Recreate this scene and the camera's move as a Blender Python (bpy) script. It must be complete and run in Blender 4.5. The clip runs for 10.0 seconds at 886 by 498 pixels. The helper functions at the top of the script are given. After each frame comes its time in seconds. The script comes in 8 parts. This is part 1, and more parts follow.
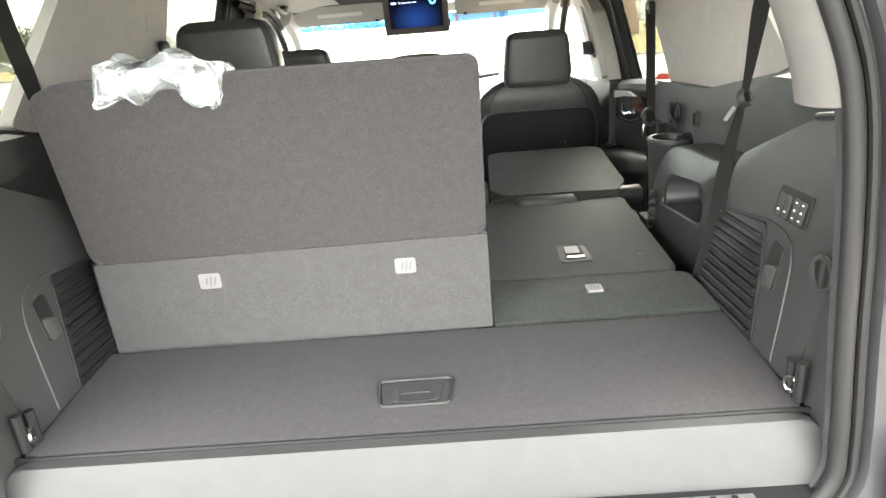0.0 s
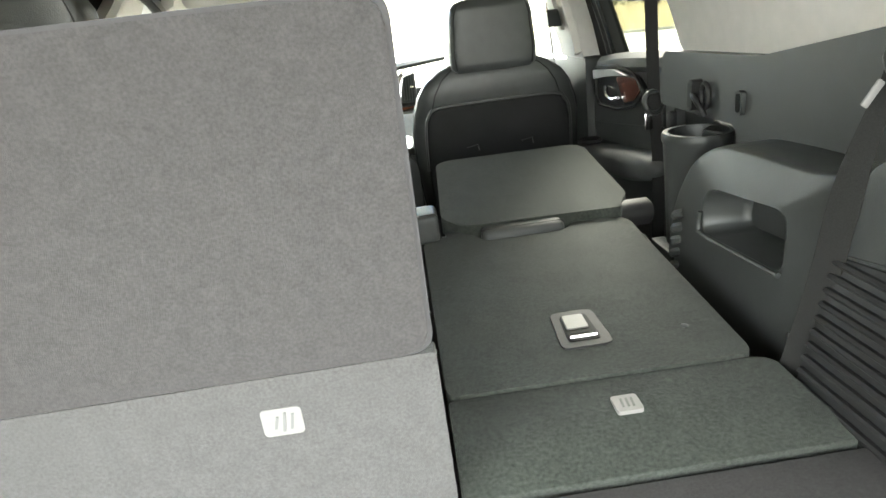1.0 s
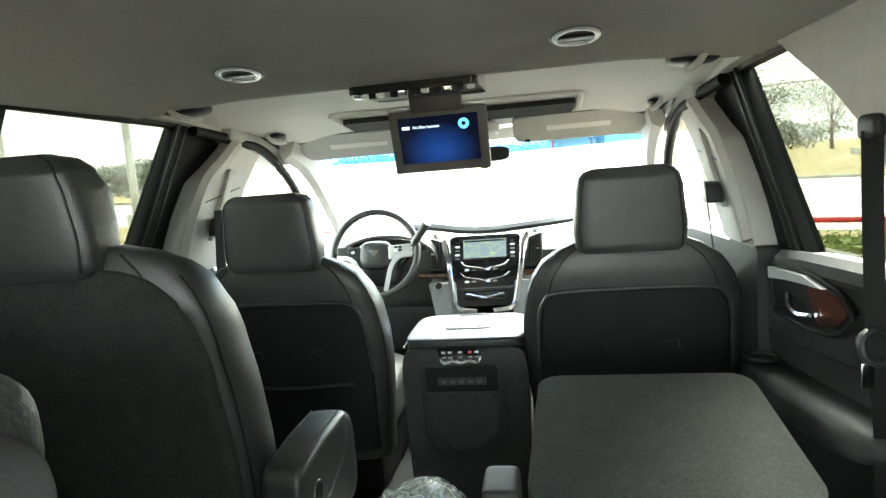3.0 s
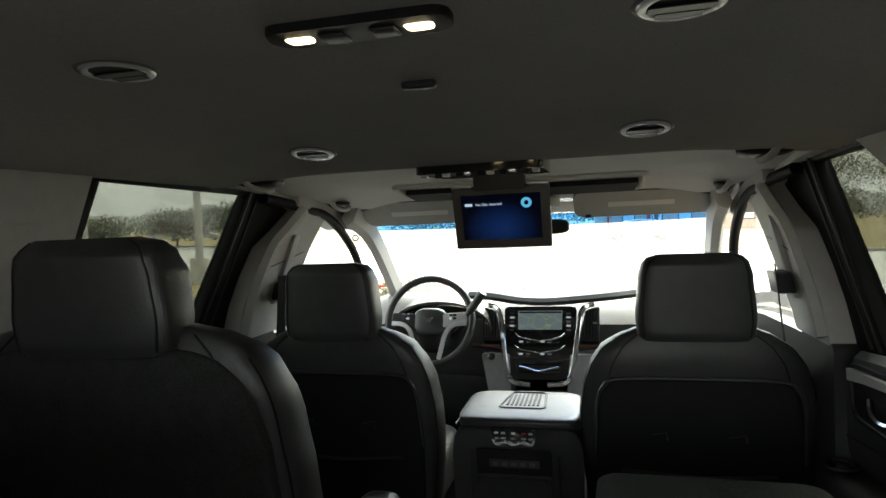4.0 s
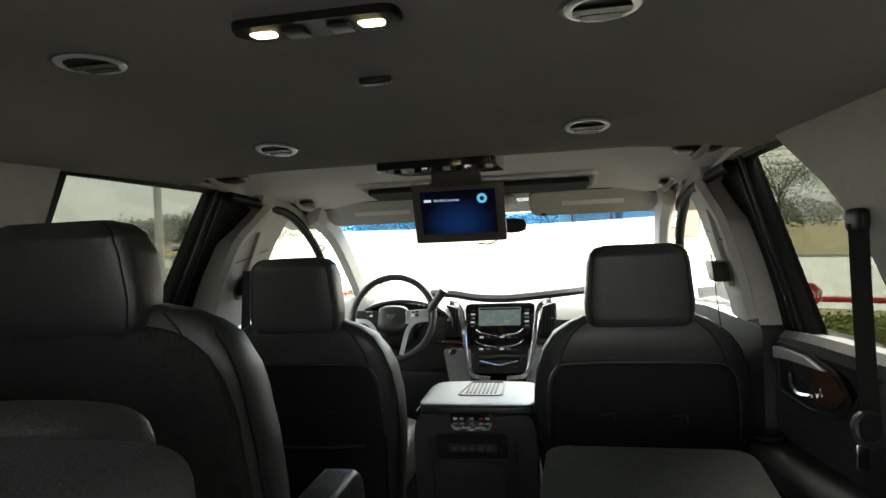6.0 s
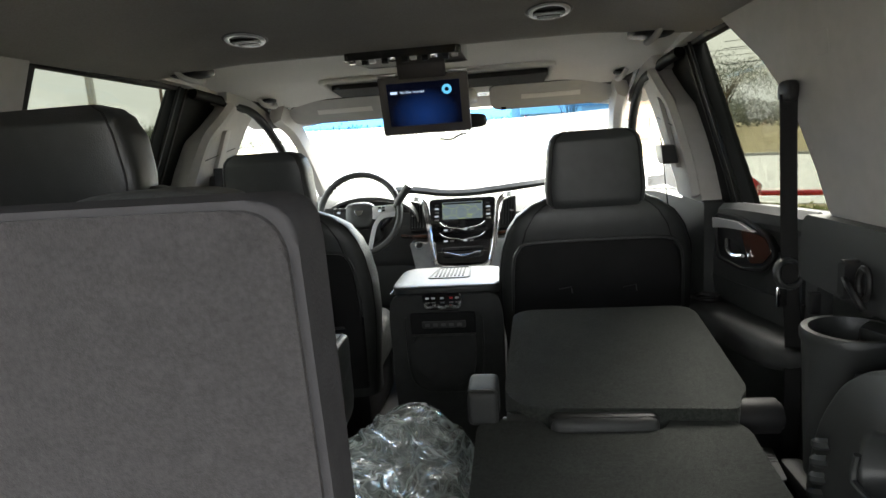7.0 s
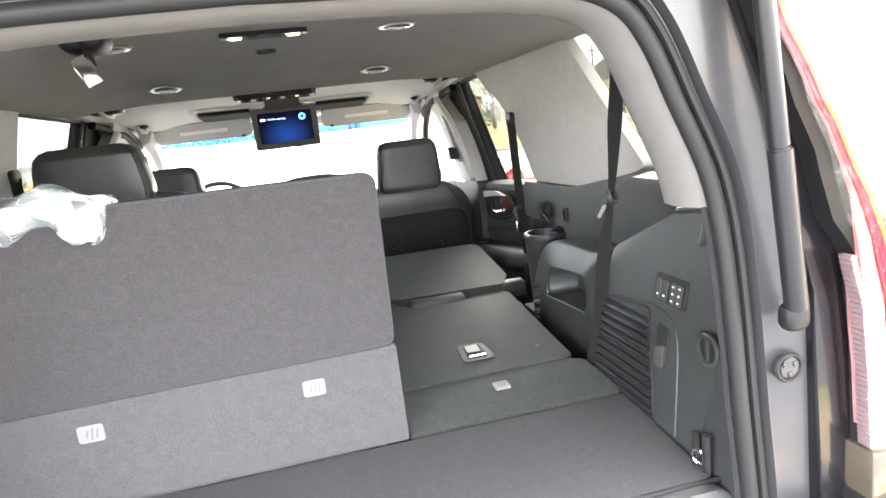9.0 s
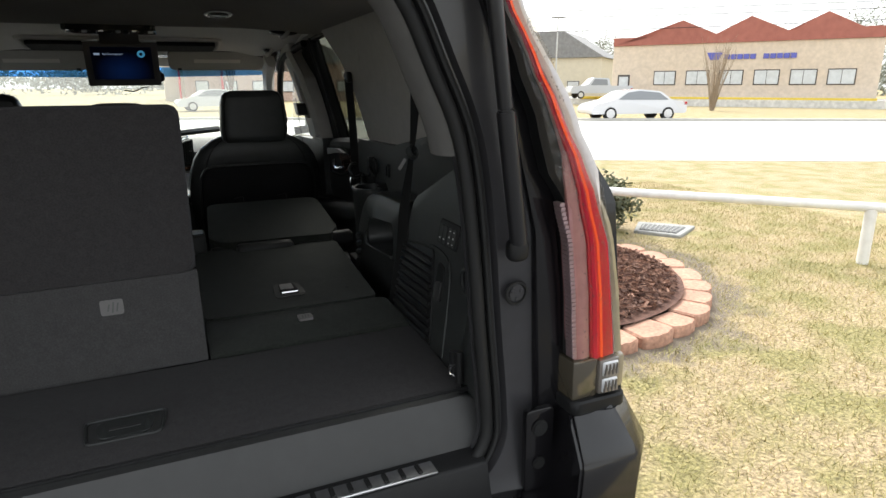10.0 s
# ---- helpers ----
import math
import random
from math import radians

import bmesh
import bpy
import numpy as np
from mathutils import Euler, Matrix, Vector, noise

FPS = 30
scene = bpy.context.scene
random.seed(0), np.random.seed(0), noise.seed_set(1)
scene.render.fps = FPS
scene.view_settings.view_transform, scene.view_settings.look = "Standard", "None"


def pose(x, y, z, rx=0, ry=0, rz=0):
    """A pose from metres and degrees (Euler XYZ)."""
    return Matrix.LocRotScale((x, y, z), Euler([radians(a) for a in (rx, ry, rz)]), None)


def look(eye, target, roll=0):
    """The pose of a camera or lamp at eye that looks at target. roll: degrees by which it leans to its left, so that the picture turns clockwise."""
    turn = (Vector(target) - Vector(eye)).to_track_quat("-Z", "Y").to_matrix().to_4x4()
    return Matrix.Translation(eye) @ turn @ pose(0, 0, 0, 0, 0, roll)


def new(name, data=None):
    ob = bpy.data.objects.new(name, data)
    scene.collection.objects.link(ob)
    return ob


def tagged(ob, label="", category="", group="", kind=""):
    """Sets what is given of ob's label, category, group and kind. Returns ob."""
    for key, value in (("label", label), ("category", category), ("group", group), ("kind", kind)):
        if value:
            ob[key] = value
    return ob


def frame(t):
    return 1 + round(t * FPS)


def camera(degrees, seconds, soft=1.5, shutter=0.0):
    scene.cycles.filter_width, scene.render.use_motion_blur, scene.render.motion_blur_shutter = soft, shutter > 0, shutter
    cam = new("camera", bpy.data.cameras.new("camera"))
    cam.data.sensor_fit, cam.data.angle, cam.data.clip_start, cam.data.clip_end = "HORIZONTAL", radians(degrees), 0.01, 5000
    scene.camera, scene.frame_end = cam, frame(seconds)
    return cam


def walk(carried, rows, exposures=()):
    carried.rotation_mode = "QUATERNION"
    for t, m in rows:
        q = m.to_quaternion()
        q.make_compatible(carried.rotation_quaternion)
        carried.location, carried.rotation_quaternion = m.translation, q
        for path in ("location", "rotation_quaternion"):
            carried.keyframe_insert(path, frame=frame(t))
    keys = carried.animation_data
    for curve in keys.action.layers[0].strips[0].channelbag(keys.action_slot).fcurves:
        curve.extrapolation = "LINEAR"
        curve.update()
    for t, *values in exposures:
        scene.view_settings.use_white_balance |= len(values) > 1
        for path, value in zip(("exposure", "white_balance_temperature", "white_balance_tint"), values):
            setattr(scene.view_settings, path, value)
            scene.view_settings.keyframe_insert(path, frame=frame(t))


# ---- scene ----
cam = camera(71.7, 10.0)
PATH = [
    (0, (0.109, -0.871, 1.523), (0.059, 1.015, 0.859), -4.7),
    (0.5, (0.134, -0.6, 1.456), (0.132, 1.278, 0.768), -5.4),
    (1, (0.167, -0.243, 1.455), (0.246, 1.628, 0.753), -7.3),
    (1.5, (0.272, 0.0, 1.441), (0.209, 1.899, 0.816), -4.3),
    (2, (0.321, 0.104, 1.451), (0.111, 2.004, 0.864), -4.2),
    (2.5, (0.327, 0.148, 1.452), (0.1, 2.042, 0.852), -4.6),
    (3, (0.285, 0.219, 1.540), (-0.044, 2.165, 1.275), -4.7),
    (3.2, (0.226, 0.221, 1.601), (-0.117, 2.183, 1.429), -3.7),
    (4.3, (0.273, 0.212, 1.605), (-0.233, 2.147, 1.566), -2.3),
    (4.5, (0.256, 0.206, 1.592), (-0.214, 2.15, 1.601), -2.7),
    (5, (0.248, 0.182, 1.603), (-0.238, 2.122, 1.641), -3.0),
    (5.5, (0.247, 0.159, 1.624), (-0.205, 2.106, 1.71), -4.3),
    (6, (0.303, 0.138, 1.559), (-0.074, 2.102, 1.505), -2.7),
    (6.2, (0.314, 0.127, 1.509), (-0.063, 2.079, 1.288), -2.9),
    (7.3, (0.257, -0.06, 1.506), (0.102, 1.902, 1.146), -4.4),
    (7.5, (0.25, -0.136, 1.511), (0.15, 1.828, 1.149), -4.1),
    (8, (0.202, -0.438, 1.506), (0.166, 1.519, 1.092), -2.4),
    (8.5, (0.094, -0.687, 1.532), (0.121, 1.266, 1.1), -4.3),
    (9, (0.041, -0.863, 1.56), (0.444, 1.054, 1.157), -6.7),
    (9.5, (0.09, -0.985, 1.517), (0.825, 0.824, 1.088), -0.6),
    (10, (0.15, -1.07, 1.517), (0.922, 0.7, 0.998), -0.7),
]
walk(cam, [(t, look(eye, target, roll)) for t, eye, target, roll in PATH],
     exposures=[(0, 4.2, 7000, 8), (0.5, 4.25, 7000, 6), (1.0, 4.35, 6900, 2), (1.5, 4.65, 6700, -6), (2.5, 4.2, 6500, -12), (3.0, 4.1, 6600, -2), (3.3, 2.4, 6900, 4), (4.3, 2.07, 6700, 4), (5.5, 2.07, 6700, 4), (6.0, 2.33, 6900, 4),
                (6.3, 2.35, 6850, 5), (7.5, 3.2, 6600, 10), (8.5, 4.1, 6500, 13), (9.0, 4.4, 6500, 13), (9.2, 4.25, 6500, 13), (9.5, 3.0, 6400, 10), (9.8, 1.45, 6500, 8), (10, 0.78, 6500, 8)])

# ---- light ----
world = bpy.data.worlds.new("overcast_sky")
scene.world = world
world.use_nodes = True
_n, _l = world.node_tree.nodes, world.node_tree.links
_n.clear()
_out = _n.new("ShaderNodeOutputWorld")
_bg = _n.new("ShaderNodeBackground")
_sky = _n.new("ShaderNodeTexSky")
_sky.sky_type = "NISHITA"
_sky.sun_disc = False
_sky.sun_elevation, _sky.sun_rotation = radians(45), radians(10)
_sky.air_density, _sky.dust_density, _sky.ozone_density = 1.0, 6.0, 0.5
_cloud = _n.new("ShaderNodeMix")
_cloud.data_type = "RGBA"
_cloud.inputs[0].default_value = 0.70
_cloud.inputs[7].default_value = (11.0, 11.3, 11.6, 1)
_l.new(_sky.outputs[0], _cloud.inputs[6])
_l.new(_cloud.outputs[2], _bg.inputs[0])
_bg.inputs[1].default_value = 0.12
_l.new(_bg.outputs[0], _out.inputs[0])

_sun = bpy.data.lights.new("sun", "SUN")
_sun.energy, _sun.angle, _sun.color = 3.2, radians(40), (1.0, 0.97, 0.92)
sun = new("sun", _sun)
sun.matrix_world = look((0, 0, 20), (-2.0, -10.0, 10.0))

# ---- materials ----
def mat(name, color, rough=0.5, metal=0.0, grain=0.0, scale=60.0, bump=0.0, bump_scale=300.0, stain=0.0, stain_scale=4.0, coat=0.0, spec=0.5, sheen=0.0):
    """Principled material with fine grain, large stains and bump, all in object metres."""
    m = bpy.data.materials.new(name)
    m.use_nodes = True
    nt = m.node_tree
    b = nt.nodes["Principled BSDF"]
    b.inputs["Roughness"].default_value = rough
    b.inputs["Metallic"].default_value = metal
    b.inputs["Specular IOR Level"].default_value = spec
    b.inputs["Coat Weight"].default_value = coat
    b.inputs["Coat Roughness"].default_value = 0.04
    b.inputs["Sheen Weight"].default_value = sheen
    b.inputs["Base Color"].default_value = (*color, 1)
    tc = nt.nodes.new("ShaderNodeTexCoord")
    def noise_tex(sc, detail):
        n = nt.nodes.new("ShaderNodeTexNoise")
        n.inputs["Scale"].default_value = sc
        n.inputs["Detail"].default_value = detail
        nt.links.new(tc.outputs["Object"], n.inputs["Vector"])
        return n.outputs["Fac"]
    col = None
    for amount, sc in ((grain, scale), (stain, stain_scale)):
        if amount <= 0:
            continue
        f = noise_tex(sc, 5.0)
        r = nt.nodes.new("ShaderNodeMapRange")
        r.inputs["From Min"].default_value, r.inputs["From Max"].default_value = 0.3, 0.7
        r.inputs["To Min"].default_value, r.inputs["To Max"].default_value = 1 - amount, 1 + amount
        nt.links.new(f, r.inputs["Value"])
        mul = nt.nodes.new("ShaderNodeMix")
        mul.data_type, mul.blend_type = "RGBA", "MULTIPLY"
        mul.inputs[0].default_value = 1.0
        if col is None:
            mul.inputs[6].default_value = (*color, 1)
        else:
            nt.links.new(col, mul.inputs[6])
        nt.links.new(r.outputs[0], mul.inputs[7])
        col = mul.outputs[2]
    if col is not None:
        nt.links.new(col, b.inputs["Base Color"])
    if bump > 0:
        bp = nt.nodes.new("ShaderNodeBump")
        bp.inputs["Strength"].default_value = bump
        bp.inputs["Distance"].default_value = 0.002
        nt.links.new(noise_tex(bump_scale, 3.0), bp.inputs["Height"])
        nt.links.new(bp.outputs[0], b.inputs["Normal"])
    return m


def glow(name, color, strength):
    m = bpy.data.materials.new(name)
    m.use_nodes = True
    b = m.node_tree.nodes["Principled BSDF"]
    b.inputs["Base Color"].default_value = (0.01, 0.01, 0.01, 1)
    b.inputs["Roughness"].default_value = 0.15
    b.inputs["Emission Color"].default_value = (*color, 1)
    b.inputs["Emission Strength"].default_value = strength
    return m


def pane_mat(name, tint, gloss=0.012, rough=0.0, spots=0.0, film=0.0):
    """Thin glass: tinted clear pane with a Fresnel reflection; spots gives raindrops, film a translucent veil that
    imitates glare.
    """
    m = bpy.data.materials.new(name)
    m.use_nodes = True
    nt = m.node_tree
    nt.nodes.clear()
    out = nt.nodes.new("ShaderNodeOutputMaterial")
    tr = nt.nodes.new("ShaderNodeBsdfTransparent")
    tr.inputs[0].default_value = (*tint, 1)
    gl = nt.nodes.new("ShaderNodeBsdfGlossy")
    gl.inputs["Roughness"].default_value = rough
    fr = nt.nodes.new("ShaderNodeLayerWeight")
    pw = nt.nodes.new("ShaderNodeMath")
    pw.operation = "POWER"
    pw.inputs[1].default_value = 4.0
    nt.links.new(fr.outputs["Facing"], pw.inputs[0])
    ad = nt.nodes.new("ShaderNodeMath")
    ad.operation = "MULTIPLY_ADD"
    ad.inputs[1].default_value, ad.inputs[2].default_value = 0.05, gloss
    nt.links.new(pw.outputs[0], ad.inputs[0])
    mx = nt.nodes.new("ShaderNodeMixShader")
    nt.links.new(ad.outputs[0], mx.inputs[0])
    nt.links.new(tr.outputs[0], mx.inputs[1])
    nt.links.new(gl.outputs[0], mx.inputs[2])
    if spots > 0:
        tc = nt.nodes.new("ShaderNodeTexCoord")
        n = nt.nodes.new("ShaderNodeTexNoise")
        n.inputs["Scale"].default_value = 40.0
        nt.links.new(tc.outputs["Object"], n.inputs["Vector"])
        bp = nt.nodes.new("ShaderNodeBump")
        bp.inputs["Strength"].default_value = spots
        bp.inputs["Distance"].default_value = 0.01
        nt.links.new(n.outputs["Fac"], bp.inputs["Height"])
        nt.links.new(bp.outputs[0], gl.inputs["Normal"])
        nt.links.new(bp.outputs[0], fr.inputs["Normal"])
    # translucent share added to the pane as painted glare
    if film > 0:
        tl = nt.nodes.new("ShaderNodeBsdfTranslucent")
        mf = nt.nodes.new("ShaderNodeMixShader")
        mf.inputs[0].default_value = film
        nt.links.new(mx.outputs[0], mf.inputs[1])
        nt.links.new(tl.outputs[0], mf.inputs[2])
        mx = mf
    nt.links.new(mx.outputs[0], out.inputs[0])
    return m


M_CARPET = mat("grey_carpet", (0.0392, 0.0368, 0.0378), 0.95, grain=0.20, scale=300, bump=0.45, bump_scale=800, stain=0.09, stain_scale=60.0, spec=0.2, sheen=0.06)
M_CARPET_PALE = mat("pale_grey_carpet", (0.056, 0.0545, 0.055), 0.95, grain=0.18, scale=300, bump=0.5, bump_scale=800, stain=0.07, stain_scale=40.0, spec=0.2, sheen=0.15)
M_CARPET_DARK = mat("dark_seat_carpet", (0.025, 0.0285, 0.0245), 0.95, grain=0.45, scale=190, bump=0.9, bump_scale=700, stain=0.16, stain_scale=14.0, spec=0.2, sheen=0.1)
M_FLOORMAT = mat("black_floor_carpet", (0.02, 0.02, 0.02), 0.95, grain=0.3, scale=200, bump=0.6)
M_LEATHER = mat("black_leather", (0.027, 0.0285, 0.028), 0.35, grain=0.15, scale=30, bump=0.35, bump_scale=420, stain=0.12, stain_scale=9.0, spec=0.58)
M_LEATHER_M = mat("matte_black_leather", (0.036, 0.0375, 0.037), 0.52, grain=0.12, scale=30, bump=0.3, bump_scale=420, stain=0.1, spec=0.3)
M_SIDE = mat("grey_vinyl", (0.048, 0.0465, 0.049), 0.85, spec=0.12, grain=0.08, scale=60, bump=0.2, bump_scale=500)
M_PANEL = mat("black_seat_back_vinyl", (0.011, 0.011, 0.0115), 0.55, grain=0.15, scale=12, bump=0.3, bump_scale=30, spec=0.2)
M_CARPET_BACK = mat("black_seat_carpet", (0.031, 0.0325, 0.0308), 0.95, grain=0.3, scale=300, bump=0.7, bump_scale=800, stain=0.15, stain_scale=30.0, spec=0.15)
M_PLASTIC = mat("charcoal_plastic", (0.031, 0.033, 0.0328), 0.38, grain=0.08, scale=25, bump=0.22, bump_scale=600, stain=0.12, spec=0.32)
M_PLASTIC_D = mat("black_plastic", (0.012, 0.012, 0.0125), 0.5, grain=0.08, scale=40, bump=0.15, bump_scale=600, spec=0.25)
M_BLACK = mat("flat_black_door_frame", (0.005, 0.005, 0.005), 0.6, spec=0.12, stain=0.1)
M_SILL = mat("grey_sill_plastic", (0.046, 0.046, 0.046), 0.42, spec=0.32, grain=0.05, scale=30, bump=0.15, bump_scale=600, stain=0.06)
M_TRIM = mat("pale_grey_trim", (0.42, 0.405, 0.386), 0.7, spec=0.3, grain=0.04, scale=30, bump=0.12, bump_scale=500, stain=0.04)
# the pale trim again, with shade put into its colour for the rear arch
M_ARCH = mat("arch_trim_shaded", (0.155, 0.15, 0.142), 0.75, spec=0.25, grain=0.05, scale=30, bump=0.12, bump_scale=500, stain=0.05)
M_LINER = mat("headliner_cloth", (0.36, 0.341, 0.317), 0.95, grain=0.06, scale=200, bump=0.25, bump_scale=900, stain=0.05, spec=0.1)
# same headliner cloth, with light from the front windows put into its colour
M_LINER_LIT = mat("front_headliner_cloth_lit", (0.68, 0.655, 0.62), 0.95, grain=0.06, scale=200, bump=0.25, bump_scale=900, stain=0.04, spec=0.1)
M_SILVER = mat("satin_silver_paint", (0.62, 0.62, 0.63), 0.30, 0.4)
M_CHROME = mat("satin_chrome", (0.75, 0.75, 0.76), 0.14, 1.0)
M_STEEL = mat("brushed_steel", (0.55, 0.55, 0.56), 0.3, 1.0, grain=0.1, scale=80)
M_GLOSS = mat("black_gloss", (0.008, 0.008, 0.009), 0.08, coat=0.6)
M_WOOD = mat("dark_walnut", (0.055, 0.018, 0.010), 0.2, grain=0.4, scale=18, coat=0.7)
M_PAINT = mat("black_car_paint", (0.007, 0.0065, 0.0075), 0.22, coat=0.4, spec=0.3, bump=0.05, bump_scale=60, stain=0.1)
M_JAMB = mat("dark_jamb_paint", (0.036, 0.035, 0.0378), 0.26, spec=0.45, coat=0.2, grain=0.06, scale=20, stain=0.12)
M_STRUT = mat("gloss_black_strut", (0.015, 0.0145, 0.016), 0.35, spec=0.4, coat=0.1)
M_CHEEK = mat("grey_stitched_leather", (0.19, 0.19, 0.19), 0.5, grain=0.08, scale=40, bump=0.2, bump_scale=500)
M_RUBBER = mat("black_rubber", (0.014, 0.014, 0.014), 0.55, spec=0.3, bump=0.15, bump_scale=300, stain=0.15)
M_BELT = mat("black_webbing", (0.014, 0.014, 0.014), 0.8, spec=0.15, grain=0.25, scale=500, bump=0.4, bump_scale=900)
M_LABEL = mat("white_label", (0.155, 0.15, 0.148), 0.5, grain=0.03, scale=80)
M_INK = mat("grey_ink", (0.10, 0.10, 0.10), 0.6)
M_WHITE = mat("white_marking", (0.8, 0.8, 0.8), 0.5)
M_REDTAG = mat("red_marking", (0.5, 0.02, 0.03), 0.5)
# film is the glare veil that washes out the view through this glass
M_WIND = pane_mat("clear_glass", (0.88, 0.91, 0.89), film=0.07)
M_TINT = pane_mat("privacy_glass", (0.29, 0.30, 0.275))
M_BAND = pane_mat("blue_shade_band", (0.30, 0.56, 0.86))
M_REDLENS = mat("red_lamp_lens", (0.50, 0.008, 0.02), 0.15, coat=0.5)
M_REDGLOW = glow("red_lamp_tube", (1.0, 0.10, 0.02), 0.55)
M_CLEAR = pane_mat("clear_lamp_lens", (0.90, 0.86, 0.80), gloss=0.035, rough=0.05, spots=0.5)
M_LAMP = glow("warm_lamp", (1.0, 0.80, 0.45), 2.5)
M_BAGW = mat("white_plastic_wrap", (0.13, 0.13, 0.136), 0.25, coat=0.4, bump=1.0, bump_scale=30, grain=0.25, scale=14)


# ---- mesh helpers ----
def part(name, bm, material, parent=None, label="", smooth=40):
    """Links a bmesh, in world metres, as one mesh object, under a thing or a part."""
    me = bpy.data.meshes.new(name)
    bmesh.ops.recalc_face_normals(bm, faces=bm.faces[:])
    bm.to_mesh(me)
    bm.free()
    me.materials.append(material)
    if smooth:
        me.shade_smooth()
        me.set_sharp_from_angle(angle=radians(smooth))
    ob = new(name, me)
    if parent is not None:
        ob.parent = parent
        ob.matrix_parent_inverse = base_of(parent).inverted()
    if label:
        ob["label"] = label
    return ob


def base_of(ob):
    m = Matrix.Translation(ob.location)
    return base_of(ob.parent) @ ob.matrix_parent_inverse @ m if ob.parent else m


def thing(name, at, label, category, group="", kind=""):
    e = new(name)
    e.empty_display_size = 0.05
    e.location = at
    return tagged(e, label, category, group, kind)


def join(*bms):
    a = bms[0]
    for b in bms[1:]:
        me = bpy.data.meshes.new("tmp")
        b.to_mesh(me)
        b.free()
        a.from_mesh(me)
        bpy.data.meshes.remove(me)
    return a


def rbox(x0, x1, y0, y1, z0, z1, bev=0.006, seg=2, m=None):
    bm = bmesh.new()
    bmesh.ops.create_cube(bm, size=1.0)
    for v in bm.verts:
        v.co = Vector(((x0 + x1) / 2 + v.co.x * (x1 - x0), (y0 + y1) / 2 + v.co.y * (y1 - y0), (z0 + z1) / 2 + v.co.z * (z1 - z0)))
    if bev:
        bmesh.ops.bevel(bm, geom=bm.edges[:], offset=bev, segments=seg, affect="EDGES", profile=0.5)
    if m:
        bm.transform(m)
    return bm


def prism(pts, axis, a0, a1, bev=0.0, seg=2, f=None):
    """A flat outline, extruded along an axis from a0 to a1; f moves the points afterwards. axis x: pts are (y, z); y: (x, z); z: (x, y)."""
    def place(p, a):
        return {"x": (a, p[0], p[1]), "y": (p[0], a, p[1]), "z": (p[0], p[1], a)}[axis]
    bm = bmesh.new()
    lo = [bm.verts.new(place(p, a0)) for p in pts]
    hi = [bm.verts.new(place(p, a1)) for p in pts]
    bm.faces.new(lo)
    bm.faces.new(hi[::-1])
    n = len(pts)
    for i in range(n):
        bm.faces.new((lo[i], hi[i], hi[(i + 1) % n], lo[(i + 1) % n]))
    if bev:
        bmesh.ops.bevel(bm, geom=bm.edges[:], offset=bev, segments=seg, affect="EDGES", profile=0.5, clamp_overlap=True)
    bmesh.ops.triangulate(bm, faces=[q for q in bm.faces if len(q.verts) > 4])
    if f:
        for v in bm.verts:
            v.co = Vector(f(*v.co))
    return bm


def rounded(pts, r, n=5):
    """Rounds the corners of a flat outline."""
    out = []
    k = len(pts)
    for i in range(k):
        p, a, b = Vector(pts[i]), Vector(pts[i - 1]), Vector(pts[(i + 1) % k])
        rr = min(r, (a - p).length * 0.45, (b - p).length * 0.45)
        s, e = p + (a - p).normalized() * rr, p + (b - p).normalized() * rr
        for j in range(n + 1):
            t = j / n
            out.append(tuple(s * (1 - t) ** 2 + p * 2 * t * (1 - t) + e * t * t))
    return out


def smooth_path(pts, n=6):
    """Catmull-Rom through the points."""
    P = [Vector(p) for p in pts]
    P = [2 * P[0] - P[1]] + P + [2 * P[-1] - P[-2]]
    out = []
    for i in range(1, len(P) - 2):
        for j in range(n):
            t = j / n
            out.append(0.5 * (2 * P[i] + (P[i + 1] - P[i - 1]) * t + (2 * P[i - 1] - 5 * P[i] + 4 * P[i + 1] - P[i + 2]) * t * t + (3 * P[i] - P[i - 1] - 3 * P[i + 1] + P[i + 2]) * t ** 3))
    out.append(P[-2])
    return out


def sweep(path, profile, closed=False, up=(0, 0, 1), scale=None):
    """A closed flat profile (side, up) carried along a path."""
    P = [Vector(p) for p in path]
    bm = bmesh.new()
    rings = []
    n = len(P)
    for i in range(n):
        a = P[i - 1] if i or closed else P[i]
        b = P[(i + 1) % n] if i < n - 1 or closed else P[i]
        d = (b - a).normalized()
        side = d.cross(Vector(up))
        side = side.normalized() if side.length > 1e-5 else Vector((1, 0, 0))
        w = side.cross(d)
        k = scale(i / max(1, n - 1)) if scale else 1.0
        rings.append([bm.verts.new(P[i] + side * u * k + w * v * k) for u, v in profile])
    m = len(profile)
    for i in range(n if closed else n - 1):
        r, s = rings[i], rings[(i + 1) % n]
        for j in range(m):
            bm.faces.new((r[j], r[(j + 1) % m], s[(j + 1) % m], s[j]))
    if not closed:
        bm.faces.new(rings[0][::-1])
        bm.faces.new(rings[-1])
    return bm


def circle(r, n=10, rx=None):
    return [(r * math.cos(2 * math.pi * i / n), (rx or r) * math.sin(2 * math.pi * i / n)) for i in range(n)]


def tube(path, r, n=8, closed=False, up=(0, 0, 1), scale=None):
    return sweep(path, circle(r, n), closed, up, scale)


def oblong(w, h, b=0.3):
    """A flat rounded rectangle, for straps and strips."""
    b = min(w, h) * b
    return [(w / 2 - b, -h / 2), (w / 2, -h / 2 + b), (w / 2, h / 2 - b), (w / 2 - b, h / 2), (-w / 2 + b, h / 2), (-w / 2, h / 2 - b), (-w / 2, -h / 2 + b), (-w / 2 + b, -h / 2)]


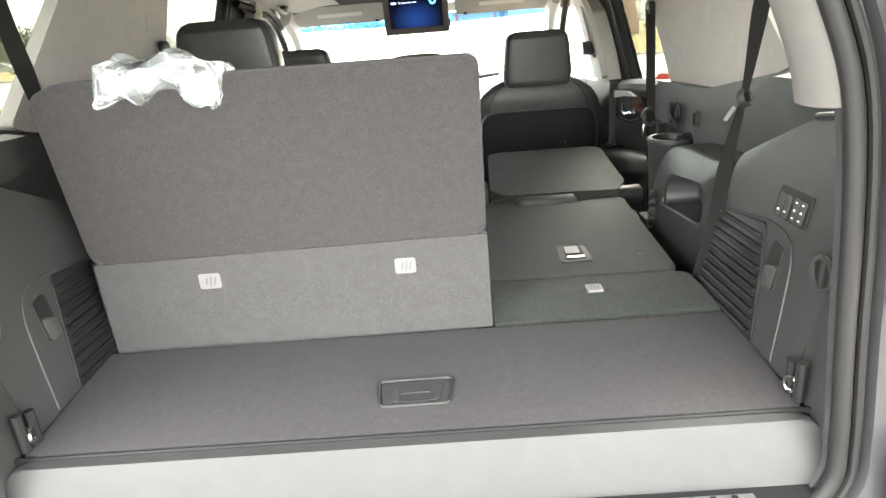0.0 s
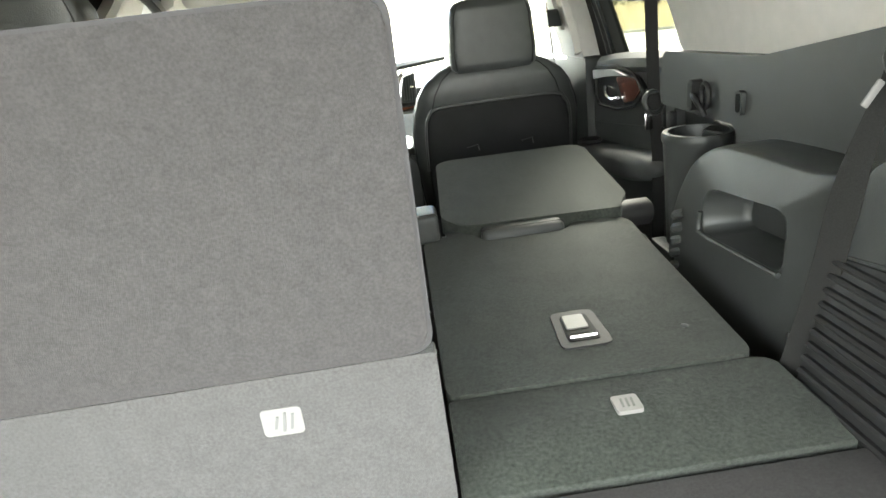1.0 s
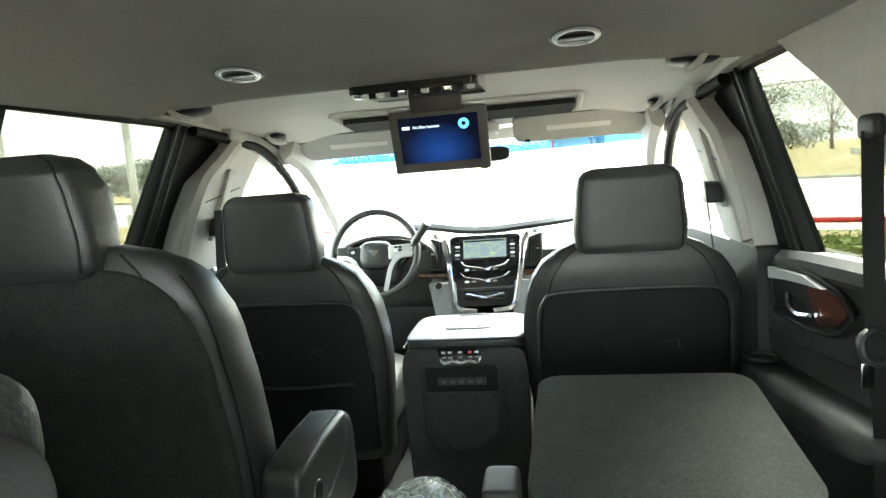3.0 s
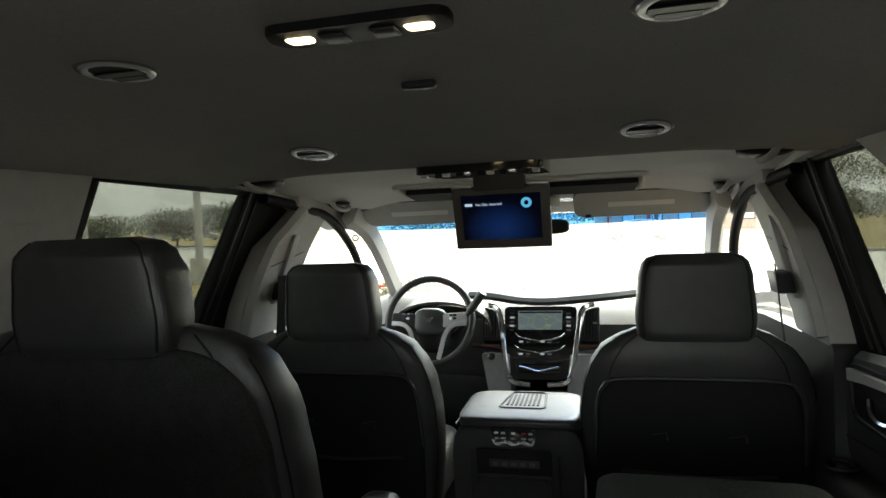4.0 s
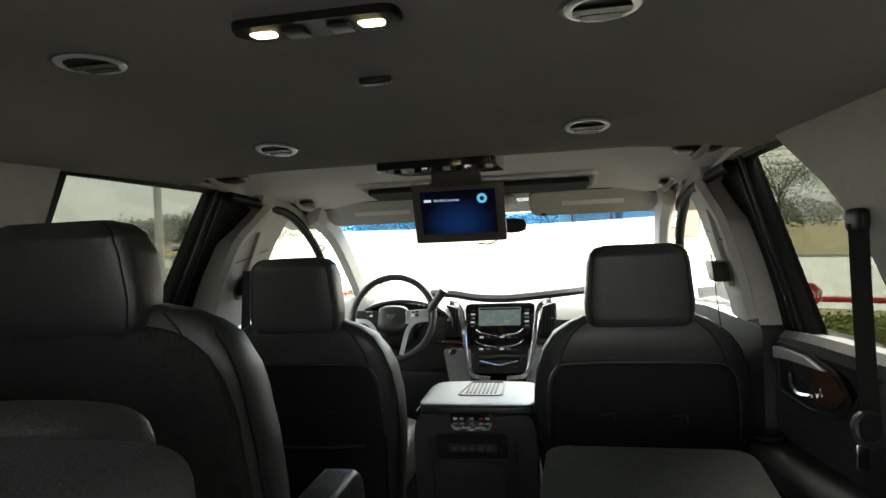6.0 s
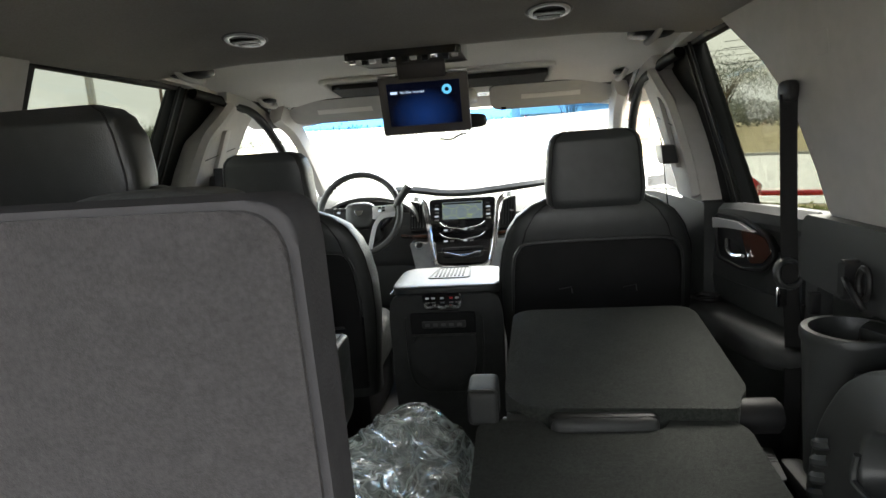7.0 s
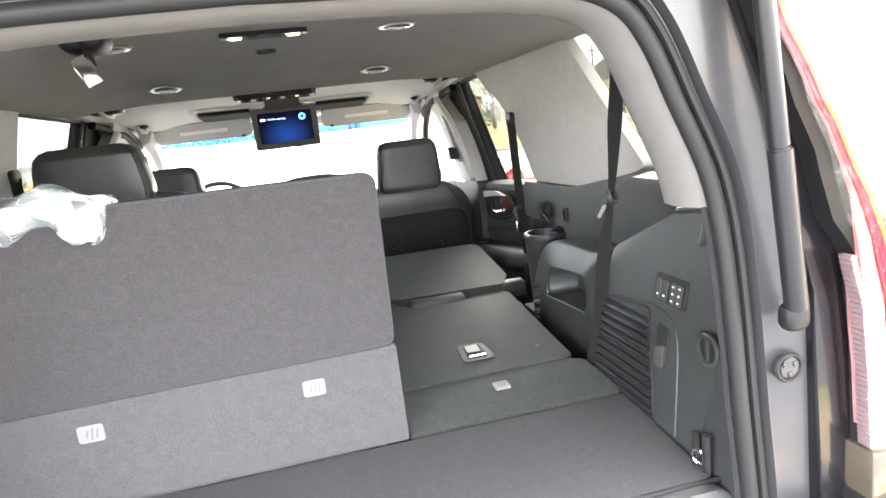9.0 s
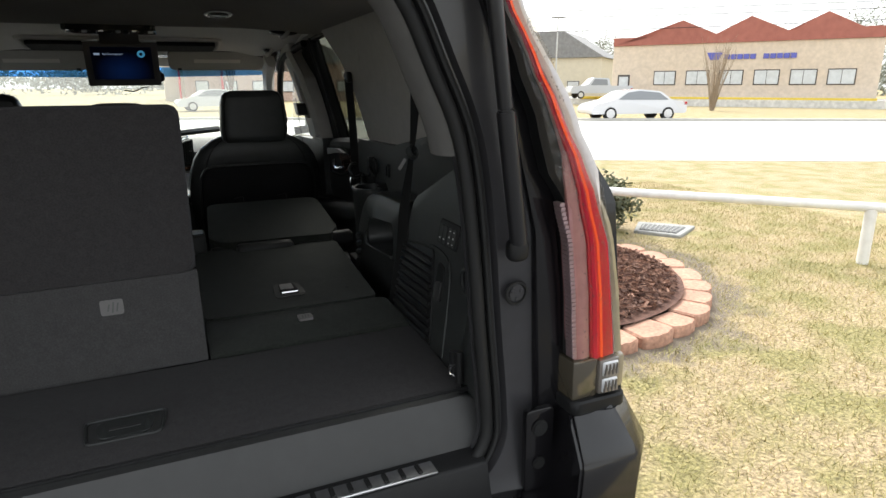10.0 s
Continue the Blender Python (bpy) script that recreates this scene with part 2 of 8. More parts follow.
def pillow(c, s, n=5.0, cuts=9, f=None, m=None):
    """A padded box with half sizes s round c; n sets how square it is, f bends it (unit place, place)."""
    bm = bmesh.new()
    bmesh.ops.create_cube(bm, size=2.0)
    bmesh.ops.subdivide_edges(bm, edges=bm.edges[:], cuts=cuts, use_grid_fill=True)
    for v in bm.verts:
        u = v.co.copy()
        k = (abs(u.x) ** n + abs(u.y) ** n + abs(u.z) ** n) ** (1 / n)
        u = u / k
        p = Vector((u.x * s[0], u.y * s[1], u.z * s[2]))
        if f:
            p = Vector(f(u, p))
        v.co = (m @ p if m else p) + Vector(c)
    return bm


def cyl(a, b, r0, r1=None, n=20, bev=0.0):
    a, b = Vector(a), Vector(b)
    r1 = r0 if r1 is None else r1
    bm = bmesh.new()
    bmesh.ops.create_cone(bm, cap_ends=True, segments=n, radius1=r0, radius2=r1, depth=(b - a).length)
    q = Vector((0, 0, 1)).rotation_difference((b - a).normalized())
    if bev:
        bmesh.ops.bevel(bm, geom=[e for e in bm.edges if any(len(g.verts) > 4 for g in e.link_faces)], offset=bev, segments=2, affect="EDGES")
    bm.transform(Matrix.Translation((a + b) / 2) @ q.to_matrix().to_4x4())
    return bm


def ring(c, axis, R, r, n=28, k=8, squash=1.0):
    """A torus round an axis."""
    q = Vector((0, 0, 1)).rotation_difference(Vector(axis).normalized()).to_matrix()
    path = [Vector(c) + q @ Vector((R * math.cos(2 * math.pi * i / n), R * math.sin(2 * math.pi * i / n), 0)) for i in range(n)]
    return sweep(path, circle(r, k, r * squash), True, up=axis)


def sheet(nu, nv, f, thick=0.0, into=(0, 0, -1)):
    """A surface f(u, v), u and v from 0 to 1, given a thickness along 'into'."""
    bm = bmesh.new()
    d = Vector(into) * thick
    top = [[bm.verts.new(Vector(f(i / nu, j / nv))) for j in range(nv + 1)] for i in range(nu + 1)]
    for i in range(nu):
        for j in range(nv):
            bm.faces.new((top[i][j], top[i + 1][j], top[i + 1][j + 1], top[i][j + 1]))
    if thick:
        bot = [[bm.verts.new(v.co + d) for v in row] for row in top]
        for i in range(nu):
            for j in range(nv):
                bm.faces.new((bot[i][j], bot[i][j + 1], bot[i + 1][j + 1], bot[i + 1][j]))
        edge = [(i, 0) for i in range(nu)] + [(nu, j) for j in range(nv)] + [(i, nv) for i in range(nu, 0, -1)] + [(0, j) for j in range(nv, 0, -1)]
        for (a, b), (c, e) in zip(edge, edge[1:] + edge[:1]):
            bm.faces.new((top[a][b], bot[a][b], bot[c][e], top[c][e]))
    return bm


def lathe(c, prof, n=32):
    """A shape turned round a vertical axis through c from (radius, height) pairs."""
    bm = bmesh.new()
    rows = [[bm.verts.new((c[0] + r * math.cos(2 * math.pi * i / n), c[1] + r * math.sin(2 * math.pi * i / n), z)) for i in range(n)] for r, z in prof]
    for a, b in zip(rows, rows[1:]):
        for i in range(n):
            bm.faces.new((a[i - 1], a[i], b[i], b[i - 1]))
    bm.faces.new(rows[0])
    bm.faces.new(rows[-1])
    return bm


def curve_at(pts, t):
    """Straight lines through (t, value) pairs."""
    if t <= pts[0][0]:
        return pts[0][1]
    for (a, va), (b, vb) in zip(pts, pts[1:]):
        if t <= b:
            k = (t - a) / (b - a)
            k = k * k * (3 - 2 * k) * 0.5 + k * 0.5
            return va + (vb - va) * k
    return pts[-1][1]


def writing(text, size, parent, m, material, name="lettering", depth=0.0005):
    """Raised letters as a mesh, at the pose m, centred."""
    cu = bpy.data.curves.new("letters", "FONT")
    cu.body, cu.size, cu.align_x, cu.align_y, cu.extrude = text, size, "CENTER", "CENTER", depth
    ob = bpy.data.objects.new("letters", cu)
    scene.collection.objects.link(ob)
    bpy.context.view_layer.update()
    me = bpy.data.meshes.new_from_object(ob.evaluated_get(bpy.context.evaluated_depsgraph_get()))
    bpy.data.objects.remove(ob)
    bm = bmesh.new()
    bm.from_mesh(me)
    bpy.data.meshes.remove(me)
    bm.transform(m)
    return part(name, bm, material, parent, smooth=0)


def loft(cx, prof, deep, y_rear, n=4.0, k=36):
    """An upright padded shape: half width and half depth from (z, value) pairs, rear face at y_rear(z)."""
    z0, z1 = prof[0][0], prof[-1][0]
    bm = bmesh.new()
    rows = []
    zs = [z0 + (z1 - z0) * (1 - (1 - i / 30) ** 1.8) for i in range(31)]
    for z in zs:
        rows.append([bm.verts.new(loft_at(cx, prof, deep, y_rear, n, z, 2 * math.pi * j / k)) for j in range(k)])
    for a, b in zip(rows, rows[1:]):
        for i in range(k):
            bm.faces.new((a[i - 1], a[i], b[i], b[i - 1]))
    bm.faces.new(rows[0])
    bm.faces.new(rows[-1])
    return bm


def loft_at(cx, prof, deep, y_rear, n, z, a, out=0.0):
    """A point of a loft at height z; a is 0 at one side and 1.5 pi at the rear."""
    h, d = curve_at(prof, z) + out, curve_at(deep, z) + out
    c, s = math.cos(a), math.sin(a)
    e = 2.0 / n
    return (cx + h * math.copysign(abs(c) ** e, c), y_rear(z) + d - out + d * math.copysign(abs(s) ** e, s), z)


def upper_x(z):
    """Half width of the cabin's side trim, which leans in above the belt line."""
    return 0.84 - 0.14 * max(0.0, z - 1.31)

# ---- the car's cabin: floor, ceiling, walls ----
floor = thing("floor", (0, 0, 0.9), "grey carpeted cargo floor behind a folding seat row", "floor", kind="structure")
def load_floor_z(y):
    return 0.90 + 0.056 * max(y, 0.0)
part("load_floor", prism(rounded([(-0.655, -0.006), (0.655, -0.006), (0.668, 0.318), (-0.668, 0.318)], 0.01, 3), "z", 0.86, 0.90, 0.006, 2,
     lambda x, y, z: (x, y, z + 0.056 * max(y, 0))), M_CARPET, floor)
part("cabin_floor", rbox(-0.86, 0.86, 0.32, 3.3, 0.36, 0.42, 0.004), M_FLOORMAT, floor, "black carpeted cabin floor")
part("footwell_wall", rbox(-0.80, 0.80, 0.335, 0.36, 0.36, 0.86, 0.004), M_FLOORMAT, floor)

handle = thing("floor_handle", (0.012, 0.098, 0.905), "black plastic lift handle set flush in the cargo floor", "handle")
def on_floor(bm):
    for v in bm.verts:
        v.co.z += load_floor_z(v.co.y) - 0.90
    return bm
HX, HY = 0.012, 0.098
part("bezel", on_floor(sweep([Vector((x + HX, y + HY, 0.9025)) for x, y in rounded([(-0.062, -0.035), (0.062, -0.035), (0.070, 0.042), (-0.070, 0.042)], 0.014)], circle(0.0028, 8, 0.003), True)), M_PLASTIC, handle)
part("cup", on_floor(prism(rounded([(HX - 0.058, HY - 0.031), (HX + 0.058, HY - 0.031), (HX + 0.066, HY + 0.038), (HX - 0.066, HY + 0.038)], 0.012), "z", 0.899, 0.9015, 0.0008, 1)), M_SILL, handle)
part("grip", on_floor(prism(rounded([(HX - 0.044, HY - 0.026), (HX + 0.044, HY - 0.026), (HX + 0.052, HY + 0.03), (HX - 0.052, HY + 0.03)], 0.016), "z", 0.901, 0.905, 0.002, 2)), M_PLASTIC, handle, "dark lift grip")
part("slot", on_floor(rbox(HX - 0.026, HX + 0.026, HY - 0.006, HY + 0.002, 0.9055, 0.9068, 0.0005)), M_SILL, handle)

# sill: carpet edge strip, grey fascia, scuff plate
sill = thing("sill", (0, -0.05, 0.8), "grey plastic tailgate sill with metal scuff plate", "sill", kind="structure")
part("edge_strip", sweep([Vector((x, -0.010, 0.895)) for x in np.linspace(-0.665, 0.665, 12)], oblong(0.008, 0.010)), M_PLASTIC_D, sill)
part("fascia", prism(rounded([(-0.672, 0.895), (0.672, 0.895), (0.680, 0.772), (-0.680, 0.772)], 0.035), "y", -0.036, -0.013, 0.007, 3,
     lambda x, y, z: (x, y - (0.895 - z) * 0.28, z)), M_SILL, sill)
part("step_panel", prism([(-0.14, 0.70), (-0.115, 0.785), (-0.05, 0.795), (0.0, 0.79), (0.0, 0.70)], "x", -0.66, 0.66, 0.006, 2), M_PLASTIC_D, sill)
part("scuff_plate", rbox(-0.30, 0.55, -0.118, -0.078, 0.789, 0.795, 0.002, 1), M_STEEL, sill, "brushed steel scuff plate with black ribs")
for i in range(24):
    x = -0.27 + i * 0.034
    part("rib", rbox(x, x + 0.009, -0.112, -0.084, 0.794, 0.7985, 0.001, 1), M_RUBBER, sill)

# ceiling
CEIL = [(-0.02, 1.735), (0.12, 1.80), (0.40, 1.84), (0.95, 1.850), (1.20, 1.843), (1.44, 1.818), (1.59, 1.790), (1.765, 1.752), (1.78, 1.756), (1.82, 1.800), (2.30, 1.748), (2.75, 1.685), (2.92, 1.635)]
def ceil_z(x, y):
    edge = min(1.0, max(0.0, abs(x) - 0.45) / 0.30)
    zc = curve_at(CEIL, y)
    low = min(zc, 1.752) - 0.012 if y < 1.79 else zc - 0.03
    if y < 0.25:
        low = min(low, zc - 0.03)
    k = edge * edge * (3 - 2 * edge)
    return zc + (low - zc) * k
def liner(u, v, y0=-0.02, y1=1.792):
    y = y0 + (y1 - y0) * v
    z0 = curve_at(CEIL, y)
    half = upper_x(z0 - 0.05) + 0.03
    x = (2 * u - 1) * half
    return x, y, ceil_z(x, y)
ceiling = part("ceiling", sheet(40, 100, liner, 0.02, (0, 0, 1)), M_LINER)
tagged(ceiling, "grey cloth headliner with a step above the front row", "ceiling", kind="structure")
# front part of the headliner, painted paler to stand in for window light
ceiling_front = part("ceiling", sheet(40, 50, lambda u, v: liner(u, v, 1.792, 2.92), 0.02, (0, 0, 1)), M_LINER_LIT)
tagged(ceiling_front, "cloth headliner above the front seats, window light painted in", "ceiling", kind="structure")

# sunroof
roofw = thing("window_5", (0, 2.35, 1.74), "closed dark sunroof panel in a pale recess", "sunroof", kind="structure")
part("window_frame", sweep([Vector((x, y, ceil_z(0, y) - 0.004)) for x, y in rounded([(-0.43, 2.29), (0.43, 2.29), (0.43, 2.54), (-0.43, 2.54)], 0.05)], circle(0.012, 8), True), M_LINER_LIT, roofw)
part("pane", prism(rounded([(-0.415, 2.392), (0.415, 2.392), (0.405, 2.525), (-0.405, 2.525)], 0.02), "z", -0.018, 0.0, 0, 1, lambda x, y, z: (x, y, ceil_z(0, y) - 0.003 + z)), M_FLOORMAT, roofw, "dark edge of the sunroof panel")


def side_wall(s):
    """All fixed trim of one side of the cabin; s is 1 for one side, -1 for the other."""
    nm = "wall_right" if s > 0 else "wall_left"
    w = thing(nm, (s * 0.7, 0.5, 0.9), "charcoal plastic side trim with pale grey upper pillars", "side trim", kind="structure")
    def lean(x, y, z):
        return s * (x + 0.004 + 0.215 * (z - 0.9)), y, z
    # cargo side panel
    out = rounded([(0.045, 0.87), (0.458, 0.87), (0.458, 1.19), (0.445, 1.226), (0.225, 1.330), (0.17, 1.343), (0.045, 1.347)], 0.02, 4)
    part("side_panel", prism(out, "x", 0.658, 0.74, 0.010, 3, lean), M_PLASTIC, w)
    def post(u, v):
        z = 0.865 + 0.535 * v
        a, b = 0.660 + 0.004 + 0.215 * (z - 0.9), curve_at([(0.86, 0.668), (1.05, 0.657), (1.26, 0.640), (1.42, 0.617)], z)
        k = u * u * (3 - 2 * u)
        return s * (b + (a - b) * k), -0.066 + 0.13 * u, z
    part("rear_post_cover", sheet(10, 20, post, 0.008, (s, 0, 0)), M_PLASTIC, w)
    # louvre field
    part("louvre_back", prism(rounded([(0.190, 0.908), (0.455, 0.918), (0.455, 1.105), (0.265, 1.128)], 0.015, 3), "x", 0.6545, 0.66, 0.001, 1, lean), M_PLASTIC_D, w)
    for i in range(10):
        z = 0.925 + i * 0.0195
        ye = 0.196 + (z - 0.905) * 0.32
        part("slat", sweep([Vector(lean(0.652, y, z + 0.006 * (0.45 - y))) for y in np.linspace(ye, 0.450, 5)], oblong(0.012, 0.009, 0.35), up=(0, 0, 1)), M_PLASTIC_D, w)
    # access cover outline and pull cup
    part("cover_seam", tube([Vector(lean(0.657, y, z)) for y, z in smooth_path([(0.120, 0.91), (0.140, 1.02), (0.158, 1.09), (0.19, 1.125), (0.265, 1.134), (0.36, 1.122), (0.45, 1.108)], 6)], 0.0026, 6, up=(1, 0, 0)), M_PLASTIC, w)
    pull = part("pull_cup", prism(rounded([(0.180, 1.020), (0.222, 1.020), (0.228, 1.108), (0.186, 1.100)], 0.01, 3), "x", 0.6555, 0.66, 0.001, 1, lean), M_PLASTIC_D, w)
    part("finger_tab", prism(rounded([(0.186, 1.022), (0.218, 1.022), (0.221, 1.060), (0.188, 1.068)], 0.006, 3), "x", 0.651, 0.657, 0.002, 2, lean), M_SILL, pull)
    # round tie-down recess, hook, tie-down loop
    q = Vector(lean(0.650, 0.058, 1.105))
    part("round_recess", ring(q, (1, 0, 0), 0.028, 0.005), M_PLASTIC, w)
    bowl = part("round_plug", cyl(q + Vector((s * 0.001, 0, 0)), q + Vector((s * 0.02, 0, 0)), 0.027, bev=0.001), M_PLASTIC_D, w)
    part("plug_bar", rbox(q.x - 0.004, q.x + 0.004, q.y - 0.005, q.y + 0.005, q.z - 0.026, q.z + 0.026, 0.003, 2), M_PLASTIC, bowl)
    part("bag_hook", tube([Vector(lean(0.655, y, z)) for y, z in smooth_path([(0.215, 1.335), (0.15, 1.343), (0.128, 1.330), (0.124, 1.295), (0.130, 1.283)], 5)], 0.007, 8, up=(1, 0, 0)), M_PLASTIC, w)
    for k, y in enumerate((0.004, 0.034)):
        part("corner_rib", tube([Vector((s * 0.652, y, z)) for z in np.linspace(0.905, 0.975 - 0.01 * k, 5)], 0.009, 8, up=(0, 1, 0)), M_PLASTIC_D, w)
    part("tie_loop", ring((s * 0.648, 0.02, 0.925), (1, 0.4, 0), 0.013, 0.004, 18, 8), M_CHROME, w, "chrome tie-down loop")
    # switch panel
    if s > 0:
        sw = part("switch_panel", prism(rounded([(0.148, 1.147), (0.256, 1.149), (0.256, 1.206), (0.148, 1.206)], 0.006, 3), "x", 0.6545, 0.66, 0.001, 1, lean), M_PLASTIC_D, w)
        for i, y in enumerate((0.239, 0.217, 0.189, 0.168)):
            b = part("button", prism(rounded([(y - 0.009, 1.153), (y + 0.009, 1.153), (y + 0.009, 1.195), (y - 0.009, 1.195)], 0.003, 2), "x", 0.6525, 0.656, 0.0008, 1, lean), M_PLASTIC, sw)
            marks = ((1.164, 0.004, 0.0016),) if i < 2 else ((1.160, 0.0035, 0.0013), (1.174, 0.0035, 0.002), (1.188, 0.0035, 0.0013))
            part("symbol", join(*[prism([(y - a, z - c), (y + a, z - c), (y + a * 0.6, z + c), (y - a * 0.6, z + c)], "x", 0.6517, 0.6524, 0, 1, lean) for z, a, c in marks]), M_WHITE, sw, "white switch symbol", 0)
    # wheel-arch armrest box
    def arch(x, y, z):
        return s * (x + 0.030 + 0.04 * max(0, z - 0.9)), y, z
    outl = rounded([(0.456, 0.62), (0.985, 0.62), (0.982, 0.86), (0.966, 1.00), (0.946, 1.055), (0.896, 1.130), (0.836, 1.172), (0.77, 1.192), (0.66, 1.198), (0.52, 1.200), (0.456, 1.215)], 0.03, 5)
    pock = rounded([(0.572, 1.028), (0.826, 1.014), (0.822, 1.080), (0.794, 1.108), (0.577, 1.128)], 0.03, 5)
    bm = bmesh.new()
    # inner face with the pocket cut through it
    def put(p, x):
        return bm.verts.new(arch(x, p[0], p[1]))
    k = len(outl)
    cy, cz = 0.68, 1.076
    def ray_out(poly, a):
        """Where a ray from the pocket's middle leaves an outline."""
        d = Vector((math.cos(a), math.sin(a)))
        best = 0
        for i in range(len(poly)):
            p, r = Vector(poly[i - 1]) - Vector((cy, cz)), Vector(poly[i]) - Vector((cy, cz))
            e = r - p
            den = d.x * e.y - d.y * e.x
            if abs(den) < 1e-9:
                continue
            t = (p.x * e.y - p.y * e.x) / den
            uu = (p.x * d.y - p.y * d.x) / den
            if t > 0 and -1e-6 <= uu <= 1 + 1e-6:
                best = max(best, t)
        return cy + d.x * best, cz + d.y * best
    A = [2 * math.pi * i / 96 for i in range(96)]
    rings = []
    for poly, x, sh in ((outl, 0.84, 1.0), (outl, 0.70, 1.0), (outl, 0.684, 0.992), (outl, 0.676, 0.97), (outl, 0.673, 0.94), (pock, 0.673, 1.06), (pock, 0.672, 1.02), (pock, 0.677, 0.99), (pock, 0.745, 0.95), (pock, 0.765, 0.88)):
        row = []
        for a in A:
            p = ray_out(poly, a)
            row.append(put((cy + (p[0] - cy) * sh, cz + (p[1] - cz) * sh), x))
        rings.append(row)
    for r0, r1 in zip(rings, rings[1:]):
        for i in range(96):
            bm.faces.new((r0[i - 1], r0[i], r1[i], r1[i - 1]))
    bm.faces.new(rings[-1])
    part("armrest_box", bm, M_PLASTIC, w, smooth=75)
    part("pocket_lip", tube([Vector(arch(0.668, y, z)) for y, z in smooth_path([(0.824, 1.056), (0.828, 1.026), (0.810, 1.014), (0.69, 1.021), (0.573, 1.028)], 5)], 0.005, 8, up=(1, 0, 0)), M_PLASTIC, w)
    for i in range(6):
        z = 0.875 + i * 0.029
        c = 0.944 - 0.09 * (z - 0.86)
        part("front_rib", sweep([Vector((s * (0.709 - 0.010 * (1 - u * u)), c - 0.008 + 0.018 * u, z - 0.008 * u)) for u in np.linspace(-1, 1, 7)], oblong(0.012, 0.019, 0.48), up=(0, 0, 1)), M_PLASTIC, w)
    # cup holder in front of the armrest
    cc = Vector((s * 0.782, 0.998, 0.0))
    part("cup_body", lathe((cc.x, cc.y), [(0.052, 0.62), (0.060, 0.92), (0.067, 1.09), (0.070, 1.148), (0.073, 1.154), (0.0735, 1.167), (0.071, 1.172), (0.061, 1.172), (0.059, 1.165), (0.057, 1.157), (0.051, 1.07), (0.046, 1.065)]), M_PLASTIC, w)
    part("cup_shelf", prism(rounded([(0.72, 0.88), (0.86, 0.86), (0.86, 1.06), (0.83, 1.05)], 0.03, 4), "z", 1.08, 1.120, 0.008, 2, lambda x, y, z: (s * x, y, z + 0.06 * (1.0 - y))), M_PLASTIC, w)
    part("cup_fin", prism([(0.80, 1.02), (0.865, 1.085), (0.865, 0.90), (0.83, 0.93)], "z", 1.115, 1.168, 0.008, 2, lambda x, y, z: (s * x, y, z + 0.12 * max(0, x - 0.82))), M_PLASTIC, w)
    part("belt_catch", prism(rounded([(1.155, 1.145), (1.175, 1.145), (1.178, 1.185), (1.155, 1.188)], 0.005, 3), "x", 0.792, 0.808, 0.003, 2, lambda x, y, z: (s * x, y, z)), M_PLASTIC_D, w)
    # dark quarter wall above the armrest
    def wall_at(x, y, z):
        return s * (x - 0.14 * max(0.0, z - 1.31)), y, z
    part("quarter_panel", prism(rounded([(0.06, 0.60), (0.87, 0.60), (0.89, 1.195), (1.245, 1.195), (1.245, 1.318), (0.84, 1.325), (0.50, 1.385), (0.40, 1.405), (0.06, 1.405)], 0.02, 4), "x", 0.805, 0.86, 0.008, 2, lambda x, y, z: (s * (x + 0.05 * (z - 1.2)), y, z)), M_PLASTIC, w)
    part("quarter_lower", prism(rounded([(0.84, 0.60), (1.25, 0.60), (1.25, 1.215), (0.84, 1.215)], 0.02, 3), "x", 0.872, 0.90, 0.008, 2, lambda x, y, z: (s * x, y, z)), M_PLASTIC, w)
    part("parcel_shelf", prism(rounded([(0.06, 1.325), (0.20, 1.318), (0.44, 1.21), (0.50, 1.18), (0.50, 1.10), (0.06, 1.10)], 0.02, 4), "x", 0.752, 0.84, 0.01, 3, lambda x, y, z: (s * (x + 0.06 * (z - 1.12)), y, z)), M_PLASTIC, w)
    part("window_shelf", prism(rounded([(0.06, 1.33), (0.34, 1.33), (0.50, 1.375), (0.42, 1.405), (0.06, 1.41)], 0.015, 4), "x", 0.77, 0.88, 0.015, 3, lambda x, y, z: (s * x, y, z - 0.25 * max(0, 0.84 - x))), M_PLASTIC, w)
    part("coat_hook", prism(rounded([(1.037, 1.205), (1.057, 1.205), (1.057, 1.270), (1.037, 1.270)], 0.008, 4), "x", 0.785, 0.812, 0.004, 2, lambda x, y, z: (s * x, y, z)), M_PLASTIC_D, w)
    part("hook_loop", tube([Vector((s * 0.797, 1.004 + 0.015 * math.cos(a), 1.240 + 0.025 * math.sin(a))) for a in np.linspace(0, 2 * math.pi, 25)[:-1]], 0.005, 8, True, up=(s, 0, 0)), M_PLASTIC_D, w, "black wire loop")
    part("hook_stem", tube(smooth_path([Vector((s * 0.790, 1.045, 1.240)), Vector((s * 0.784, 1.022, 1.234)), Vector((s * 0.788, 1.004, 1.216)), Vector((s * 0.796, 1.000, 1.200))], 4), 0.006, 8, up=(s, 0, 0)), M_PLASTIC_D, w)
    slot = part("belt_slot", prism(rounded([(0.866, 1.217), (0.892, 1.217), (0.892, 1.262), (0.866, 1.262)], 0.010, 4), "x", 0.7985, 0.812, 0.001, 1, lambda x, y, z: (s * x, y, z)), M_PLASTIC, w)
    part("slot_mouth", prism(rounded([(0.872, 1.222), (0.886, 1.222), (0.886, 1.257), (0.872, 1.257)], 0.006, 4), "x", 0.797, 0.800, 0, 1, lambda x, y, z: (s * x, y, z)), M_BLACK, slot)
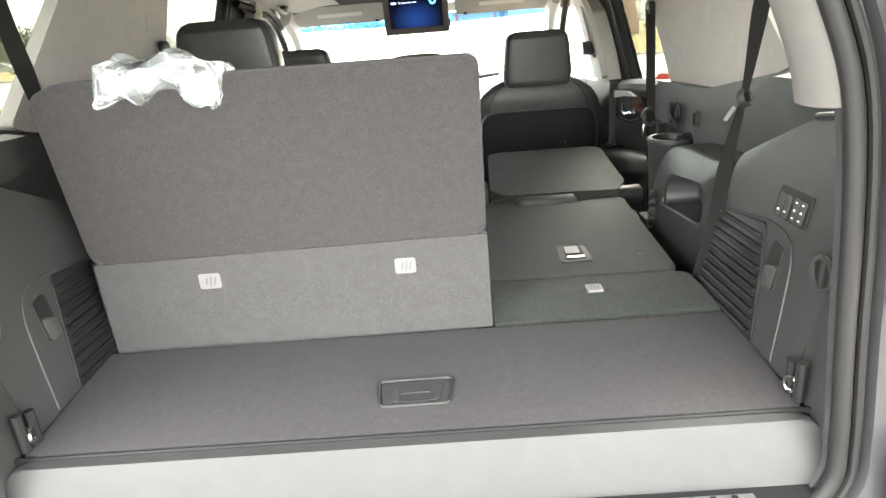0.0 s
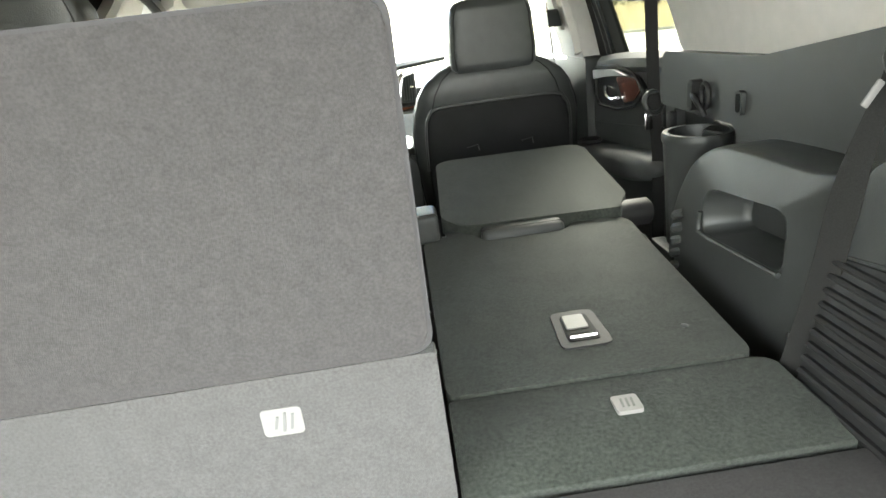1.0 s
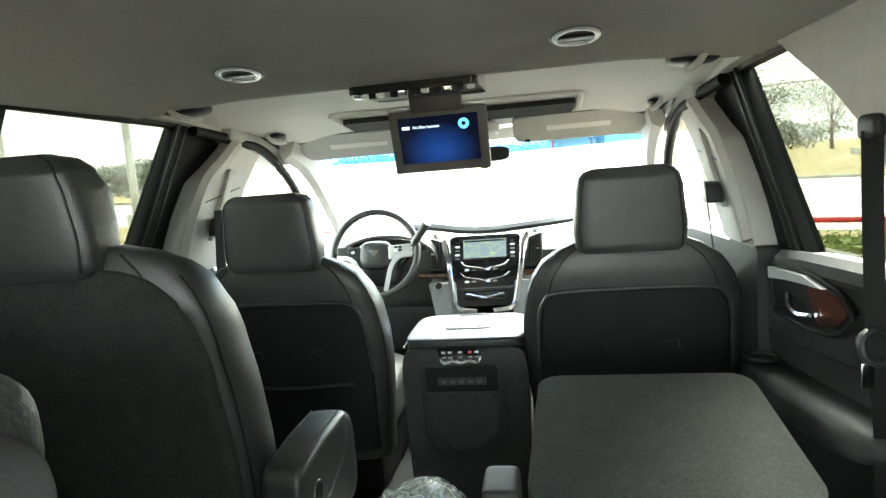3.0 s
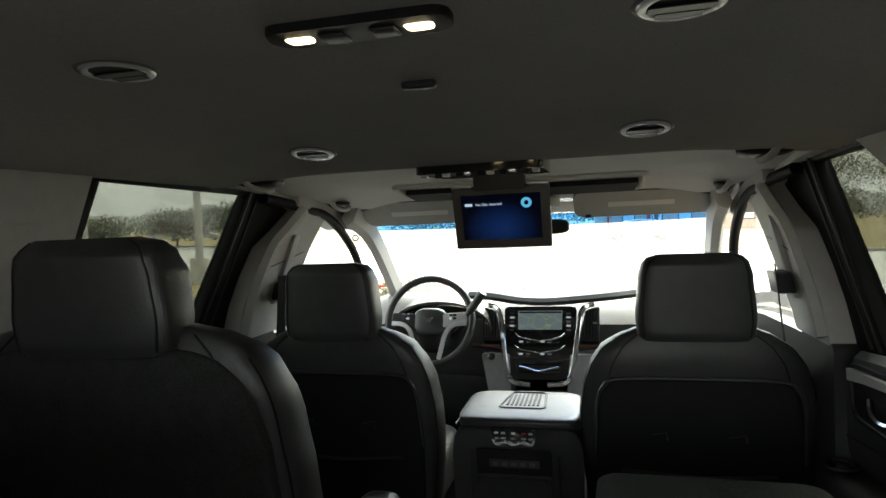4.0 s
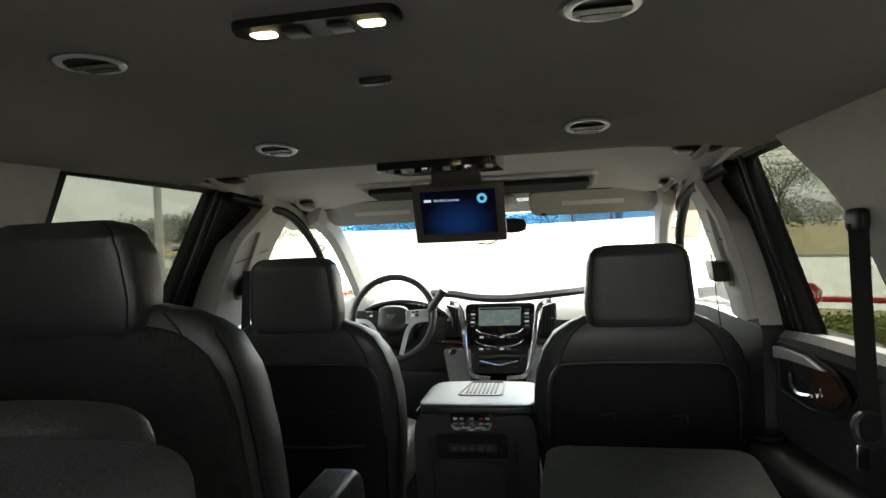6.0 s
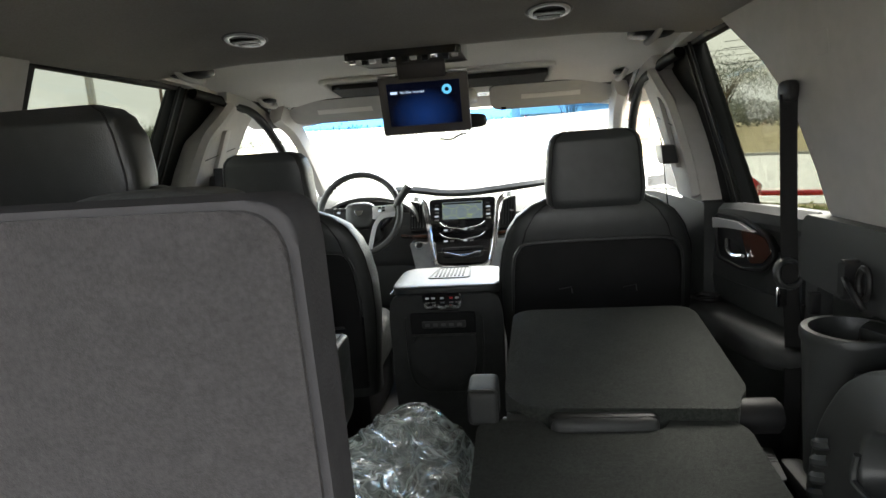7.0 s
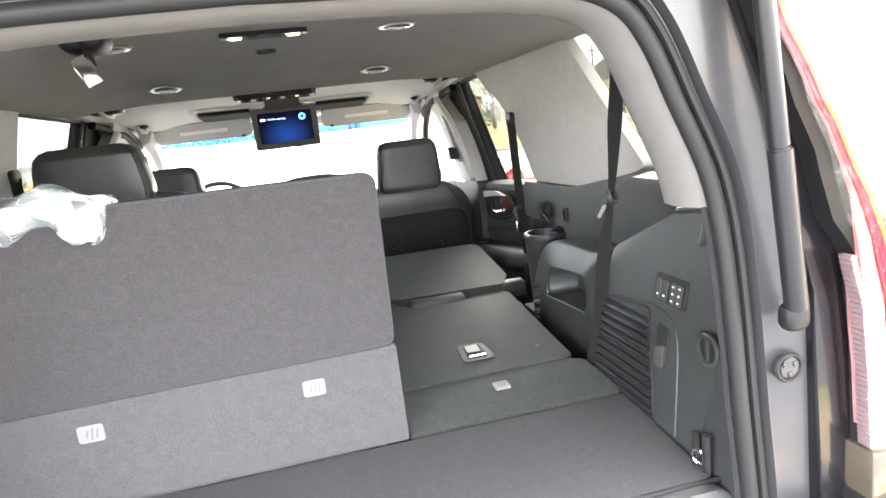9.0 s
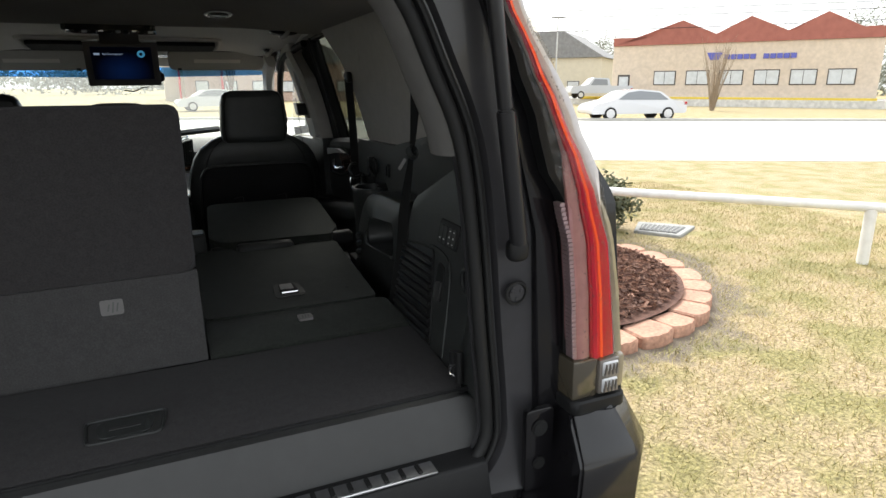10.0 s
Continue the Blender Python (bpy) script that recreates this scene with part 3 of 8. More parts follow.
    # pale pillar trims
    part("pillar_trim_c", prism(rounded([(0.455, 1.405), (0.50, 1.388), (0.84, 1.325), (1.05, 1.312), (1.200, 1.315), *(((1.235, 1.40), (1.31, 1.53), (1.42, 1.62), (1.56, 1.70), (1.66, 1.76), (1.66, 1.80)) if s > 0 else ((1.235, 1.45), (1.285, 1.61), (1.32, 1.73), (1.34, 1.80))), (0.80, 1.80), (0.755, 1.735)], 0.018, 5), "x", 0.84, 0.875, 0.008, 3, wall_at), M_TRIM, w)
    part("trim_cap", prism(rounded([(1.14, 1.60), (1.195, 1.60), (1.195, 1.64), (1.14, 1.64)], 0.006, 3), "x", 0.8385, 0.842, 0.001, 1, wall_at), M_TRIM, w)
    # roof rail trim above the side glass
    part("roof_rail", prism([(0.02, 1.74), (0.5, 1.765), (1.4, 1.765), (2.0, 1.735), (2.5, 1.66), (2.5, 1.73), (2.0, 1.80), (1.4, 1.84), (0.5, 1.86), (0.02, 1.82)], "x", 0.835, 0.90, 0.008, 2, wall_at), M_TRIM, w)
    # dark rear door frame and B pillar
    part("door_frame_b", prism([(1.70, 1.26), (2.05, 1.26), (2.36, 1.72), (2.30, 1.75), (2.01, 1.77)], "x", 0.868, 0.915, 0.008, 2, wall_at), M_BLACK, w)
    for k in (0.03, 0.075):
        part("door_seal", tube([Vector(wall_at(0.866, 1.70 + k + (z - 1.26) * 0.555, z)) for z in np.linspace(1.28, 1.74, 8)], 0.006, 6, up=(1, 0, 0)), M_RUBBER, w)
    part("door_frame_c", prism([(1.19, 1.30), (1.235, 1.30), (1.385, 1.75), (1.31, 1.76)], "x", 0.872, 0.90, 0.005, 2, wall_at), M_BLACK, w)
    part("door_frame_top", prism([(1.28, 1.738), (2.08, 1.722), (2.08, 1.765), (1.28, 1.78)], "x", 0.868, 0.90, 0.005, 2, wall_at), M_BLACK, w)
    bp = part("pillar_trim_b", prism(rounded([(1.875, 1.268), (1.905, 1.375), (1.95, 1.46), (2.02, 1.555), (2.12, 1.605), (2.23, 1.67), (2.28, 1.74), (2.52, 1.72), (2.477, 1.68), (2.341, 1.546), (2.246, 1.418), (2.16, 1.30), (2.14, 1.268)], 0.016, 4), "x", 0.81, 0.868, 0.02, 3, wall_at), M_TRIM, w)
    part("belt_slide", prism(rounded([(2.065, 1.36), (2.11, 1.36), (2.225, 1.59), (2.185, 1.59)], 0.01, 3), "x", 0.795, 0.812, 0.005, 2, wall_at), M_TRIM, bp)
    part("pillar_rib", sweep(smooth_path([Vector(wall_at(0.806, y, z)) for y, z in ((1.905, 1.285), (1.935, 1.37), (1.98, 1.455), (2.05, 1.550), (2.14, 1.605), (2.25, 1.675))], 5), oblong(0.05, 0.035, 0.48), up=(s, 0, 0)), M_TRIM, bp)
    part("pillar_seam", tube([Vector(wall_at(0.806, y, z)) for y, z in ((1.985, 1.47), (2.03, 1.485), (2.28, 1.525))], 0.0018, 5, up=(s, 0, 0)), M_PLASTIC, bp)
    part("belt_anchor", prism(rounded([(2.05, 1.375), (2.14, 1.375), (2.155, 1.435), (2.065, 1.435)], 0.014, 3), "x", 0.755, 0.80, 0.006, 2, wall_at), M_PLASTIC, bp)
    part("pillar_lower_b", prism(rounded([(1.86, 0.45), (2.08, 0.45), (2.10, 1.275), (1.862, 1.275)], 0.02, 4), "x", 0.812, 0.88, 0.015, 3, lambda x, y, z: (s * x, y, z)), M_PLASTIC, w)
    # A pillar
    part("pillar_trim_a", sweep(smooth_path([Vector((s * 0.70, 2.55, 1.665)), Vector((s * 0.725, 2.80, 1.60)), Vector((s * 0.755, 3.05, 1.47)), Vector((s * 0.79, 3.35, 1.27)), Vector((s * 0.80, 3.45, 1.20))], 6), oblong(0.105, 0.05, 0.45), up=(s, 0, 0.3)), M_TRIM, w)
    part("header_a", prism([(2.20, 1.69), (2.60, 1.60), (2.75, 1.60), (2.62, 1.70), (2.20, 1.76)], "x", 0.80, 0.88, 0.01, 2, wall_at), M_TRIM, w)
    part("window_seal_a", tube(smooth_path([Vector((s * 0.79, 2.04, 1.715)), Vector((s * 0.768, 2.25, 1.690)), Vector((s * 0.757, 2.46, 1.650)), Vector((s * 0.768, 2.66, 1.56)), Vector((s * 0.79, 2.83, 1.45)), Vector((s * 0.83, 2.98, 1.30))], 6), 0.018, 10, up=(s, 0, 0)), M_BLACK, w)
    # grab handles
    for gy, zz, gx, rs in ((1.80, 1.748, 0.655, (0.060, 0.052, 0.017)), (2.42, ceil_z(0.66, 2.42) - 0.010, 0.675, (0.022, 0.040, 0.008))):
        g = thing("grab_handle", (s * gx, gy, zz), "pale grey folding grab handle at the roof edge", "grab handle", "grab handles")
        part("grip", tube(smooth_path([Vector((s * (gx + 0.012), gy - 0.075, zz + 0.004)), Vector((s * gx, gy - 0.06, zz - 0.018)), Vector((s * (gx - 0.004), gy, zz - 0.024)), Vector((s * gx, gy + 0.06, zz - 0.018)), Vector((s * (gx + 0.012), gy + 0.075, zz + 0.004))], 5), 0.009, 8), M_TRIM, g)
        part("recess", pillow((s * gx, gy, zz), rs, 3, 7), M_PLASTIC_D, g, "dark recess behind the grip")
    return w


side_wall(1)
side_wall(-1)


def door(s, no):
    """A rear side door: lower trim, armrest, handle bezel."""
    d = thing(f"door_{no}", (s * 0.85, 1.6, 0.5), "closed rear door with black trim, walnut and chrome handle bezel", "door", kind="structure")
    X = lambda x, y, z: (s * x, y, z)
    part("door_panel", prism(rounded([(1.25, 0.45), (1.86, 0.45), (1.84, 1.20), (1.80, 1.268), (1.60, 1.290), (1.25, 1.312)], 0.03, 5), "x", 0.845, 0.90, 0.012, 3, X), M_LEATHER_M, d)
    part("upper_roll", sweep(smooth_path([Vector((s * 0.845, 1.25, 1.290)), Vector((s * 0.842, 1.6, 1.268)), Vector((s * 0.846, 1.79, 1.248))], 5), oblong(0.035, 0.055, 0.45)), M_LEATHER_M, d)
    part("armrest", pillow((s * 0.812, 1.56, 0.985), (0.062, 0.33, 0.042), 3.5, 8, lambda u, p: (p.x, p.y, p.z + 0.09 * (-u.y) * 0.5)), M_LEATHER_M, d)
    part("inset_panel", prism(rounded([(1.30, 1.05), (1.86, 1.00), (1.86, 1.16), (1.30, 1.22)], 0.04, 4), "x", 0.838, 0.85, 0.004, 2, X), M_LEATHER, d)
    bz = part("handle_bezel", prism(rounded([(1.405, 1.205), (1.46, 1.168), (1.60, 1.140), (1.775, 1.135), (1.79, 1.238), (1.60, 1.252), (1.46, 1.238)], 0.022, 5), "x", 0.826, 0.845, 0.006, 3, X), M_PLASTIC_D, d)
    part("bezel_rim", sweep([Vector(X(0.826, y, z)) for y, z in rounded([(1.395, 1.205), (1.455, 1.160), (1.60, 1.131), (1.785, 1.126), (1.80, 1.246), (1.60, 1.260), (1.455, 1.246)], 0.025, 5)], circle(0.005, 6), True, up=(1, 0, 0)), M_PLASTIC_D, bz)
    part("wood_inlay", prism(rounded([(1.412, 1.210), (1.46, 1.174), (1.54, 1.158), (1.60, 1.228), (1.50, 1.236), (1.45, 1.234)], 0.014, 4), "x", 0.822, 0.83, 0.004, 2, X), M_WOOD, bz, "dark walnut inlay")
    part("chrome_blade", prism(rounded([(1.50, 1.240), (1.60, 1.232), (1.70, 1.222), (1.792, 1.208), (1.795, 1.236), (1.60, 1.250)], 0.004, 4), "x", 0.814, 0.826, 0.004, 2, X), M_SILVER, bz, "bright silver blade")
    part("handle_cup", pillow((s * 0.830, 1.655, 1.172), (0.006, 0.058, 0.026), 3, 6), M_PLASTIC_D, bz)
    part("handle", sweep(smooth_path([Vector(X(0.820, 1.685, 1.192)), Vector(X(0.812, 1.655, 1.172)), Vector(X(0.810, 1.61, 1.164)), Vector(X(0.814, 1.56, 1.172))], 5), oblong(0.010, 0.013, 0.45), up=(1, 0, 0)), M_CHROME, bz, "chrome door handle")
    cup = part("door_cup", ring((s * 0.80, 1.80, 1.005), (0, 0, 1), 0.035, 0.006, 24, 8), M_PLASTIC_D, d)
    part("cup_well", cyl((s * 0.80, 1.80, 0.998), (s * 0.80, 1.80, 1.003), 0.034), M_GLOSS, cup)
    for z in (1.075, 0.93):
        part("stitch_line", tube(smooth_path([Vector((s * 0.836, 1.28, z + 0.05)), Vector((s * 0.836, 1.6, z + 0.01)), Vector((s * 0.836, 1.88, z - 0.02))], 5), 0.002, 5), M_PLASTIC, d)
    return d


door(1, 1)
door(-1, 2)


def front_door(s, no):
    d = thing(f"door_{no}", (s * 0.85, 2.6, 0.5), "closed front door with black trim and wood strip", "door", kind="structure")
    X = lambda x, y, z: (s * x, y, z)
    part("door_panel", prism(rounded([(2.08, 0.45), (3.25, 0.45), (3.25, 1.18), (2.6, 1.235), (2.08, 1.25)], 0.03, 4), "x", 0.84, 0.90, 0.012, 3, X), M_PLASTIC, d)
    part("armrest", pillow((s * 0.80, 2.5, 0.95), (0.06, 0.33, 0.05), 3.5, 7), M_LEATHER, d)
    part("wood_strip", prism(rounded([(2.12, 1.10), (2.9, 1.06), (2.9, 1.12), (2.12, 1.16)], 0.02, 3), "x", 0.832, 0.842, 0.003, 2, X), M_WOOD, d, "dark walnut strip")
    part("chrome_rim", tube([Vector(X(0.83, y, z)) for y, z in ((2.12, 1.165), (2.5, 1.148), (2.9, 1.125))], 0.004, 6, up=(1, 0, 0)), M_CHROME, d)
    mir = part("wing_mirror", pillow((s * 1.08, 3.0, 1.28), (0.12, 0.05, 0.085), 3, 6), M_PAINT, d, "black wing mirror")
    part("mirror_arm", tube([Vector((s * 0.90, 3.05, 1.24)), Vector((s * 1.0, 3.02, 1.25))], 0.03), M_PAINT, mir)
    return d


front_door(1, 3)
front_door(-1, 4)


# ---- windows ----
def pane(no, bm, m, label, frame_bm=None, thick=None):
    w = thing(f"window_{no}", (0, 0, 1.3), label, "window", kind="structure")
    o = part("pane", bm, m, w)
    o.visible_shadow = False
    if frame_bm:
        part("window_frame", frame_bm, M_RUBBER, w)
    return w


def side_pane(s, poly, x0, x1):
    return prism(poly, "x", x0, x1, 0, 1, lambda x, y, z: (s * (x - 0.14 * max(0, z - 1.31)), y, z))


for s, base in ((1, 6), (-1, 10)):
    pane(base, side_pane(s, [(1.18, 1.25), (1.95, 1.24), (2.09, 1.77), (1.30, 1.79)], 0.900, 0.904), M_TINT, "tinted rear door window with rain on it")
    pane(base + 1, side_pane(s, [(0.02, 1.38), (0.52, 1.36), (0.86, 1.79), (0.22, 1.77)], 0.886, 0.890), M_TINT, "tinted rear quarter window")
    pane(base + 2, side_pane(s, [(2.06, 1.22), (3.05, 1.20), (2.62, 1.66), (2.26, 1.74)], 0.886, 0.890), M_WIND, "clear front door window")

def shield(u, v):
    """The windscreen: leaning, bowed forward in the middle."""
    bow = 1 - (2 * u - 1) ** 2
    half = 0.735 + 0.085 * (1 - v)
    return (2 * u - 1) * half, 3.55 - 0.64 * v + 0.10 * bow, 1.19 + 0.44 * v - 0.01 * v * bow
pane(14, sheet(24, 14, lambda u, v: shield(u, v * 0.90), 0.004, (0, 0.6, 0.8)), M_WIND, "wide windscreen with a blue shade band")
pane(15, sheet(24, 3, lambda u, v: shield(u, 0.90 + 0.12 * v), 0.004, (0, 0.6, 0.8)), M_BAND, "blue shade band along the windscreen top")

# wall parts that close the front
cowl = thing("firewall", (0, 3.4, 0.4), "black footwell bulkhead below the dashboard", "bulkhead", kind="structure")
part("bulkhead", rbox(-0.88, 0.88, 3.36, 3.42, 0.36, 1.19, 0.01), M_FLOORMAT, cowl)

# ---- tailgate opening, body, lamp ----
OPEN = [(0.0, 1.722), (0.25, 1.716), (0.40, 1.704), (0.475, 1.68), (0.515, 1.635), (0.555, 1.545), (0.605, 1.42), (0.628, 1.26), (0.645, 1.05), (0.66, 0.88), (0.655, 0.815), (0.61, 0.775), (0.50, 0.768), (0.0, 0.768)]
def opening(grow, y):
    """Points round the tailgate opening, widened by grow, at depth y(z)."""
    half = smooth_path([Vector((x, 0, z)) for x, z in OPEN], 5)
    cz = 1.25
    pts = []
    loop = half + [Vector((-p.x, 0, p.z)) for p in half[-2:0:-1]]
    n = len(loop)
    for i, p in enumerate(loop):
        d = (loop[(i + 1) % n] - loop[i - 1]).normalized()
        nrm = Vector((-d.z, 0, d.x))
        if nrm.dot(p - Vector((0, 0, cz))) < 0:
            nrm = -nrm
        q = p + nrm * grow
        pts.append(Vector((q.x, y(q.z), q.z)))
    return pts
def jamb_y(z):
    return -0.085 + 0.03 * max(0.0, z - 1.3) - 0.10 * max(0.0, 0.86 - z)

frame_t = thing("tailgate_frame", (0, -0.1, 0.8), "dark painted tailgate opening with rubber seals", "door frame", kind="structure")
part("inner_seal", sweep(opening(0.012, lambda z: jamb_y(z) + 0.005), circle(0.013, 10), True, up=(0, 1, 0)), M_RUBBER, frame_t)
part("seal_lip", sweep(opening(0.036, lambda z: jamb_y(z) + 0.004), circle(0.007, 8), True, up=(0, 1, 0)), M_RUBBER, frame_t)
# jamb: a band round the opening, rising outwards
def jamb_band():
    bm = bmesh.new()
    rows = []
    for g, dy in ((0.002, 0.03), (0.004, 0.02), (0.02, 0.016), (0.05, 0.012), (0.056, -0.004), (0.10, -0.010), (0.15, -0.022), (0.17, -0.028), (0.172, 0.03)):
        rows.append([bm.verts.new(p) for p in opening(g, lambda z: jamb_y(z) + dy)])
    n = len(rows[0])
    for a, b in zip(rows, rows[1:]):
        for i in range(n):
            bm.faces.new((a[i - 1], a[i], b[i], b[i - 1]))
    return bm
part("jamb", jamb_band(), M_JAMB, frame_t)
cap_c = Vector((0.724, -0.112, 1.128))
cp = part("jamb_cap", cyl(cap_c + Vector((0, 0.022, 0)), cap_c + Vector((0, 0.006, 0)), 0.019, bev=0.003), M_JAMB, frame_t)
part("cap_rim", ring(cap_c + Vector((0, 0.008, 0)), (0, 1, 0), 0.0215, 0.0035, 24, 6), M_RUBBER, cp)
for a in range(3):
    w_ = a * 2.1 + 0.5
    part("cap_lug", rbox(cap_c.x + 0.011 * math.cos(w_) - 0.004, cap_c.x + 0.011 * math.cos(w_) + 0.004, cap_c.y + 0.003, cap_c.y + 0.008, cap_c.z + 0.011 * math.sin(w_) - 0.004, cap_c.z + 0.011 * math.sin(w_) + 0.004, 0.001, 1), M_JAMB, cp)

# pale header and rear pillar trim, inside the seal
def trim_arch():
    bm = bmesh.new()
    half = [q for q in smooth_path([Vector((x, 0, z)) for x, z in OPEN], 5) if q.z > 1.385]
    loop = half[::-1] + [Vector((-p.x, 0, p.z)) for p in half[1:]]
    rows = []
    for grow, dy in ((0.012, -0.068), (0.004, -0.064), (-0.002, -0.056), (-0.009, -0.03), (-0.011, 0.0), (-0.006, 0.03), (0.03, 0.07)):
        row = []
        for i, p in enumerate(loop):
            d = (loop[min(i + 1, len(loop) - 1)] - loop[max(i - 1, 0)]).normalized()
            nrm = Vector((-d.z, 0, d.x))
            if nrm.dot(p - Vector((0, 0, 1.2))) < 0:
                nrm = -nrm
            q = p + nrm * grow
            row.append(bm.verts.new((q.x, dy, q.z)))
        rows.append(row)
    for a, b in zip(rows, rows[1:]):
        for i in range(len(loop) - 1):
            bm.faces.new((a[i], a[i + 1], b[i + 1], b[i]))
    return bm
hd = thing("trim", (0, 0, 1.7), "pale grey trim round the top of the tailgate opening, painted darker as shade", "trim", kind="structure")
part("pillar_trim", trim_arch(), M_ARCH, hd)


def strut(s):
    g = thing("gas_strut", (s * 0.708, -0.12, 1.24), "black gas strut holding the raised tailgate", "gas strut", "gas struts")
    a, b = Vector((s * 0.708, -0.137, 1.235)), Vector((s * 0.602, -0.168, 1.90))
    part("sleeve", cyl(a, a.lerp(b, 0.36), 0.0165, 0.0165, 20, 0.003), M_STRUT, g)
    part("tube", cyl(a.lerp(b, 0.36), b, 0.0135, 0.0135, 20, 0.003), M_STRUT, g)
    part("foot", pillow(a + Vector((0, 0.006, -0.012)), (0.021, 0.016, 0.022), 3, 5), M_PLASTIC_D, g)
    return g
strut(1)
strut(-1)

# raised tailgate
gate = thing("tailgate", (0, -0.15, 1.83), "black tailgate raised above the opening", "tailgate")
tilt = Matrix.Translation((0, -0.14, 1.87)) @ Matrix.Rotation(radians(-11), 4, "X")
part("shell", pillow((0, 0, 0), (0.78, 0.62, 0.045), 6, 9, None, None), M_PLASTIC_D, gate).data.transform(tilt @ Matrix.Translation((0, -0.62, 0.02)))
gl = part("glass", rbox(-0.60, 0.60, -0.62, -0.12, -0.035, -0.028, 0.003), M_GLOSS, gate, "dark tailgate glass")
gl.data.transform(tilt)

body = thing("black_car", (0, 1.5, 0.3), "black car body wet with rain", "car")
for s in (1, -1):
    # rear quarter panel behind and outside the jamb
    part("rear_quarter", prism(rounded([(-0.13, 0.86), (-0.08, 1.30), (0.05, 1.48), (0.22, 1.70), (0.28, 1.80), (0.38, 1.82), (0.20, 1.37), (1.25, 1.27), (1.25, 0.42), (1.05, 0.42), (0.95, 0.75), (0.60, 0.85), (0.25, 0.75), (0.15, 0.45), (-0.10, 0.45)], 0.02, 3), "x", 0.90, 0.975, 0.012, 2,
         lambda x, y, z, s=s: (s * (x - 0.30 * max(0.0, z - 1.25)), y, z)), M_PAINT, body)
    part("door_skin", prism(rounded([(1.255, 0.40), (3.2, 0.40), (3.2, 1.20), (1.255, 1.29)], 0.02, 3), "x", 0.905, 0.98, 0.015, 2, lambda x, y, z, s=s: (s * x, y, z)), M_PAINT, body)
    part("front_wing", prism(rounded([(3.205, 0.42), (3.45, 0.42), (3.5, 0.75), (3.75, 0.88), (4.0, 0.75), (4.15, 0.45), (4.45, 0.5), (4.45, 1.05), (3.205, 1.19)], 0.03, 3), "x", 0.86, 0.98, 0.02, 2, lambda x, y, z, s=s: (s * x, y, z)), M_PAINT, body)
    # corner between jamb and lamp
    part("rear_corner", prism([(0.775, 0.76), (0.93, 0.76), (0.93, 0.94), (0.90, 1.10), (0.86, 1.34), (0.70, 1.72), (0.625, 1.80), (0.60, 1.77), (0.70, 1.52), (0.755, 1.25)], "y", -0.118, -0.02, 0.008, 2, lambda x, y, z, s=s: (s * x, y + 0.04 * max(0, z - 1.3), z)), M_PAINT, body)
    part("side_step", rbox(s * 0.93 - 0.06, s * 0.93 + 0.06, 1.2, 3.1, 0.34, 0.38, 0.012), M_PLASTIC_D, body)
part("roof_skin", sheet(14, 20, lambda u, v: ((2 * u - 1) * 0.80, -0.12 + 3.0 * v, curve_at([(-0.2, 1.80), (0.4, 1.905), (1.2, 1.915), (2.0, 1.86), (2.9, 1.68)], -0.12 + 3.0 * v) - 0.07 * abs(2 * u - 1) ** 4), 0.02, (0, 0, -1)), M_PAINT, body)
part("hood", sheet(10, 12, lambda u, v: ((2 * u - 1) * 0.90, 3.50 + 1.0 * v, 1.19 - 0.10 * v - 0.05 * abs(2 * u - 1) ** 3), 0.03, (0, 0, -1)), M_PAINT, body)
part("nose", rbox(-0.92, 0.92, 4.42, 4.58, 0.40, 1.05, 0.05, 3), M_PAINT, body)
part("underbody", rbox(-0.85, 0.85, -0.1, 4.4, 0.28, 0.355, 0.02), M_PLASTIC_D, body)

# bumper
bump = part("rear_bumper", prism(rounded([(-0.93, -0.02), (-0.985, -0.02), (-0.985, -0.12), (-0.90, -0.25), (0.90, -0.25), (0.985, -0.12), (0.985, -0.02)], 0.03, 4)[::-1], "z", 0.40, 0.70, 0.02, 2), M_PAINT, body)
for s in (1, -1):
    # faceted corner block under the lamp
    bm = bmesh.new()
    lo = [(0.80, -0.11), (0.80, -0.235), (0.928, -0.250), (0.998, -0.185), (1.018, 0.04), (0.94, 0.04)]
    hi = [(0.80, -0.10), (0.82, -0.160), (0.905, -0.187), (0.966, -0.145), (0.985, 0.04), (0.93, 0.04)]
    r0 = [bm.verts.new((s * x * 0.99, y, 0.66)) for x, y in lo]
    r1 = [bm.verts.new((s * x, y, 0.80)) for x, y in lo]
    r2 = [bm.verts.new((s * x, y, 0.885)) for x, y in hi]
    for a, b in ((r0, r1), (r1, r2)):
        for i in range(6):
            bm.faces.new((a[i - 1], a[i], b[i], b[i - 1]))
    bm.faces.new(r2)
    bm.faces.new(r0)
    bmesh.ops.bevel(bm, geom=bm.edges[:], offset=0.006, segments=2, affect="EDGES")
    part("bumper_corner", bm, M_PAINT, bump)
    lt = part("latch_recess", prism(rounded([(0.735, 0.70), (0.80, 0.70), (0.80, 0.885), (0.735, 0.885)], 0.01, 3), "y", -0.135, -0.118, 0.004, 2, lambda x, y, z, s=s: (s * x, y, z)), M_PAINT, bump)
    for z, r in ((0.845, 0.018), (0.765, 0.014)):
        part("grommet", cyl((s * 0.765, -0.134, z), (s * 0.765, -0.142, z), r, bev=0.003), M_RUBBER, lt)


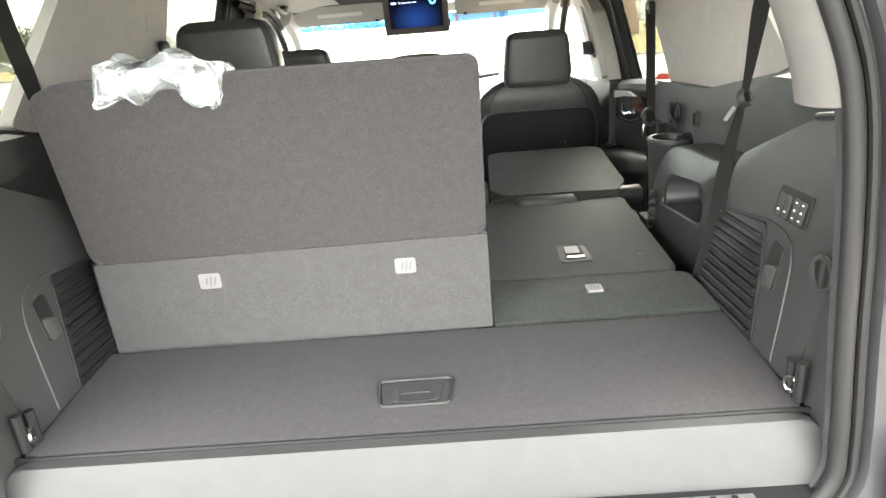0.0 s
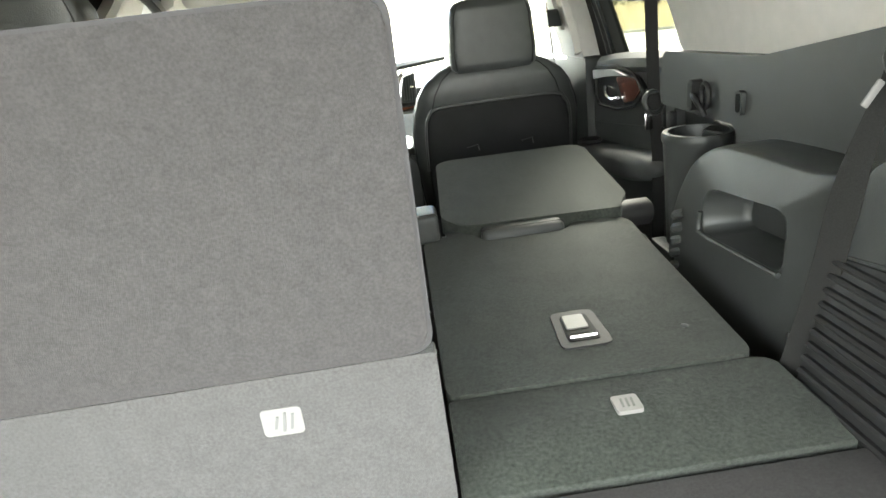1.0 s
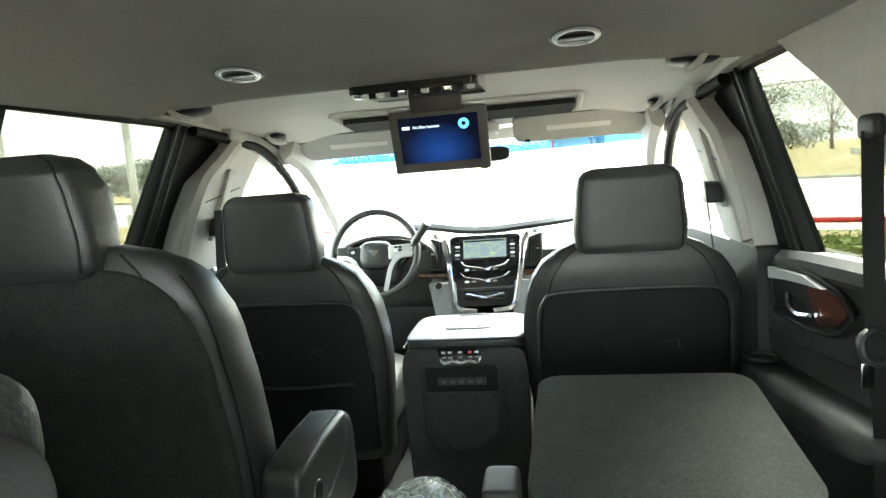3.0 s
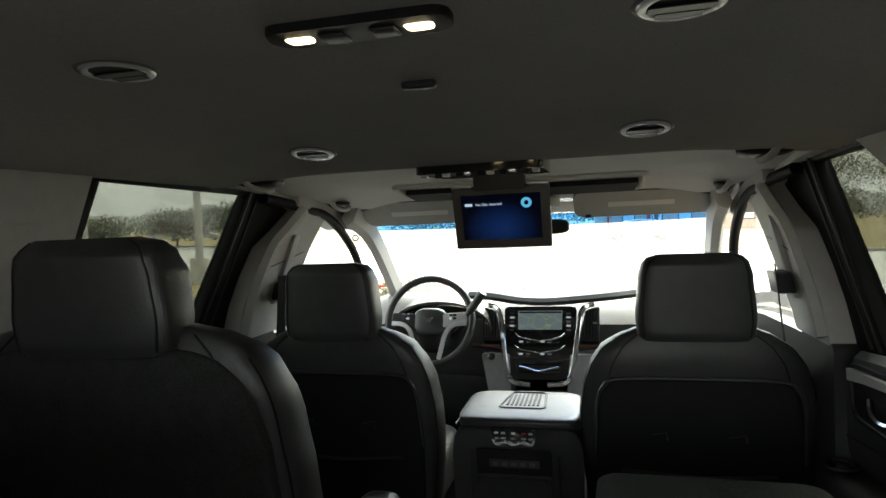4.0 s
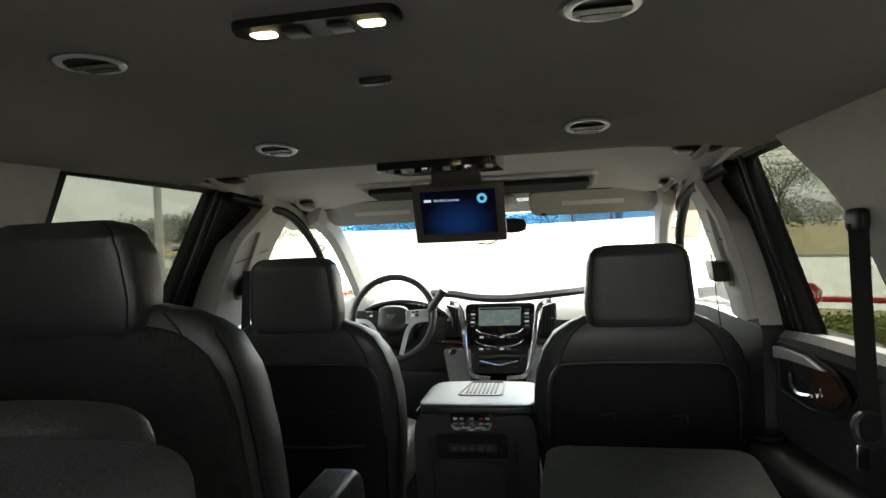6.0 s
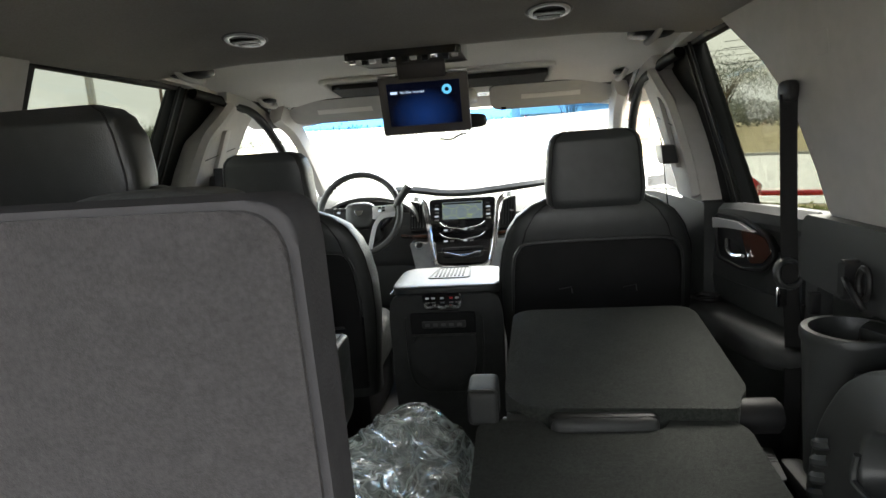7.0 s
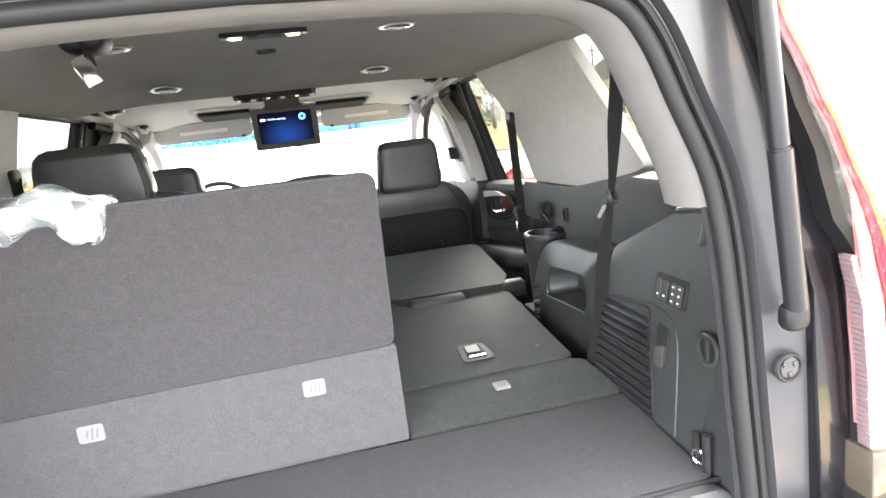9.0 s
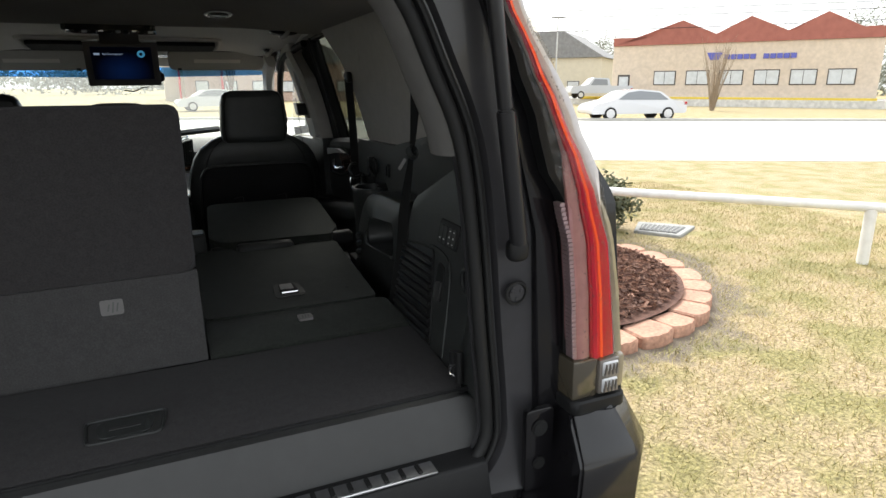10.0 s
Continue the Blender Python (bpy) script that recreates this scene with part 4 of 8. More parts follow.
def wheel(x, y):
    w = part("wheel", cyl((x - 0.1, y, 0.385), (x + 0.1, y, 0.385), 0.10, n=16), M_PLASTIC_D, body)
    part("tyre", ring((x, y, 0.385), (1, 0, 0), 0.30, 0.085, 32, 10, 1.4), M_RUBBER, w)
    part("rim", join(cyl((x - 0.09, y, 0.385), (x + 0.09, y, 0.385), 0.24, n=28, bev=0.01), *[rbox(x - 0.1, x + 0.1, y - 0.015, y + 0.015, 0.40, 0.61, 0.004, 1, Matrix.Translation((x, y, 0.385)) @ Matrix.Rotation(a * 1.047, 4, "X") @ Matrix.Translation((-x, -y, -0.385))) for a in range(6)]), M_STEEL, w)
for x in (0.88, -0.88):
    for y in (0.62, 3.75):
        wheel(x, y)


M_GREYLENS = mat("smoked_clear_lens", (0.16, 0.14, 0.12), 0.15, coat=0.5)
M_PINK = mat("pale_pink_lens", (0.40, 0.20, 0.205), 0.2, coat=0.6, grain=0.1, scale=60)
M_PALELENS = mat("pale_clear_reflector", (0.62, 0.58, 0.57), 0.15, coat=0.6, grain=0.05, scale=90, bump=0.12, bump_scale=120)
M_REDBRIGHT = mat("bright_red_lens", (0.66, 0.006, 0.04), 0.12, coat=0.6, stain=0.1)
M_SMOKE = mat("smoked_olive_lens", (0.06, 0.05, 0.035), 0.12, coat=0.7)
M_OLIVE = mat("olive_edge_lens", (0.27, 0.225, 0.15), 0.15, coat=0.6, grain=0.12, scale=40)
M_RIB = mat("pink_silver_reflector", (0.42, 0.30, 0.31), 0.3, 0.7)
M_DROP = pane_mat("water_bead", (0.85, 0.85, 0.85), 0.07)


def tail_lamp(s):
    t = thing("tail_lamp", (s * 0.92, -0.12, 1.0), "tall blade-shaped red and clear tail lamp beaded with rain", "tail lamp", "tail lamps")
    Y = lambda k, z: -0.145 + 0.05 * max(0.0, z - 1.32) + k
    def blade(inner, outer, y0, y1, n=24, wrap=0.0):
        bm = bmesh.new()
        rows = []
        for i in range(n + 1):
            z = 0.988 + (1.80 - 0.988) * i / n
            a, b = curve_at(inner, z), curve_at(outer, z)
            yy = Y(0, z)
            rows.append([bm.verts.new((s * q, r, z)) for q, r in ((a, yy + y1), (a, yy + y0), (a * 0.5 + b * 0.5, yy + y0 - 0.004), (b, yy + y0 + wrap * 0.25), (b + wrap * 0.01, yy + y0 + wrap), (b, yy + y1))])
        for p, q in zip(rows, rows[1:]):
            for j in range(6):
                bm.faces.new((p[j - 1], p[j], q[j], q[j - 1]))
        bm.faces.new(rows[0])
        bm.faces.new(rows[-1])
        return bm
    IN = [(0.965, 0.828), (1.15, 0.820), (1.32, 0.800), (1.335, 0.764), (1.45, 0.736), (1.65, 0.655), (1.80, 0.59)]
    OUT = [(0.976, 0.952), (1.09, 0.937), (1.21, 0.917), (1.31, 0.890), (1.363, 0.872), (1.465, 0.822), (1.56, 0.771), (1.648, 0.712), (1.80, 0.612)]
    mid = lambda k: [(z, curve_at(IN, z) * (1 - k) + curve_at(OUT, z) * k) for z in (0.965, 1.05, 1.15, 1.25, 1.315, 1.34, 1.45, 1.55, 1.65, 1.72, 1.80)]
    part("housing", blade(mid(0.0), mid(0.60), -0.004, 0.05), M_PLASTIC_D, t, "dark lamp housing")
    rows_in = [(0.98, 0.864), (1.10, 0.856), (1.216, 0.844), (1.315, 0.819), (1.367, 0.804), (1.467, 0.759), (1.56, 0.714), (1.647, 0.669), (1.80, 0.585)]
    rows_out = [(0.98, 0.919), (1.09, 0.908), (1.211, 0.891), (1.312, 0.856), (1.365, 0.832), (1.466, 0.779), (1.56, 0.728), (1.647, 0.679), (1.80, 0.592)]
    part("red_blade", blade(rows_in, rows_out, -0.016, 0.02), M_REDLENS, t, "deep red lamp blade")
    a_in = [(z, x * 0.62 + curve_at(rows_out, z) * 0.38) for z, x in rows_in]
    a_out = [(z, x + 0.005) for z, x in a_in]
    part("inner_red", blade([(z, x + 0.004) for z, x in rows_in], [(z, x - 0.003) for z, x in a_in], -0.019, 0.0), M_REDBRIGHT, t, "bright red inner strip")
    part("light_tube", blade(a_in, a_out, -0.020, 0.0), M_REDGLOW, t, "glowing red light tube")
    part("pink_panel", blade([(z, x - 0.036) for z, x in rows_in if z < 1.3] + [(1.40, 0.783), (1.45, 0.765), (1.8, 0.596)], [(z, x - 0.001) for z, x in rows_in], -0.012, 0.02), M_PINK, t, "pale pink clear panel")
    r_in = [(z, curve_at(rows_out, z) + 0.0015) for z in (0.965, 1.20, 1.30, 1.36, 1.45, 1.65, 1.80)]
    r_out = [(z, x + (curve_at(OUT, z) - 0.002 - x) * (0.05 if z < 1.28 else 0.25 if z < 1.34 else 0.72)) for z, x in r_in]
    part("clear_reflector", blade(r_in, r_out, -0.014, 0.02), M_PALELENS, t, "pale clear upper lamp section")
    o_in = [(z, curve_at(rows_out, z) + 0.0015) for z in (0.965, 1.10, 1.20, 1.27, 1.31, 1.36, 1.80)]
    o_out = [(z, x + (curve_at(OUT, z) - 0.004 - x) * (0.92 if z < 1.28 else 0.4 if z < 1.33 else 0.01)) for z, x in o_in]
    part("smoked_edge", blade(o_in, o_out, -0.010, 0.02), M_OLIVE, t, "smoked olive edge of the lens")
    p_in = [(z, x - 0.038) for z, x in rows_in if z < 1.4] + [(1.45, 0.76)]
    part("silver_ribs", join(*[rbox(s * curve_at(p_in, z) - 0.005, s * curve_at(p_in, z) + 0.005, Y(-0.012, z) - 0.004, Y(-0.012, z) + 0.02, z - 0.0038, z + 0.0038, 0.001, 1) for z in np.arange(0.998, 1.31, 0.0085)]), M_RIB, t, "row of pinkish silver reflector ribs")
    rn = random.Random(11)
    beads = []
    for i in range(320):
        z = rn.uniform(0.99, 1.62)
        k = rn.uniform(0.03, 0.97)
        x = curve_at(mid(0.02), z) * (1 - k) + curve_at(mid(1.0), z) * k
        r = rn.uniform(0.0008, 0.0021)
        bm = bmesh.new()
        bmesh.ops.create_icosphere(bm, subdivisions=1, radius=r)
        bm.transform(Matrix.Translation((s * x, Y(-0.0285 + 0.25 * 0.12 * max(0.0, k - 0.5) * 2, z), z)) @ Matrix.Diagonal((1, 0.5, 1.25, 1)))
        beads.append(bm)
    part("rain_beading", join(*beads), M_DROP, t, "clear rain beads")["kind"] = "stuff"
    o = part("clear_lens", blade(mid(0.02), mid(1.0), -0.026, 0.03, 24, 0.12), M_CLEAR, t, "clear outer lens")
    o.visible_shadow = False
    bl = part("reversing_lamp", rbox(s * 0.904 - 0.025, s * 0.904 + 0.025, -0.172, -0.10, 0.908, 0.984, 0.006), M_GREYLENS, t, "clear reversing lamp")
    for z in (0.928, 0.964):
        cell = part("prism_cell", rbox(s * 0.904 - 0.019, s * 0.904 + 0.019, -0.176, -0.170, z - 0.015, z + 0.015, 0.003, 1), M_SILVER, bl)
        part("cell_facet", join(*[prism([(s * 0.904 + a - 0.004, z - 0.012), (s * 0.904 + a + 0.004, z - 0.012), (s * 0.904 + a, z + 0.012)], "y", -0.181, -0.175, 0.001, 1) for a in (-0.013, -0.004, 0.005, 0.013)]), M_GREYLENS, cell, "", 0)
    part("lower_housing", rbox(s * 0.848 - 0.030, s * 0.848 + 0.030, -0.168, -0.06, 0.905, 0.990, 0.006), M_SMOKE, t, "smoked olive lens")
    part("corner_lens", rbox(s * 0.944 - 0.014, s * 0.944 + 0.012, -0.155, -0.06, 0.905, 0.980, 0.008), M_OLIVE, t, "smoked olive lens")
    part("plinth", prism(rounded([(0.815, -0.18), (0.945, -0.18), (0.965, -0.05), (0.815, -0.05)], 0.02, 3), "z", 0.876, 0.906, 0.004, 1, lambda x, y, z: (s * x, y, z)), M_PLASTIC_D, t)
    return t
tail_lamp(1)
tail_lamp(-1)

# ---- third row: upright bench part ----
third = thing("third_row_seat", (-0.25, 0.40, 0.92), "upright third-row seat with grey carpeted back", "seat")
def seat_plate(pts, y0, y1, bev=0.012, r=0.03, lean=0.0, r_n=5):
    return prism(rounded(pts, r, r_n), "y", y0, y1, bev, 3, lambda x, y, z: (x, y - lean * (z - 1.12), z))
part("lower_flap", seat_plate([(-0.655, 0.908), (0.172, 0.914), (0.170, 1.128), (-0.655, 1.120)], 0.326, 0.352, 0.008, 0.006, 0.02), M_CARPET_PALE, third, "pale grey carpeted lower flap")
BACK = [(-0.655, 1.122), (0.169, 1.130), (0.171, 1.484), (-0.610, 1.490), (-0.672, 1.468)]
def recline(x, y, z):
    return x, y - 0.085 * (z - 1.12) + 0.012 * max(0.0, (z - 1.42) / 0.05) ** 2 * (1 if y > 0.34 else 0), z
part("backrest", prism(rounded(BACK, 0.024, 6), "y", 0.325, 0.356, 0.012, 4, recline), M_SIDE, third, "smooth grey vinyl seat side")
part("carpet_panel", prism(rounded([(-0.650, 1.125), (0.164, 1.132), (0.166, 1.480), (-0.607, 1.486), (-0.667, 1.464)], 0.026, 6), "y", 0.3215, 0.345, 0.004, 2, recline), M_CARPET, third, "grey carpeted seat back")
part("front_pad", pillow((-0.275, 0.385, 1.30), (0.375, 0.048, 0.184), 6, 12, lambda u, p: (p.x, p.y - 0.085 * (p.z + 0.18), p.z)), M_LEATHER_M, third, "black leather front padding")
part("corner_pad", pillow((0.056, 0.374, 1.461), (0.060, 0.030, 0.027), 3.5, 10), M_LEATHER_M, third, "padded leather corner")
part("cushion", rbox(-0.675, 0.138, 0.46, 1.06, 0.645, 0.8145, 0.028, 4), M_LEATHER, third, "black leather seat cushion")
part("seat_frame", rbox(-0.65, 0.12, 0.42, 0.98, 0.42, 0.66, 0.02), M_PLASTIC_D, third)
part("hinge_gap", rbox(-0.675, 0.160, 0.345, 0.42, 0.90, 1.12, 0.01), M_PLASTIC_D, third)
for x in (-0.52, -0.40, -0.20, 0.014):
    part("cushion_seam", tube([Vector((x, y, z)) for y, z in ((0.55, 0.8148), (0.75, 0.8150), (0.99, 0.8146), (1.030, 0.8115), (1.050, 0.799), (1.059, 0.775))], 0.0028, 6, up=(1, 0, 0)), M_PLASTIC_D, third)


def label_plate(c, w, h, face, name="warning_label", bars=3):
    """A small white label with grey marks; face 'y' looks backwards, 'z' up."""
    t = thing(name, c, "small white label with grey symbol fixed to the carpet", "label", "seat labels")
    x, y, z = c
    if face == "y":
        part("plate", prism(rounded([(x - w / 2, z - h / 2), (x + w / 2, z - h / 2), (x + w / 2, z + h / 2), (x - w / 2, z + h / 2)], 0.006, 3), "y", y - 0.002, y + 0.004, 0, 1), M_LABEL, t)
        for i in range(bars):
            px = x - w * 0.22 + i * w * 0.19
            hh = h * (0.22, 0.34, 0.28)[i % 3]
            part("mark", prism([(px, z - hh), (px + w * 0.07, z - hh), (px + w * 0.16, z + hh), (px + w * 0.09, z + hh)], "y", y - 0.0032, y - 0.002), M_INK, t, "grey printed mark", 0)
    else:
        part("plate", prism(rounded([(x - w / 2, y - h / 2), (x + w / 2, y - h / 2), (x + w / 2, y + h / 2), (x - w / 2, y + h / 2)], 0.005, 3), "z", z - 0.004, z + 0.002, 0, 1), M_LABEL, t)
        for i in range(bars):
            px = x - w * 0.25 + i * w * 0.2
            part("mark", prism([(px, y - h * 0.25), (px + w * 0.08, y - h * 0.25), (px + w * 0.13, y + h * 0.25), (px + w * 0.05, y + h * 0.25)], "z", z + 0.002, z + 0.0032), M_INK, t, "grey printed mark", 0)
    return t
label_plate((-0.418, 0.3275, 1.068), 0.046, 0.034, "y")
label_plate((-0.004, 0.3275, 1.071), 0.044, 0.034, "y")

# ---- third row: folded part ----
fold = thing("folded_third_seat", (0.42, 0.7, 0.9), "folded third-row seat, dark carpeted back lying flat", "seat")
def fz(y):
    return 0.934 + 0.044 * (y - 0.32)
part("rear_flap", prism(rounded([(0.176, 0.326), (0.664, 0.326), (0.652, 0.490), (0.633, 0.502), (0.178, 0.506)], 0.01, 3), "z", -0.02, 0.0, 0.006, 2, lambda x, y, z: (x, y, fz(y) + z - 0.001 - 0.009 * max(0.0, (0.42 - y) / 0.094) ** 2)), M_CARPET_DARK, fold, "dark carpeted rear flap")
part("backrest", prism(rounded([(0.177, 0.508), (0.632, 0.505), (0.655, 1.02), (0.660, 1.070), (0.632, 1.106), (0.540, 1.114), (0.512, 1.063), (0.316, 1.060), (0.302, 1.110), (0.214, 1.117), (0.180, 1.095)], 0.022, 4), "z", -0.075, 0.0, 0.014, 3, lambda x, y, z: (x, y, fz(y) + z + 0.004)), M_CARPET_DARK, fold)
part("seat_face", pillow((0.43, 0.80, 0.83), (0.235, 0.29, 0.07), 6, 8), M_LEATHER, fold, "black leather seat face beneath")
part("seat_frame", rbox(0.20, 0.66, 0.42, 1.0, 0.42, 0.80, 0.02), M_PLASTIC_D, fold)
hr = part("headrest", rbox(0.316, 0.509, 1.066, 1.132, 0.920, 0.990, 0.015, 3), M_LEATHER_M, fold, "black leather headrest roll")
part("seam", rbox(0.3152, 0.5098, 1.0795, 1.0808, 0.925, 0.9908, 0.0004, 1), M_PLASTIC_D, hr)
bz = part("latch_bezel", prism(rounded([(0.366, 0.580), (0.450, 0.580), (0.445, 0.690), (0.373, 0.690)], 0.014, 5), "z", 0.0, 0.004, 0.001, 1, lambda x, y, z: (x, y, fz(y) + 0.004 + z)), M_RUBBER, fold)
part("latch_well", prism(rounded([(0.382, 0.595), (0.434, 0.595), (0.431, 0.675), (0.386, 0.675)], 0.008, 4), "z", 0.0038, 0.0055, 0, 1, lambda x, y, z: (x, y, fz(y) + 0.004 + z)), M_BLACK, bz)
part("latch_grip", prism(rounded([(0.387, 0.628), (0.424, 0.628), (0.424, 0.672), (0.389, 0.672)], 0.004, 3), "z", 0.0055, 0.008, 0.001, 1, lambda x, y, z: (x, y, fz(y) + 0.004 + z)), M_LABEL, bz, "pale latch grip")
part("latch_bar", tube([Vector((0.386, 0.607, fz(0.6) + 0.010)), Vector((0.430, 0.607, fz(0.6) + 0.010))], 0.004, 8), M_CHROME, bz, "chrome latch bar")
part("snag", pillow((0.571, 0.60, fz(0.6) + 0.004), (0.006, 0.006, 0.003), 2, 3), M_PLASTIC, fold)
label_plate((0.417, 0.442, fz(0.442) - 0.001), 0.036, 0.036, "z")

# ---- second row: folded captain's chair ----
sec = thing("folded_second_seat", (0.48, 1.27, 0.42), "folded second-row captain's chair with dark carpeted back", "seat")
def gz(y):
    return 0.995 + 0.125 * (y - 1.09)
part("backrest", prism(rounded([(0.231, 1.165), (0.273, 1.108), (0.58, 1.098), (0.652, 1.094), (0.664, 1.13), (0.688, 1.165), (0.694, 1.53), (0.668, 1.56), (0.282, 1.565), (0.252, 1.54)], 0.025, 4), "z", -0.045, 0.0, 0.016, 3, lambda x, y, z: (x, y, gz(y) + z)), M_CARPET_DARK, sec)
part("seat_face", pillow((0.48, 1.34, 0.90), (0.215, 0.22, 0.085), 6, 9), M_PLASTIC_D, sec, "black leather seat face")
part("cushion", pillow((0.48, 1.34, 0.76), (0.24, 0.22, 0.10), 6, 9), M_LEATHER, sec, "black leather cushion")
part("seat_frame", rbox(0.26, 0.70, 1.14, 1.5, 0.42, 0.70, 0.03), M_PLASTIC_D, sec)
arm = part("armrest", pillow((0.192, 1.148, 1.000), (0.030, 0.050, 0.036), 7, 12), M_LEATHER_M, sec, "folded leather armrest")
part("welt", sweep([Vector((0.192 + 0.0295 * math.copysign(abs(math.cos(a)) ** 0.35, math.cos(a)), 1.108, 1.000 + 0.0355 * math.copysign(abs(math.sin(a)) ** 0.35, math.sin(a)))) for a in np.linspace(0, 2 * math.pi, 24)[:-1]], circle(0.002, 5), True, up=(0, 1, 0)), M_PLASTIC_D, arm)
part("hinge_left", cyl((0.228, 1.125, 0.953), (0.30, 1.125, 0.955), 0.026, n=20, bev=0.008), M_PLASTIC, sec)
part("hinge_right", cyl((0.645, 1.135, 0.962), (0.735, 1.135, 0.962), 0.033, n=20, bev=0.008), M_PLASTIC_D, sec)
part("recline_lever", prism(rounded([(0.70, 0.93), (0.735, 0.93), (0.735, 1.05), (0.70, 1.05)], 0.01, 3), "z", 0.90, 0.925, 0.005, 2), M_PLASTIC, sec)
tg = thing("care_label", (0.685, 1.04, 0.916), "grey printed care tag hanging from the seat", "label")
part("tag", prism(rounded([(0.664, 0.985), (0.690, 0.990), (0.706, 1.095), (0.682, 1.098)], 0.006, 3), "z", 0.916, 0.920, 0.001, 1), M_PLASTIC, tg)
for k in range(4):
    part("mark", prism([(0.682, 1.045 + k * 0.011), (0.697, 1.046 + k * 0.011), (0.698, 1.050 + k * 0.011), (0.683, 1.049 + k * 0.011)], "z", 0.920, 0.9208, 0, 1), M_INK, tg, "", 0)



def chair(cx, y0, prof, pan, headz, hw_head, s, name, label, lean=0.13):
    """An upright captain's chair seen from behind: y0 is the back's rear face near its top."""
    top = prof[-1][0]
    ch = thing(name, (cx, y0 + 0.2, 0.42), label, "seat", "upright leather seats")
    rear = lambda z: y0 + lean * max(0.0, top - 0.10 - z) + 0.9 * max(0.0, z - top + 0.07) ** 1.5
    deep = [(0.5, 0.085), (top - 0.16, 0.080), (top - 0.06, 0.065), (top, 0.022)]
    part("backrest", loft(cx, prof, deep, rear, 4.5), M_LEATHER, ch)
    pdeep = [(0.5, 0.04), (pan[-1][0] - 0.05, 0.035), (pan[-1][0], 0.016)]
    prear = lambda z: rear(z) - 0.006
    part("back_panel", loft(cx, pan, pdeep, prear, 9.0, 44), s, ch, "dark carpeted back panel" if s is M_CARPET_BACK else "black seat back panel")
    # seams along the leather border
    for sx in (-1, 1):
        side = 1.5 * math.pi + sx * 0.62
        part("shoulder_seam", tube([Vector(loft_at(cx, prof, deep, rear, 4.5, z, side, 0.0005)) for z in np.linspace(0.72, top - 0.012, 26)], 0.0024, 6, up=(0, 1, 0)), M_PLASTIC_D, ch)
        far = 1.5 * math.pi + sx * 1.25
        part("side_seam", tube([Vector(loft_at(cx, prof, deep, rear, 4.5, z, far, 0.0005)) for z in np.linspace(0.72, top - 0.05, 26)], 0.0022, 6, up=(0, 1, 0)), M_PLASTIC_D, ch)
    # headrest: wider at its foot, flat rear face with a seam near each side
    h0, h1 = headz
    hprof = [(h0, hw_head * 0.86), (h0 + 0.012, hw_head * 0.97), (h0 + 0.06, hw_head), (h1 - 0.06, hw_head * 0.94), (h1 - 0.026, hw_head * 0.88), (h1 - 0.009, hw_head * 0.79), (h1, hw_head * 0.62)]
    hdeep = [(h0, 0.036), (h0 + 0.012, 0.050), (h1 - 0.06, 0.058), (h1 - 0.026, 0.050), (h1 - 0.009, 0.038), (h1, 0.020)]
    hrear = lambda z: y0 - 0.028 - 0.05 * (z - h0) + 0.55 * max(0.0, z - h1 + 0.03) + 0.5 * max(0.0, h0 + 0.015 - z)
    hd_ = part("headrest", loft(cx, hprof, hdeep, hrear, 4.5, 48), M_LEATHER, ch)
    for sx in (-1, 1):
        a = 1.5 * math.pi + sx * 0.86
        part("seam", tube([Vector(loft_at(cx, hprof, hdeep, hrear, 4.5, z, a, 0.0006)) for z in np.linspace(h0 + 0.01, h1 - 0.004, 16)], 0.0022, 5, up=(0, 1, 0)), M_PLASTIC_D, hd_)
        part("headrest_post", cyl((cx + sx * 0.06, y0 + 0.03, h0 - 0.05), (cx + sx * 0.06, y0 + 0.03, h0 + 0.05), 0.007), M_CHROME, ch)
    hw = prof[1][1]
    part("cushion", pillow((cx, y0 + 0.44, 0.70), (hw * 0.80, 0.29, 0.10), 5, 9), M_LEATHER, ch)
    part("seat_frame", rbox(cx - hw * 0.7, cx + hw * 0.7, y0 + 0.22, y0 + 0.66, 0.42, 0.62, 0.03), M_PLASTIC_D, ch)
    return ch


FP = [(0.62, 0.28), (0.95, 0.312), (1.05, 0.312), (1.13, 0.300), (1.19, 0.280), (1.238, 0.250), (1.272, 0.205), (1.296, 0.155), (1.306, 0.10)]
FB = [(0.66, 0.255), (0.95, 0.268), (1.06, 0.264), (1.115, 0.253), (1.145, 0.232), (1.158, 0.20)]
for cx in (0.515, -0.530):
    ch = chair(cx, 1.945, FP, FB, (1.268, 1.500), 0.152, M_PANEL, "front_seat", "black leather front seat seen from behind")
    part("panel_piping", tube(smooth_path([Vector((cx - 0.268, 1.985, 0.93)), Vector((cx - 0.262, 1.957, 1.08)), Vector((cx - 0.245, 1.946, 1.138)), Vector((cx - 0.20, 1.942, 1.162)), Vector((cx, 1.940, 1.166)), Vector((cx + 0.20, 1.942, 1.162)), Vector((cx + 0.245, 1.946, 1.138)), Vector((cx + 0.262, 1.957, 1.08)), Vector((cx + 0.268, 1.985, 0.93))], 6), 0.005, 6, up=(0, 1, 0)), M_LEATHER, ch)
    part("pocket_edge", tube(smooth_path([Vector((cx - 0.20, 1.980, 0.895)), Vector((cx, 1.974, 0.885)), Vector((cx + 0.20, 1.980, 0.895))], 5), 0.005, 6, up=(0, 1, 0)), M_LEATHER, ch)
    for dx in (-0.10, 0.10):
        part("crease", tube([Vector((cx + dx - 0.02, 1.956, 1.005)), Vector((cx + dx + 0.02, 1.956, 1.012)), Vector((cx + dx + 0.022, 1.957, 0.99))], 0.0022, 5, up=(0, 1, 0)), M_PLASTIC, ch)

